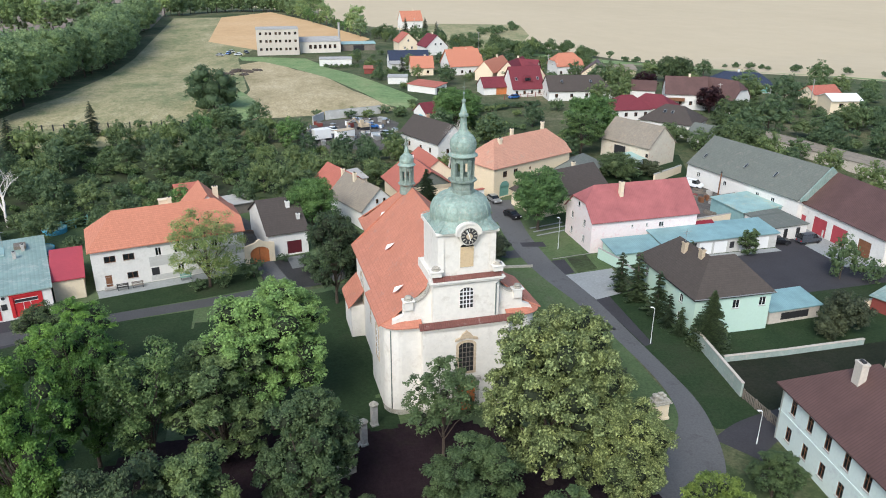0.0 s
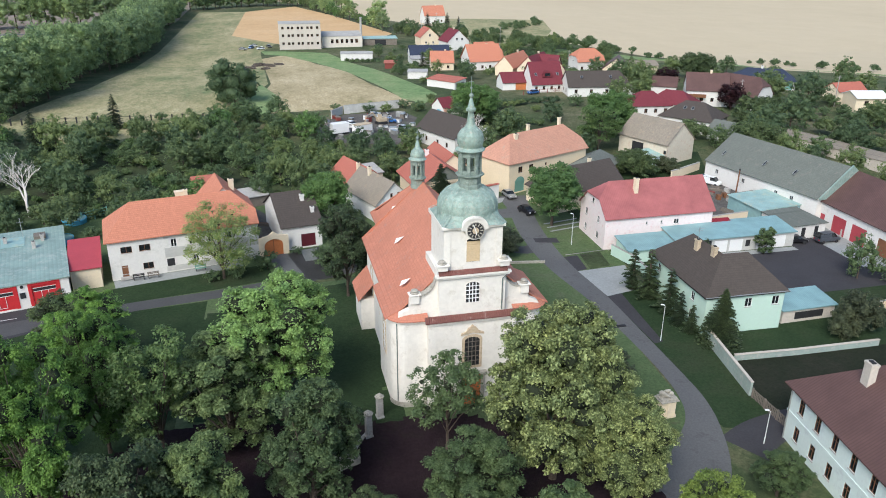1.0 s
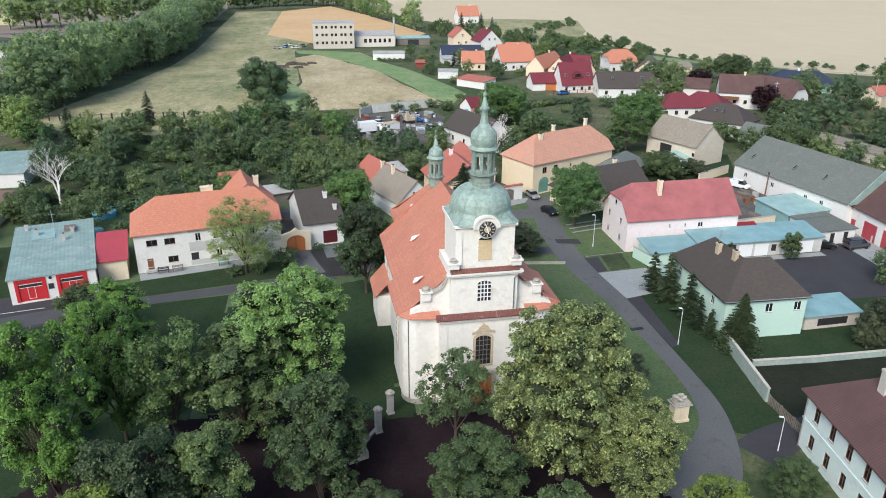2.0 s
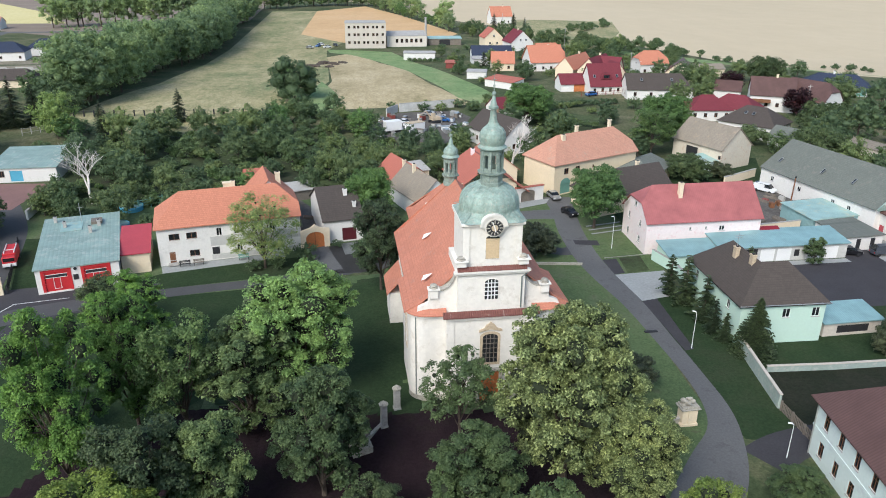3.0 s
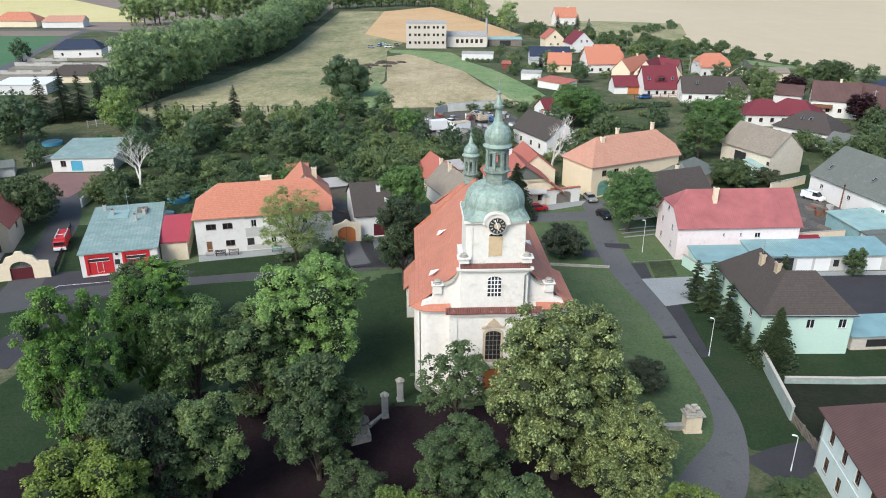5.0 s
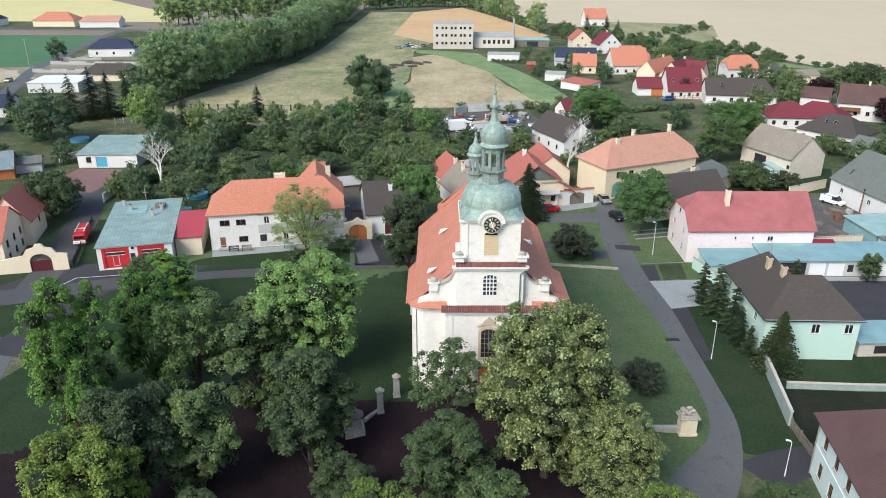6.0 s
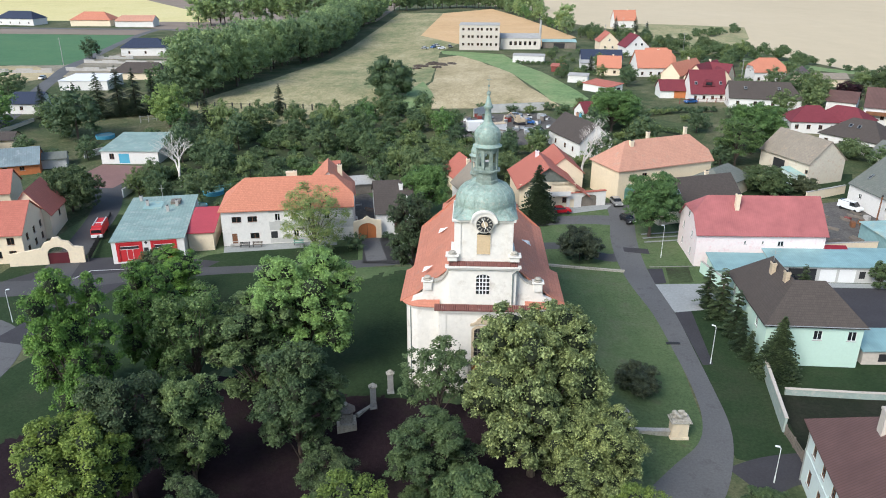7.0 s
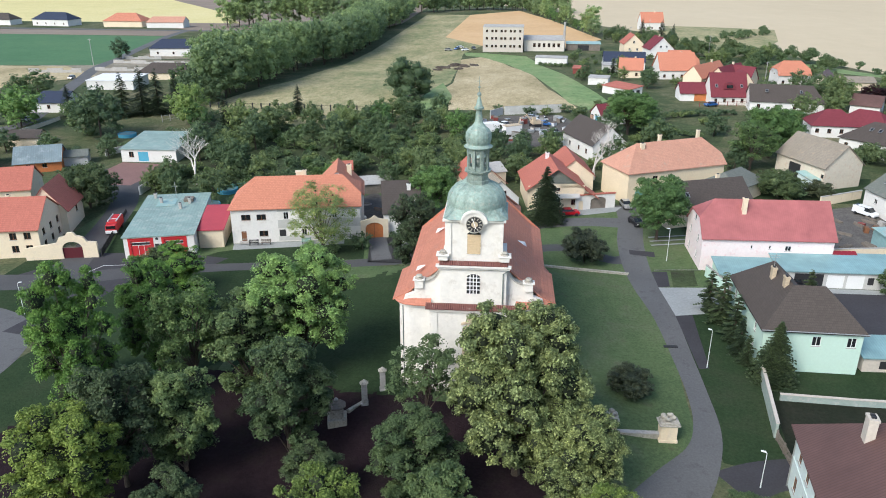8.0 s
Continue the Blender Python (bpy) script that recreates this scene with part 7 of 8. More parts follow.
block(bal, 11.5, -1.5, 15, 9, 4.4, 9.4, M_PLASTER, M_BROWNRED, turn=-42, hipr=2.2, fr=0.5)
part("balcony", boxes((-6.0, -6.8, 2.7, -0.5, -5.52, 2.9), (-6.0, -6.8, 2.903, -0.5, -6.7, 3.8)), M_WOOD, bal)
house("house", "low grey house with dark blue hipped roof", (160, 243), -30, 21, 11, 3.0, 6.2, M_GREYP, M_NAVY, hipl=4.5, hipr=4.5, wins=row_windows(21, 3, 3), chims=[(-1, 0, 5.6, 1.6, 0.6, 0.6, M_FRAME)], doors=[("S", 18.5, 0, 3.0, 2.4, "green")])
house("house", "small cream house with a pale low gabled roof", (176, 200), -10, 10, 8, 4.6, 6.0, M_CREAM, M_FRAME, over=0.8, wins=[("S", 3.5, 2.2, 1.4, 1.3, "dark"), ("S", 7.2, 2.2, 0.9, 1.3, "dark")])
house("house", "small house with red tile roof among gardens", (181, 214), 4, 11, 7, 3.4, 5.6, M_CREAM, M_REDT)
house("shed", "long low shed with weathered brown roof", (130.5, 177.8), -76, 57.4, 5.7, 2.68, 3.16, M_BEIGE, M_OLDT, "shed", flat=True, over=0.2)
house("house", "small house with brown roof", (123.6, 234.6), -30, 8.3, 7.4, 3.14, 5.73, M_PLASTER, M_BROWNRED)
house("shed", "small shed with grey roof", (113.2, 179.5), -60, 13.4, 6.7, 2.87, 4.97, M_GREYP, M_GREYT, "shed")
# left edge of the village
house("house", "white house with dark blue roof", (-131.7, 210.8), 5, 12.2, 9.4, 3.19, 5.81, M_PLASTER, M_NAVY, hipl=3, wins=row_windows(13, 3, 3))
house("hall", "low white flat-roofed hall", (-133.5, 247), 5, 17, 14, 3.4, 3.7, M_PLASTER, M_FRAME, "building", flat=True, over=0.2)
house("house", "low house with brown roof", (-128, 274), 3, 20, 10, 3.0, 6.0, M_CREAM, M_BROWN, hipl=4, hipr=3)
house("house", "white bungalow with dark blue hipped roof", (-169, 364), 8, 22, 12, 4.2, 8.0, M_PLASTER, M_NAVY, hipl=5, hipr=5, wins=row_windows(24, 4, 3))
house("house", "white bungalow with dark blue roof", (-152, 383), 8, 20, 11, 4.2, 7.4, M_PLASTER, M_NAVY, hipl=5, hipr=5, chims=[(4, 0, 6.8, 2, 0.8, 0.8, M_FRAME)])
house("house", "white bungalow with dark roof", (-333, 513), -8, 30, 14, 4.6, 9, M_PLASTER, M_NAVY, hipl=6, hipr=6, wins=row_windows(30, 4, 4))
house("house", "house with wide orange hipped roof", (-276, 508), 2, 28, 16, 4.2, 9, M_CREAM, M_ORANGE, hipl=7, hipr=7)
house("house", "low house with pale orange roof", (-242, 504), 5, 26, 12, 4, 7.2, M_PLASTER, M_SALMON, hipl=3)
house("house", "house with dark roof at the village edge", (-372, 514), -4, 22, 12, 4, 8, M_PLASTER, M_BROWN, hipl=5, hipr=5)
house("house", "house with red tile roof among trees", (-114.7, 148), 24, 12.7, 8.8, 3.70, 7.21, M_CREAM, M_REDT, wins=row_windows(13, 3, 3))
house("shed", "low shed with dark brown roof among gardens", (-112.5, 173), 12, 8, 6, 2.4, 3.8, M_CREAM, M_BROWN, "shed")
for x, y, L, yaw, h in ((-172, 333.4, 26, -3, 1.6), (-145, 330.5, 24, -3, 1.6), (-184.1, 288.1, 22, 8, 1.8), (-161.1, 299.2, 22, 2, 1.6), (-176, 352, 18, 6, 1.6), (-162, 392, 16, 12, 2.0)):
    w = thing("site_wall", pose(x, y, 0, 0, 0, yaw), "pale unfinished block wall", "wall")
    part("wall", prism(bmesh.new(), [(0, 0), (L, 0), (L, h), (L * 0.8, h), (L * 0.8, h * 0.6), (L * 0.65, h * 0.6), (L * 0.65, h), (L * 0.35, h), (L * 0.35, h * 0.65), (L * 0.2, h * 0.65), (L * 0.2, h), (0, h)], 0, 0.4), M_CONC, w)

# ---- greenery further off ----


def free(x, y, r):
    """Whether a plant of radius r stands clear of houses, roads and yards."""
    for m, L, W in FOOT:
        p = m @ Vector((x, y, 0))
        if -r < p.x < L + r and -r - 1 < p.y < W + r:
            return False
    for a, b, w in STRIPS:
        if (x - a) ** 2 + (y - b) ** 2 < (w + r) ** 2:
            return False
    return True


YARDS = [(-54.7, 140, -42.4, 153.3), (9, 188.1, 39.7, 223.2), (69, 88, 103.2, 123), (77.8, 116.6, 99.4, 150.6), (-78.4, 137.4, -57.5, 165.6), (50.9, 146.2, 65.8, 165.6), (26.7, 135.6, 46.1, 145.3), (44, 112, 57.1, 137.4), (25, 115.7, 43.4, 133.8), (-13.8, 123, 0.2, 148), (-23, 148, -13, 160), (36, 196, 58, 222), (60, 178, 76, 220), (70, 224, 98, 246), (96, 222, 116, 236), (126, 196, 152, 222), (44, 246, 62, 268)]


def scatter(seed, region, gap, models, tries, smin=0.7, smax=1.15):
    rng = random.Random(seed)
    got = []
    for _ in range(tries):
        x, y = rng.uniform(region[0], region[2]), rng.uniform(region[1], region[3])
        if any(a < x < c and b < y < d for a, b, c, d in YARDS):
            continue
        if any((x - a) ** 2 + (y - b) ** 2 < gap * gap for a, b in got) or not free(x, y, 2.2):
            continue
        got.append((x, y))
        s = rng.uniform(smin, smax)
        place(rng.choice(models), x, y, s, rng.uniform(0, 360), s * rng.uniform(0.75, 1.1))
    return got


# overgrown gardens between the houses and the meadow
scatter(1, (-60.2, 146.2, -16.5, 198.3), 6.6, [T_FAR, T_FARD, T_FAR, T_DBUSH, T_BUSH, T_FARD], 900, 0.6, 1.05)
rng = random.Random(5)
for k, m in enumerate((L_FARG, L_FARDK, L_BIRCH)):
    spots = []
    while len(spots) < 60:
        x, y = rng.uniform(-60, 34), rng.uniform(142.5, 218.3)
        if free(x, y, 1.5) and not any(a < x < c and b < y < d for a, b, c, d in YARDS):
            r = rng.uniform(0.9, 2.0)
            spots.append((x, y, r, r * rng.uniform(1.1, 1.7)))
    thicket("undergrowth", "dense mixed green undergrowth of the wild gardens", spots, 170, 0.42, m, 300 + k)
scatter(2, (-17.3, 146.2, 13.7, 219.9), 6.2, [T_FAR, T_FARD, T_FARD, T_BUSH, T_DBUSH, T_FARL], 900, 0.5, 0.85)
scatter(3, (-64.7, 135.6, -29, 148), 5.5, [T_FARD, T_DBUSH, T_FAR], 200, 0.5, 0.8)
scatter(4, (-56.3, 194.9, 0.6, 223.2), 7.5, [T_DBUSH, T_BUSH, T_BUSH, T_FARD], 300, 0.6, 0.95)
scatter(5, (40.9, 162.1, 78.1, 241.1), 6.8, [T_FAR, T_FARD, T_BUSH, T_BUSH, T_DBUSH], 420, 0.55, 0.95)
scatter(6, (80.7, 177.8, 201.9, 280.8), 11.0, [T_FAR, T_FARD, T_DBUSH, T_BUSH, T_DBUSH], 520, 0.5, 0.95)
scatter(7, (110.9, 126.6, 200.9, 181.3), 12.0, [T_FAR, T_FARD, T_DBUSH], 260, 0.7, 1.0)
scatter(8, (-180, 128.4, -98, 172), 10.5, [T_FARD, T_FAR, T_FARD, T_DBUSH, T_DBUSH], 300, 0.6, 0.95)
scatter(13, (-96, 166, -62, 186), 8.0, [T_FARD, T_DBUSH, T_DBUSH, T_BUSH], 60, 0.5, 0.8)
scatter(14, (-190, 172, -119, 236), 15.0, [T_FARD, T_FAR, T_DBUSH], 120, 0.6, 0.95)
scatter(15, (-72, 198, -58, 216), 4.5, [T_BUSH, T_DBUSH], 40, 0.5, 0.9)
scatter(9, (43.3, 268.9, 140, 400), 9.0, [T_FAR, T_FARD, T_BUSH, T_DBUSH, T_DBUSH, T_BUSH], 420, 0.5, 0.9)
for k, (x0, y0, x1, y1) in enumerate(((58.4, 219.9, 75, 225.7), (72.2, 226.1, 87.8, 229.3), (55, 210, 72.2, 200), (96.5, 241.1, 109.4, 244.8), (57.9, 308.8, 73.6, 313.1), (75.7, 315.9, 91.6, 310.3), (44.3, 303.2, 56, 308.8), (30, 352, 43.9, 348.5), (111.1, 280.8, 126.4, 284.4), (117.9, 223.2, 128.3, 208.3), (92.5, 308.8, 109, 320.3), (62, 350, 56.6, 320.3), (130.3, 231.3, 141.8, 226.5))):
    n = max(3, round(math.hypot(x1 - x0, y1 - y0) / 2.0))
    thicket("hedge", "dark green clipped garden hedge between houses", [(x0 + (x1 - x0) * i / (n - 1), y0 + (y1 - y0) * i / (n - 1), 1.3, 2.0) for i in range(n)], 110, 0.42, L_FARDK if k % 3 else L_FARG, 200 + k)
scatter(12, (4.1, 151.5, 32.8, 189), 5.6, [T_FAR, T_FARD, T_BUSH, T_DBUSH], 300, 0.5, 0.8)
rng = random.Random(19)
spots = []
for i in range(22):
    t = i / 21
    r = rng.uniform(1.6, 3.4)
    spots.append((126 + 56 * t + rng.uniform(-4, 4), 455 + 68 * t + rng.uniform(-8, 8), r, r * rng.uniform(1.3, 1.9)))
thicket("scrub", "olive scrub on rough grass behind the houses", spots, 150, 0.6, L_FARDK, 390)
rng = random.Random(9)
for k, m in enumerate((L_FARG, L_FARDK, L_FARDK)):
    spots = []
    while len(spots) < 26:
        x, y = rng.uniform(105.6, 210.8), rng.uniform(138.9, 241.1)
        if free(x, y, 2.5):
            r = rng.uniform(1.4, 3.6)
            spots.append((x, y, r, r * rng.uniform(1.3, 2.2)))
    thicket("garden_thicket", "mixed green garden trees and bushes", spots, 330, 0.5, m, 360 + k)
scatter(10, (13.7, 219.9, 43.3, 228.1), 4.5, [T_BUSH, T_DBUSH], 80, 0.6, 0.9)
for x, y, m, s, sz in ((85.6, 183.5, T_ROUND, 1.25, 1.15), (53.0, 203.0, T_ROUND, 1.3, 1.05), (57, 207, T_FARD, 1.1, 0.9), (58.5, 186.4, T_FARD, 1.0, 0.85), (77.9, 171.5, T_THIN, 1.35, 1.0), (79.2, 153.5, T_WALNUT, 0.9, 0.72), (70.1, 153.7, T_SHRUB, 0.9, 0.7), (87.6, 153.3, T_SHRUB, 0.9, 0.6), (80.9, 150.6, T_DBUSH, 1.0, 0.8), (-65.4, 132, T_WALNUT, 1.05, 1.15), (-73.4, 199.5, T_FARY, 1.15, 1.12), (-69.5, 196, T_FARL, 0.8, 0.7),
                      (-92, 183.5, T_FARD, 1.6, 1.35), (-98.5, 187, T_FARD, 1.3, 1.1), (-86, 232, T_FARD, 1.3, 1.1), (-79, 228, T_FARD, 1.1, 0.9), (-94, 240, T_FARD, 1.2, 1.0), (-120, 190, T_FARL, 1.5, 1.2), (-126, 196, T_FARD, 1.2, 1.0), (-141.5, 231, T_FARD, 1.4, 0.9),
                      (115.3, 161.2, T_WALNUT, 1.2, 1.1), (122.6, 167.4, T_FARD, 1.3, 1.1), (155.6, 260.6, T_WALNUT, 1.2, 1.2), (132.7, 186.4, T_WALNUT, 1.2, 1.15), (139.8, 181.3, T_FARD, 1.3, 1.1), (156, 214, T_FAR, 1.2, 1.0), (157.3, 219.9, T_FARD, 1.2, 1.0), (164.9, 208.3, T_FARD, 1.3, 1.1), (122.3, 241.1, T_FAR, 1.1, 1.0), (116.8, 246.7, T_FARD, 1.0, 1.0), (138.8, 209.5, T_PURPLE, 1.1, 1.1), (132.4, 241.1, T_PURPLE, 1.2, 1.0), (79, 79, T_SHRUB, 0.9, 1.0), (75.5, 78, T_SHRUB, 0.6, 0.6), (92, 95, T_FARD, 0.6, 0.75), (96, 93, T_DBUSH, 1.0, 1.0), (70.5, 106.4, T_THUJA, 1.1, 0.7), (83, 107.6, T_MAPLE, 0.42, 0.38),
                      (-15, 243, T_LONE, 0.98, 0.92), (-18.6, 254, T_FARL, 1.1, 1.0), (-178, 352, T_FARD, 1.1, 1.0)):
    place(m, x, y, s, x * 37 % 360, sz)
for x, y, s in ((-59.3, 191.8, 1.15), (-45.7, 216, 0.95), (-99, 209, 1.35), (-94, 211.5, 1.5), (-89.5, 213, 1.4), (-104.5, 206, 1.1), (-85, 216, 1.2), (-115.5, 207, 1.0), (112, 478, 0.9), (96, 500, 1.0), (60.8, 326.1, 0.7), (106, 484, 1.1)):
    place(T_FIR, x, y, s, x * 13 % 360)

# shelter belt along the meadow and woods behind it
rng = random.Random(77)
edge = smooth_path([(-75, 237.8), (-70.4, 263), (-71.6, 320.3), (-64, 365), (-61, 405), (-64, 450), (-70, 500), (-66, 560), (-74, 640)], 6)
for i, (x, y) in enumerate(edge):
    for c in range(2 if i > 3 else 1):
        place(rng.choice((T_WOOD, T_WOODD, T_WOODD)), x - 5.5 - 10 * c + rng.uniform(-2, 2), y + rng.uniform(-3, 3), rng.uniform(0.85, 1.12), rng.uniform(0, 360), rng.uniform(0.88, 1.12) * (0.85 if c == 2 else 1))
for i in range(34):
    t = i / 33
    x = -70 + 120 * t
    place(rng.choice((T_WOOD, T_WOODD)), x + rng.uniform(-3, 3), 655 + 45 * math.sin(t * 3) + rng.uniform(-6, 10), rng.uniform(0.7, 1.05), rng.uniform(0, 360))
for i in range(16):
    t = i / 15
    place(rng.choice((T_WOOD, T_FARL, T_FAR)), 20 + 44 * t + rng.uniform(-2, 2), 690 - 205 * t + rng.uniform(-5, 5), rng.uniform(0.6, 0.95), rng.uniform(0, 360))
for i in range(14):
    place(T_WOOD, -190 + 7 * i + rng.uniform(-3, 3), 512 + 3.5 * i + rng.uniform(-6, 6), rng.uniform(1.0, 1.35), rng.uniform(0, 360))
for k, m in enumerate((L_FARG, L_FARDK)):
    spots = []
    for i in range(24):
        t = i / 23
        r = rng.uniform(1.8, 4.4)
        spots.append((100 + 64 * t + rng.uniform(-9, 9), 404 - 62 * t + rng.uniform(-6, 30), r, r * rng.uniform(1.7, 2.4)))
    thicket("copse", "uneven copse of green trees at the field edge", spots, 420, 0.62, m, 340 + k)
for i in range(16):
    t = i / 15
    x, y = 70 + 34 * t, 470 - 60 * t
    place(rng.choice((T_FAR, T_FARD)), x + rng.uniform(-7, 7), y + rng.uniform(-12, 12), rng.uniform(0.5, 1.0), rng.uniform(0, 360))
spots = []
for i in range(34):
    t = i / 33
    x, y = (172 + 64 * t * 2, 338 - 70 * t * 2) if t < 0.5 else (236 + 120 * (2 * t - 1), 268 - 104 * (2 * t - 1))
    r = rng.uniform(1.2, 2.6)
    spots.append((x + rng.uniform(-3, 3), y + rng.uniform(-4, 4), r, r * 1.3))
thicket("scrub", "low dark bushes along the field edge", spots, 130, 0.6, L_FARDK, 330)

# ---- street furniture, walls, vehicles ----


def street_lamp(x, y, h, yaw, label):
    t = thing("street_lamp", pose(x, y, rise(x, y), 0, 0, yaw), label, "street lamp", "street lamps")
    part("pole", tube(bmesh.new(), [(0, 0, -0.2), (0, 0, 0.9), (0, 0, 0.92), (0, 0, h)], [0.065, 0.065, 0.042, 0.03], 8), M_LAMPWHITE, t)
    part("arm", tube(bmesh.new(), [(0, 0, h - 0.05), (0.08, 0, h + 0.06), (0.2, 0, h + 0.1)], [0.04, 0.036, 0.03], 6), M_LAMPWHITE, t)
    head = bmesh.new()
    box(head, 0.1, -0.12, h + 0.07, 0.6, 0.12, h + 0.2, bevel=0.05)
    part("lamp_head", head, M_LAMPWHITE, t)
    return t


street_lamp(49.8, 81.9, 5.5, 150, "white steel street lamp beside the lane")
street_lamp(50.3, 117.6, 5.8, 170, "white steel street lamp on a grass plot")
street_lamp(50.2, 58.4, 4.3, 160, "white steel street lamp before the manor")
street_lamp(-49.3, 86.1, 5.1, 30, "white steel street lamp at the park road")


def bench(x, y, yaw, mat, label):
    t = thing("bench", pose(x, y, rise(x, y), 0, 0, yaw), label, "bench", "benches before the house")
    for k in range(3):
        part("seat_board", boxes((-0.9, -0.32 + 0.17 * k, 0.42, 0.9, -0.18 + 0.17 * k, 0.47)), mat, t)
    for k in range(2):
        part("back_board", boxes((-0.9, 0.2, 0.58 + 0.2 * k, 0.9, 0.24, 0.73 + 0.2 * k)), mat, t)
    for u in (-0.75, 0.75):
        part("leg", boxes((u - 0.05, -0.32, 0, u + 0.05, 0.19, 0.418), (u - 0.05, 0.24, 0, u + 0.05, 0.29, 0.95)), M_DARK, t)


bench(-14.9, 118.3, 12, M_GREENP, "pale green wooden bench before the house")
bench(-24.4, 116.6, 12, M_DARK, "dark wooden bench before the house")
bench(-22.2, 117.0, 12, M_OLDWOOD, "grey wooden bench before the house")


def gate_pier(x, y, yaw, label, w=2.1, d=1.5, h=2.2):
    """Broad churchyard gate pier with a moulded cap and a carved group on top."""
    t = thing("gate_pier", pose(x, y, rise(x, y), 0, 0, yaw), label, "gate pier")
    part("shaft", boxes((-w / 2, -d / 2, -0.3, w / 2, d / 2, 0.35), (-w / 2 + 0.12, -d / 2 + 0.12, 0.353, w / 2 - 0.12, d / 2 - 0.12, h), bevel=0.04), M_CREAM, t)
    part("pilaster", boxes((-0.22, -d / 2 + 0.02, 0.36, 0.22, -d / 2 + 0.118, h - 0.02)), M_CREAM, t)
    part("cap", boxes((-w / 2 - 0.12, -d / 2 - 0.12, h + 0.003, w / 2 + 0.12, d / 2 + 0.12, h + 0.16), (-w / 2 + 0.05, -d / 2 + 0.05, h + 0.163, w / 2 - 0.05, d / 2 - 0.05, h + 0.4), bevel=0.03), M_STONE, t)
    bm = bmesh.new()
    rng = random.Random(4)
    for i in range(9):
        r = rng.uniform(0.18, 0.34)
        bmesh.ops.create_icosphere(bm, subdivisions=2, radius=r, matrix=pose(rng.uniform(-0.75, 0.75), rng.uniform(-0.35, 0.35), h + 0.45 + rng.uniform(0, 0.5), rng.uniform(0, 90), rng.uniform(0, 90)) @ Matrix.Diagonal((1, 0.8, 1.5, 1)))
    for v in bm.verts:
        v.co += Vector(noise.noise_vector(v.co * 4)) * 0.09
    part("carving", bm, M_STONE, t, "weathered stone carving")
    return t


gate_pier(42.0, 65.6, 4, "cream churchyard gate pier with weathered carving")
gate_pier(35.6, 65.4, 4, "plain cream pier half hidden by a chestnut", 1.6, 1.2, 1.7)
w = thing("churchyard_wall", pose(36.3, 65.2, 0, 0, 0, 2), "low pale churchyard wall beside the gate pier", "wall")
part("wall", boxes((0, 0, -0.2, 4.8, 0.45, 0.75)), M_STONE, w)
part("coping", boxes((-0.05, -0.08, 0.753, 4.85, 0.53, 0.88), bevel=0.03), M_CONC, w)


def stone_pillar(x, y, h, label):
    t = thing("stone_pillar", pose(x, y, rise(x, y), 0, 0, 12), label, "pillar", "churchyard pillars")
    part("shaft", boxes((-0.42, -0.42, -0.3, 0.42, 0.42, 0.3), (-0.34, -0.34, 0.303, 0.34, 0.34, h), bevel=0.03), M_CONC, t)
    c = bmesh.new()
    lathe(c, [(0.5, 0), (0.52, 0.12), (0.3, 0.3), (0.08, 0.5)], 8, 0.8, 0, 0, h + 0.003)
    part("cap", c, M_STONE, t)


stone_pillar(7.3, 66.6, 2.9, "grey stone pillar with pointed cap at the steps")
stone_pillar(8.9, 69.6, 2.7, "grey stone pillar with pointed cap near the church")
t = thing("stone_monument", pose(4.7, 63.6, rise(4.7, 63.6), 0, 0, 14), "dark weathered stone monument with a ball on its roof", "monument")
part("base", boxes((-1.1, -1.0, -0.2, 1.1, 1.0, 0.9), bevel=0.05), M_STONE, t)
part("shaft", boxes((-0.75, -0.65, 0.903, 0.75, 0.65, 2.3), bevel=0.04), M_STONE, t)
part("cap", lathe(bmesh.new(), [(1.05, 0), (1.05, 0.12), (0.5, 0.5), (0.18, 0.6)], 8, 0.9, 0, 0, 2.303), M_OLDWOOD, t)
bm = bmesh.new()
bmesh.ops.create_icosphere(bm, subdivisions=2, radius=0.24, matrix=Matrix.Translation((0, 0, 3.1)))
part("ball", bm, M_STONE, t)
t = thing("churchyard_steps", pose(6.6, 64.8, 0, 0, 0, 55), "low stone wall and steps up to the church", "steps")
for i in range(6):
    part("step", boxes((-0.2 + i * 0.75, -0.7, 0.0, 0.55 + i * 0.75, 0.7, 0.3 + 0.19 * i)), M_STONE, t)
part("cheek_wall", boxes((-0.4, 0.72, -0.1, 4.6, 1.1, 1.5)), M_STONE, t)


def wall_run(pts, h, th, mat, cap, label, name="garden_wall"):
    (x0, y0), (x1, y1) = pts
    L = math.hypot(x1 - x0, y1 - y0)
    t = thing(name, pose(x0, y0, 0, 0, 0, math.degrees(math.atan2(y1 - y0, x1 - x0))), label, "wall")
    n = max(1, round(L / 3.2))
    for i in range(n):
        part("panel", boxes((L * i / n + 0.01, -th / 2, -0.2, L * (i + 1) / n - 0.01, th / 2, h), bevel=0.02), mat, t)
    part("coping", boxes((-0.03, -th / 2 - 0.05, h + 0.003, L + 0.03, th / 2 + 0.05, h + 0.09)), cap, t)
    return t


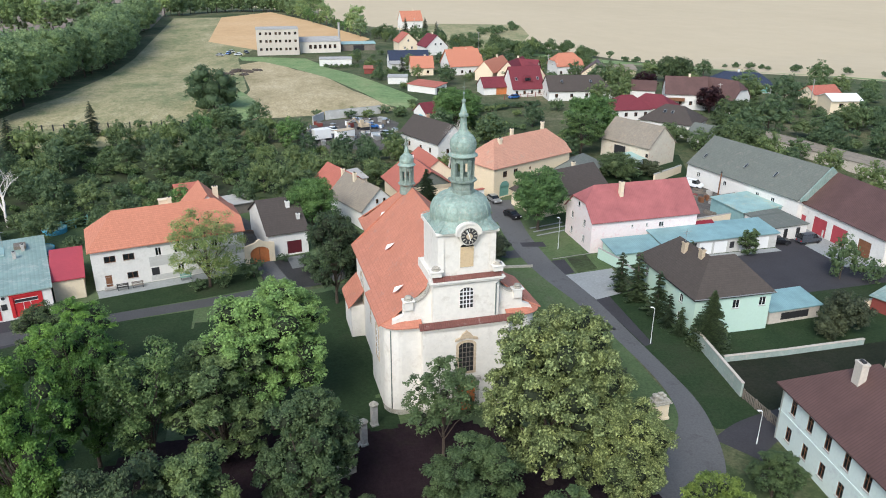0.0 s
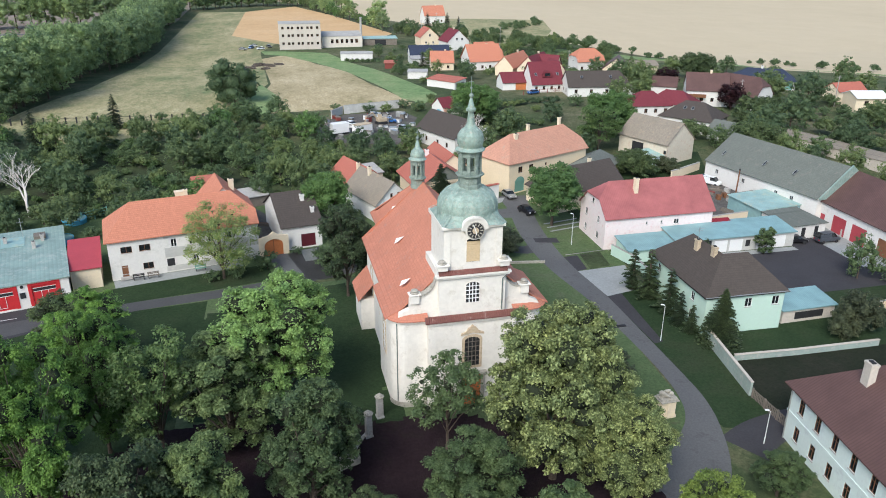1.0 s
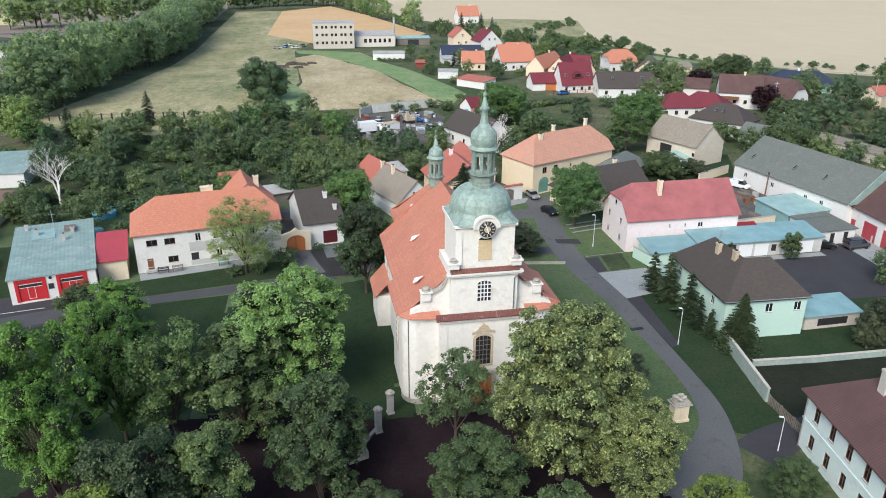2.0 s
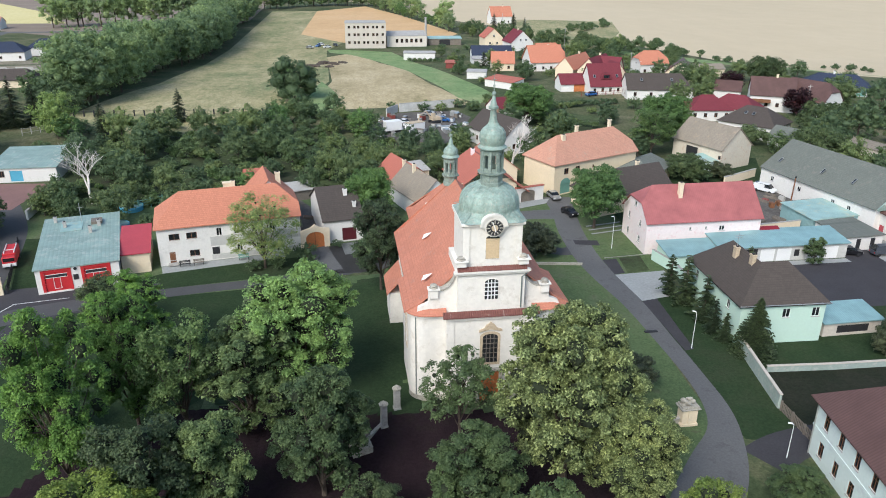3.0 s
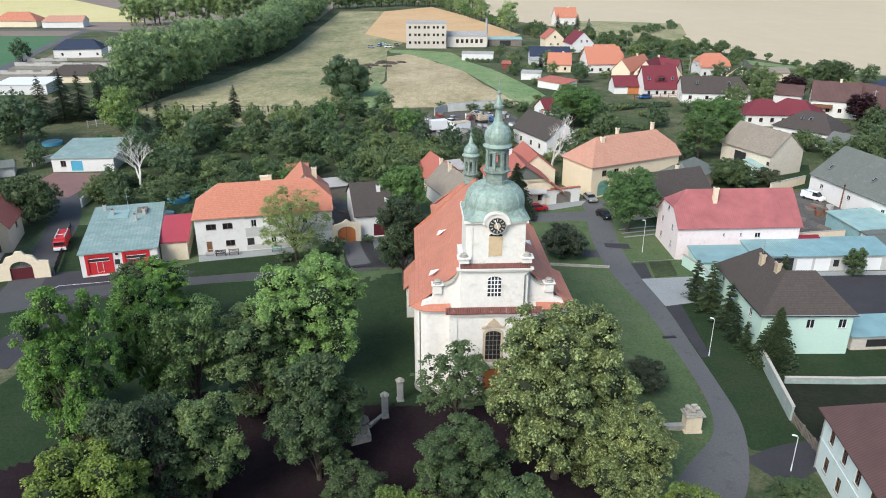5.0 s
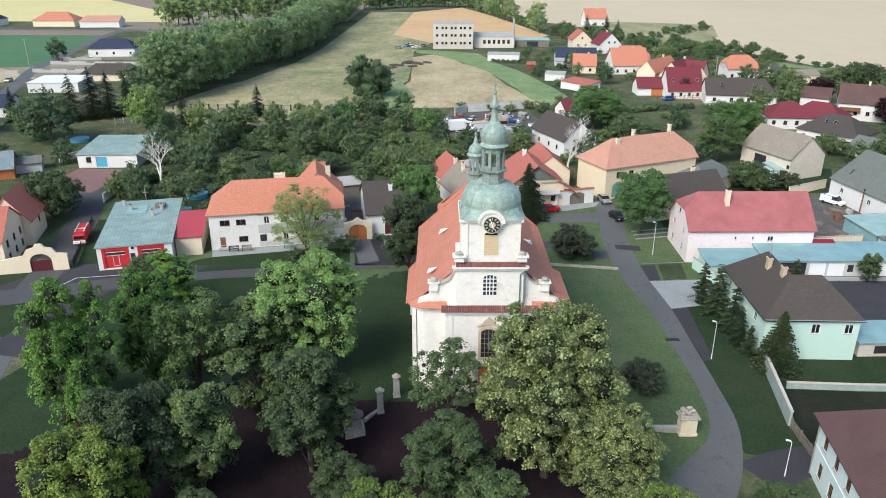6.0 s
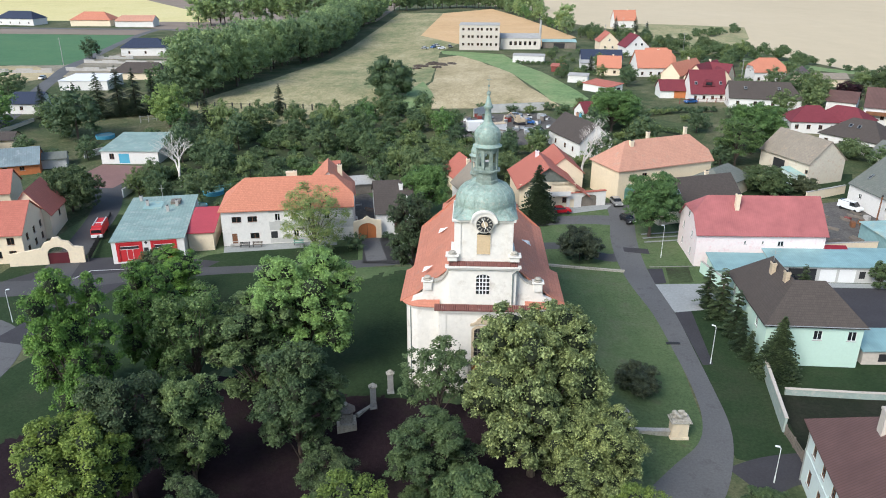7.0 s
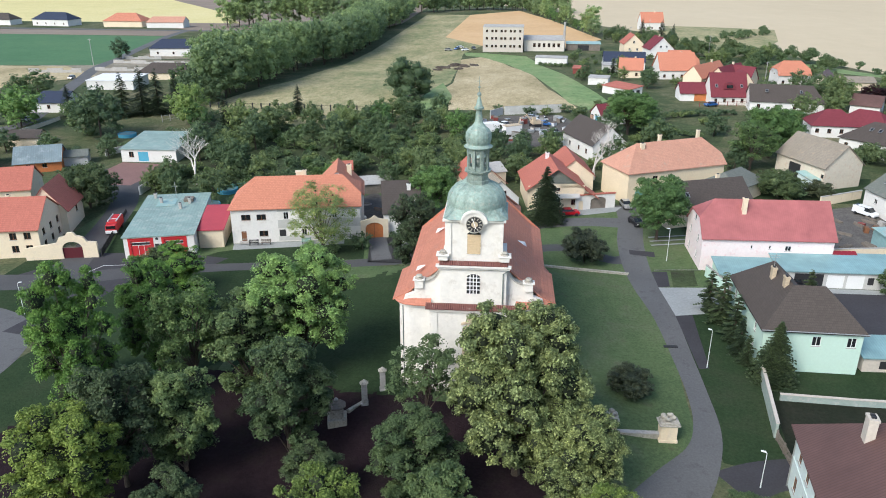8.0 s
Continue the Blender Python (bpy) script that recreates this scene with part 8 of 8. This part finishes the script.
wall_run([(56.3, 81.6), (54.2, 67.2)], 1.95, 0.3, M_MINTOLD, M_BEIGE, "weathered pale mint garden wall with a pinkish coping")
wall_run([(57.0, 75.2), (66, 74.9)], 0.85, 0.3, M_MINTOLD, M_BEIGE, "low white garden wall with streaked panels")
wall_run([(66, 74.9), (79, 75.0)], 0.85, 0.3, M_MINTOLD, M_BEIGE, "low white garden wall with peeling panels")
wall_run([(69.5, 85.2), (80, 86.2)], 1.1, 0.3, M_SAND, M_CONC, "low sandstone-coloured wall")
wall_run([(84.5, 84.4), (100, 84.9)], 1.4, 0.35, M_CREAM, M_CONC, "cream garden wall with rounded top")
wall_run([(55.9, 112.5), (57.6, 106.2)], 1.9, 0.3, M_MINT, M_CONC, "mint yard wall beside the lane")
wall_run([(57.6, 106.2), (57.8, 99)], 1.7, 0.3, M_MINT, M_CONC, "mint yard wall beside the forecourt")
wall_run([(86.3, 148.6), (96.6, 154.4)], 2.0, 0.35, M_CREAM, M_CONC, "plain cream yard wall")
wall_run([(78.5, 121.2), (89.4, 123)], 2.0, 0.3, M_CREAM, M_CONC, "patched cream wall of the yard")
wall_run([(-59, 150.6), (-58.6, 140)], 1.6, 0.35, M_PLASTER, M_CONC, "pale wall along the drive")
wall_run([(17.8, 222.8), (35.4, 228.1)], 2.6, 0.3, M_GREYP, M_CONC, "grey concrete panel wall of the yard")
wall_run([(13.7, 217.5), (17.4, 223.2)], 2.4, 0.3, M_GREYP, M_CONC, "grey concrete panel wall beside the scrap")
wall_run([(23, 113.8), (43, 111.2)], 0.25, 0.3, M_STONE, M_STONE, "low stone kerb wall behind the church")


def fence(x0, y0, x1, y1, step, h, mat, label, rails=2, slats=False, wide=0.09):
    L = math.hypot(x1 - x0, y1 - y0)
    t = thing("fence", pose(x0, y0, 0, 0, 0, math.degrees(math.atan2(y1 - y0, x1 - x0))), label, "fence")
    n = max(1, round(L / step))
    me = None
    for i in range(n + 1):
        if me is None:
            o = part("post", boxes((-wide, -wide, -0.2, wide, wide, h)), mat, t)
            me = o.data
        else:
            o = part("post", me, None, t)
        o.location = (L * i / n, 0, 0)
    for k in range(rails):
        z = h * (0.35 + 0.5 * k / max(1, rails - 1)) if rails > 1 else h * 0.8
        part("rail", boxes((0, -0.02, z, L, 0.02, z + 0.08)), mat, t)
    if slats:
        sm = None
        m = min(280, int(L / 0.28))
        for i in range(m):
            o = part("slat", boxes((-0.09, -0.05, 0.1, 0.09, -0.022, h - 0.05)) if sm is None else sm, mat, t)
            sm = o.data
            o.location = (L * (i + 0.5) / m, 0, 0)
    return t


fence(-77.4, 223.6, -14.3, 222.2, 2.9, 1.9, M_DARK, "dark post fence along the meadow", 1, wide=0.17)
fence(54.2, 66.8, 54.4, 59.8, 2.3, 1.4, M_OLDWOOD, "weathered grey board fence beside the drive", 2, True)
fence(-84, 203.5, -77, 209.5, 2.6, 2.1, M_CONC, "fence of pale posts and dark boards between gardens", 2)
wall_run([(-118, 180), (-116.5, 203)], 1.5, 0.3, M_CREAM, M_CONC, "long cream garden wall beside a road")
wall_run([(-82, 167.5), (-76.5, 178)], 1.6, 0.3, M_GREYP, M_CONC, "grey garden wall behind the white house")
fence(-49.8, 108.8, -56.6, 130.2, 2.6, 1.5, M_DARK, "dark slatted fence along the drive", 2, True)
fence(-40.9, 142.7, -34.9, 147.1, 2.4, 2.2, M_GREENP, "green mesh fence beside a pool", 3)
fence(110.5, 237.8, 119.2, 218.3, 3.2, 1.9, M_FRAME, "white pillared garden fence beside a road", 2)
fence(79.9, 240.2, 98.4, 244.8, 3.2, 1.5, M_REDBROWN, "red-brown fence before a house", 2)


def wheel_mesh():
    if "wheel" not in cache:
        bm = lathe(bmesh.new(), [(0.2, -0.1), (0.31, -0.1), (0.33, -0.06), (0.33, 0.06), (0.31, 0.1), (0.2, 0.1)], 16)
        me = bpy.data.meshes.new("wheel")
        bm.to_mesh(me)
        bm.free()
        me.materials.append(M_DARK)
        bm = lathe(bmesh.new(), [(0.19, -0.08), (0.21, 0.0), (0.19, 0.08)], 12)
        r = bpy.data.meshes.new("rim")
        bm.to_mesh(r)
        bm.free()
        r.materials.append(M_METAL)
        cache["wheel"] = me, r
    return cache["wheel"]


CAR_PROFILE = [(-2.05, 0.35), (-2.1, 0.7), (-2.0, 0.92), (-1.2, 1.0), (1.75, 1.02), (2.0, 0.85), (2.05, 0.4)]
VAN_PROFILE = [(-2.4, 0.4), (-2.45, 0.8), (-2.25, 1.05), (-1.6, 1.15), (2.35, 1.15), (2.4, 0.45)]


def vehicle(x, y, yaw, paint, label, kind="car", s=1.0):
    """A car: body, cabin, glass, four wheels, lamps. Its nose points to local -x."""
    t = thing(kind, pose(x, y, 0.06, 0, 0, yaw), label, kind)
    van = kind == "van"
    prof = VAN_PROFILE if van else CAR_PROFILE
    bm = prism(bmesh.new(), prof, -0.86, 0.86)
    bmesh.ops.bevel(bm, geom=bm.edges[:], offset=0.07, segments=2, affect="EDGES")
    part("body", bm, paint, t)
    cab = [(-1.65, 1.14), (-1.0, 1.9), (2.2, 1.95), (2.36, 1.14)] if van else [(-1.15, 0.99), (-0.45, 1.45), (1.2, 1.47), (1.95, 1.0)]
    bm = bmesh.new()
    a = [bm.verts.new((u, -0.82 if z < 1.2 else -0.68, z)) for u, z in cab]
    b = [bm.verts.new((u, 0.82 if z < 1.2 else 0.68, z)) for u, z in cab]
    bm.faces.new(a)
    bm.faces.new(b[::-1])
    for i in range(4):
        bm.faces.new((a[i], b[i], b[(i + 1) % 4], a[(i + 1) % 4]))
    bmesh.ops.recalc_face_normals(bm, faces=bm.faces)
    bmesh.ops.bevel(bm, geom=bm.edges[:], offset=0.05, segments=2, affect="EDGES")
    part("cabin", bm, M_GLASS, t, "dark car glass")
    z = cab[1][1]
    part("roof", boxes((cab[1][0] + 0.1, -0.66, z - 0.02, cab[2][0] - 0.05, 0.66, z + 0.04), bevel=0.02), paint, t)
    if van:
        part("side_panel", boxes((-0.2, -0.84, 1.12, 2.3, -0.72, 1.85), (-0.2, 0.72, 1.12, 2.3, 0.84, 1.85), bevel=0.02), paint, t)
    w, r = wheel_mesh()
    for u in ((-1.35, 1.3) if not van else (-1.55, 1.5)):
        for v in (-0.82, 0.82):
            o = part("wheel", w, None, t)
            o.matrix_local = pose(u, v, 0.33, 90)
            part("rim", r, None, o)
    for v in (-0.6, 0.6):
        part("headlight", boxes((prof[1][0] - 0.02, v - 0.18, 0.66, prof[1][0] + 0.12, v + 0.18, 0.82), bevel=0.02), M_LAMPWHITE, t)
        part("tail_light", boxes((prof[-2][0] - 0.1, v - 0.15, 0.7, prof[-2][0] + 0.05, v + 0.15, 0.9), bevel=0.02), M_RED, t)
    return t


def car_paint(name, c, metal=0.2):
    return surface(name, c, 0.28, 1, 10, 0.05, 0, metal, spec=0.5)


P_RED, P_BLACK, P_SILVER = car_paint("red_car_paint", (0.55, 0.01, 0.02)), car_paint("black_car_paint", (0.015, 0.015, 0.018)), car_paint("silver_car_paint", (0.45, 0.45, 0.45), 0.6)
P_WHITE, P_GREY, P_BLUE = car_paint("white_car_paint", (0.75, 0.75, 0.74), 0.0), car_paint("grey_car_paint", (0.09, 0.1, 0.12), 0.4), car_paint("blue_car_paint", (0.03, 0.12, 0.35))
vehicle(34.1, 137.9, 195, P_RED, "small red hatchback parked on the forecourt", "car")
vehicle(47, 134.2, 108, P_BLACK, "black estate car on the lane")
vehicle(46.1, 143.7, 100, P_SILVER, "silver car before a green gate")
vehicle(93.4, 143.8, 125, P_WHITE, "white van beside the grey barn", "van")
vehicle(98.0, 110.4, 185, P_GREY, "dark grey van in the yard", "van")
vehicle(92.0, 111.2, 165, P_BLACK, "black car under the shed")
vehicle(69.5, 110.2, 90, P_BLACK, "dark car in the open garage")
vehicle(-154.4, 271.2, 100, P_SILVER, "silver car on the village edge road")
vehicle(-125.1, 200, 100, P_SILVER, "silver car on the road")
for x, y, p in ((83.6, 241.1, P_BLUE), (56, 237.8, P_SILVER)):
    vehicle(x, y, 20, p, "parked car before a house")


for x, y, yaw, p in ((-10, 404, 20, P_WHITE), (-15, 409, 70, P_BLUE), (-6, 412, 110, P_GREY), (-19, 403, 160, P_SILVER), (-14, 415, 30, P_WHITE), (98, 262, 12, P_SILVER), (103, 240, 70, P_BLUE)):
    vehicle(x, y, yaw, p, "car parked beside buildings at the village edge")


def fire_engine(x, y, yaw):
    t = thing("fire_engine", pose(x, y, 0.05, 0, 0, yaw), "small old red fire engine with white front", "fire engine")
    part("body", boxes((-1.6, -1.0, 0.6, 3.2, 1.0, 2.3), bevel=0.08), M_RED, t)
    part("cab", boxes((-2.9, -1.0, 0.6, -1.61, 1.0, 2.1), bevel=0.15), M_RED, t)
    part("bumper", boxes((-3.0, -1.02, 0.45, -2.6, 1.02, 1.05), bevel=0.05), M_FRAME, t)
    part("windscreen", boxes((-2.93, -0.85, 1.35, -2.85, 0.85, 1.95)), M_GLASS, t)
    part("roof_rack", boxes((-1.4, -0.8, 2.303, 3.0, -0.7, 2.5), (-1.4, 0.7, 2.303, 3.0, 0.8, 2.5), (0, -0.69, 2.35, 0.1, 0.69, 2.45)), M_FRAME, t)
    w, r = wheel_mesh()
    for u in (-2.1, 1.9):
        for v in (-0.9, 0.9):
            o = part("wheel", w, None, t)
            o.matrix_local = pose(u, v, 0.42, 90) @ Matrix.Scale(1.3, 4)
            part("rim", r, None, o)


fire_engine(-53.8, 120.7, 106)


def excavator(x, y, yaw):
    t = thing("excavator", pose(x, y, 0, 0, 0, yaw), "yellow excavator in the scrap yard", "excavator")
    part("tracks", boxes((-1.6, -1.2, 0, 1.6, -0.7, 0.8), (-1.6, 0.7, 0, 1.6, 1.2, 0.8), bevel=0.15), M_DARK, t)
    part("body", boxes((-1.5, -1.1, 0.85, 1.2, 1.1, 1.9), bevel=0.1), M_SAND, t)
    part("cab", boxes((0.1, 0.1, 1.9, 1.2, 1.0, 3.0), bevel=0.08), M_SAND, t)
    part("boom", tube(bmesh.new(), [(1.0, -0.3, 1.5), (2.6, -0.3, 3.6), (4.6, -0.3, 2.6), (5.0, -0.3, 1.0)], [0.28, 0.25, 0.2, 0.15], 6), M_SAND, t)


excavator(27.3, 209.2, 200)


def scrap():
    """Junk in the yard: boxes, cab bodies, drums, piles, each a thing."""
    rng = random.Random(12)
    names = (("crate", "weathered wooden crate in the scrap yard", "crate", M_OLDWOOD), ("container", "pale metal box in the scrap yard", "container", M_FRAME), ("container", "grey metal box in the scrap yard", "container", M_METAL), ("scrap_block", "rusty lump of scrap metal in the yard", "scrap", M_REDBROWN), ("concrete_block", "grey concrete block in the scrap yard", "block", M_CONC))
    for i in range(40):
        x, y = rng.uniform(11, 37), rng.uniform(192.6, 220.7)
        if abs(x - 28) < 4 and abs(y - 223) < 4:
            continue
        nm, lb, ct, mt = rng.choice(names)
        a, b, c = rng.uniform(0.8, 2.4), rng.uniform(0.7, 1.6), rng.uniform(0.5, 1.6)
        t = thing(nm, pose(x, y, 0, 0, 0, rng.uniform(0.4, 172.6)), lb, ct, "scrap in the yard")
        part("body", boxes((-a / 2, -b / 2, 0, a / 2, b / 2, c), bevel=0.06), mt, t)
        part("lid", boxes((-a / 2 - 0.04, -b / 2 - 0.04, c + 0.003, a / 2 + 0.04, b / 2 + 0.04, c + 0.08)), rng.choice((M_METAL, M_CONC, M_OLDWOOD)), t)
    t = thing("truck", pose(14.7, 200, 0, 0, 0, 20), "white box truck body in the scrap yard", "truck")
    part("body", boxes((-2.4, -1.2, 0.6, 2.4, 1.2, 3.2), bevel=0.06), M_FRAME, t)
    part("chassis", boxes((-3.8, -1.0, 0.4, 2.4, 1.0, 0.59)), M_DARK, t)
    t = thing("truck", pose(20.8, 198.7, 0, 0, 0, 30), "white trailer with rusty top in the scrap yard", "truck")
    part("body", boxes((-2.6, -1.2, 0.5, 2.6, 1.2, 2.9), bevel=0.05), M_FRAME, t)
    part("top", boxes((-2.65, -1.25, 2.903, 2.65, 1.25, 3.0)), M_SAND, t)
    for i in range(5):
        vehicle(rng.uniform(14, 34), rng.uniform(200.4, 218.3), rng.uniform(0.4, 172.6), rng.choice((P_WHITE, P_BLUE, P_SILVER)), "junked car in the scrap yard")
    for i in range(14):
        x, y = rng.uniform(82, 96), rng.uniform(121.4, 142.7)
        t = thing("timber_pile", pose(x, y, 0, 0, 0, rng.uniform(0.4, 172.6)), "grey timber pile in the farm yard", "timber", "timber piles")
        for k in range(4):
            part("beam", boxes((-1.4, -0.4 + 0.22 * k, 0.0, 1.4 - 0.2 * k, -0.21 + 0.22 * k, 0.3 + 0.1 * (k % 2))), M_OLDWOOD, t)


scrap()


def court_clutter():
    """Boards, barrels and a low roof in the back court."""
    rng = random.Random(31)
    for i in range(12):
        t = thing("timber_pile", pose(rng.uniform(-13, -4), rng.uniform(127.2, 144.4), 0, 0, 0, rng.uniform(0.4, 172.6)), "weathered timber pile in a back court", "timber", "court timber piles")
        for k in range(4):
            part("beam", boxes((-1.2, -0.4 + 0.22 * k, 0.0, 1.2 - 0.2 * k, -0.21 + 0.22 * k, 0.35 + 0.15 * (k % 2))), rng.choice((M_OLDWOOD, M_WOOD, M_CONC)), t)
    for i in range(8):
        t = thing("barrel", pose(rng.uniform(-13, -4), rng.uniform(126.3, 143.6), 0), "old barrel in a back court", "barrel", "court barrels")
        part("drum", lathe(bmesh.new(), [(0.3, 0), (0.36, 0.3), (0.36, 0.65), (0.3, 0.95)], 12), rng.choice((M_BLUEP, M_OLDWOOD, M_FRAME)), t)
    house("shed", "open shed with pale sheet roof in a back court", (-11.5, 145.3), 20, 8, 4, 2.2, 2.9, M_OLDWOOD, M_CONC, "shed", flat=True, over=0.3)


court_clutter()


def pool(x, y, r, label):
    t = thing("garden_pool", pose(x, y, 0), label, "pool")
    part("rim", lathe(bmesh.new(), [(r, 0), (r + 0.08, 0.9), (r - 0.05, 0.95), (r - 0.05, 0.8)], 28), M_BLUEP, t)
    part("water", lathe(bmesh.new(), [(r - 0.08, 0.7), (r - 0.08, 0.82)], 28), M_TEAL, t)


pool(-40.4, 144.4, 2.2, "round blue garden pool")
pool(-40.7, 134.7, 2.4, "round dark blue garden pool")
pool(-86.2, 186.6, 2.4, "round turquoise garden pool")


def pole(x, y, h, label="slender wooden power pole"):
    t = thing("power_pole", pose(x, y, 0), label, "pole", "power poles")
    part("pole", tube(bmesh.new(), [(0, 0, -0.3), (0, 0, h)], [0.16, 0.1], 7), M_CONC, t)
    part("crossarm", boxes((-0.8, -0.06, h - 0.6, 0.8, 0.06, h - 0.48)), M_CONC, t)


for x, y, h in ((-176, 323.2, 12), (-190, 520, 13), (96, 470, 12), (104, 440, 11), (115, 392, 11), (111.1, 280.8, 10), (143, 211.7, 9), (175.2, 208.3, 10), (82, 445, 10)):
    pole(x, y, h)
t = thing("stove_pipe", pose(95.4, 136.6, 0), "tall rusty iron pipe standing in the yard", "pipe")
part("pipe", tube(bmesh.new(), [(0, 0, -0.1), (0.1, 0, 5.6)], [0.16, 0.14], 8), M_WOOD, t)
part("cap", lathe(bmesh.new(), [(0.2, 0), (0.2, 0.25), (0.05, 0.4)], 8, 0, 0.1, 0, 5.6), M_DARK, t)
t = thing("post", pose(100.6, 110.2, 0), "short pale concrete post in the yard", "post")
part("shaft", boxes((-0.12, -0.12, -0.1, 0.12, 0.12, 2.4), bevel=0.03), M_CONC, t)
house("shed", "low wooden shack with weathered brown roof in the dirt yard", (93.2, 128.2), 12, 4.6, 4.0, 1.9, 2.3, M_OLDWOOD, M_OLDT, "shed", flat=True, over=0.3)
rng = random.Random(44)
for i in range(9):
    x = rng.uniform(90, 96.2)
    t = thing("junk_crate", pose(x, rng.uniform(131, 141), 0, 0, 0, rng.uniform(0, 170)), "old wooden crate in the dirt yard", "crate", "crates in the dirt yard")
    part("board", boxes((-0.6, -0.4, 0, 0.6, 0.4, rng.uniform(0.5, 1.1)), (-0.68, -0.1, 0.2, 0.68, 0.1, 0.32), bevel=0.02), rng.choice((M_OLDWOOD, M_WOOD, M_CONC, M_REDBROWN)), t)

t = thing("speed_bump", pose(46.0, 87.0, 0.05, 0, 0, 4), "dark rubber speed bump across half the lane", "speed bump")
for i in range(4):
    part("segment", prism(bmesh.new(), [(-0.95 + 0.48 * i, 0), (-0.49 + 0.48 * i, 0), (-0.51 + 0.48 * i, 0.09), (-0.93 + 0.48 * i, 0.09)], -0.3, 0.3), M_DARK, t)

for i, (x, y, r) in enumerate(((-14.2, 334.9, 2.6), (-9.9, 346.9, 3.2), (-4.9, 343.9, 2.8), (-15.4, 326.1, 1.8), (-6.7, 331.9, 2.0), (-1, 350, 2.2))):
    t = thing("debris_heap", pose(x, y, 0, 0, 0, 60 * i), "dark brown heap of earth and branches in the meadow", "heap", "debris heaps")
    bm = bmesh.new()
    bmesh.ops.create_icosphere(bm, subdivisions=3, radius=r, matrix=Matrix.Diagonal((1.3, 0.8, 0.4, 1)))
    for v in bm.verts:
        v.co *= 1 + 0.5 * noise.noise(v.co * 0.9 + Vector((i * 7, 0, 0)))
    part("earth", bm, M_BARK, t)
    bm = bmesh.new()
    rng = random.Random(i)
    for k in range(9):
        a = rng.uniform(0, 6.28)
        tube(bm, [(0.4 * r * math.cos(a), 0.3 * r * math.sin(a), 0.2), (1.5 * r * math.cos(a), r * math.sin(a), rng.uniform(0.4, 1.1))], [0.12, 0.05], 4)
    part("branches", bm, M_OLDWOOD, t)
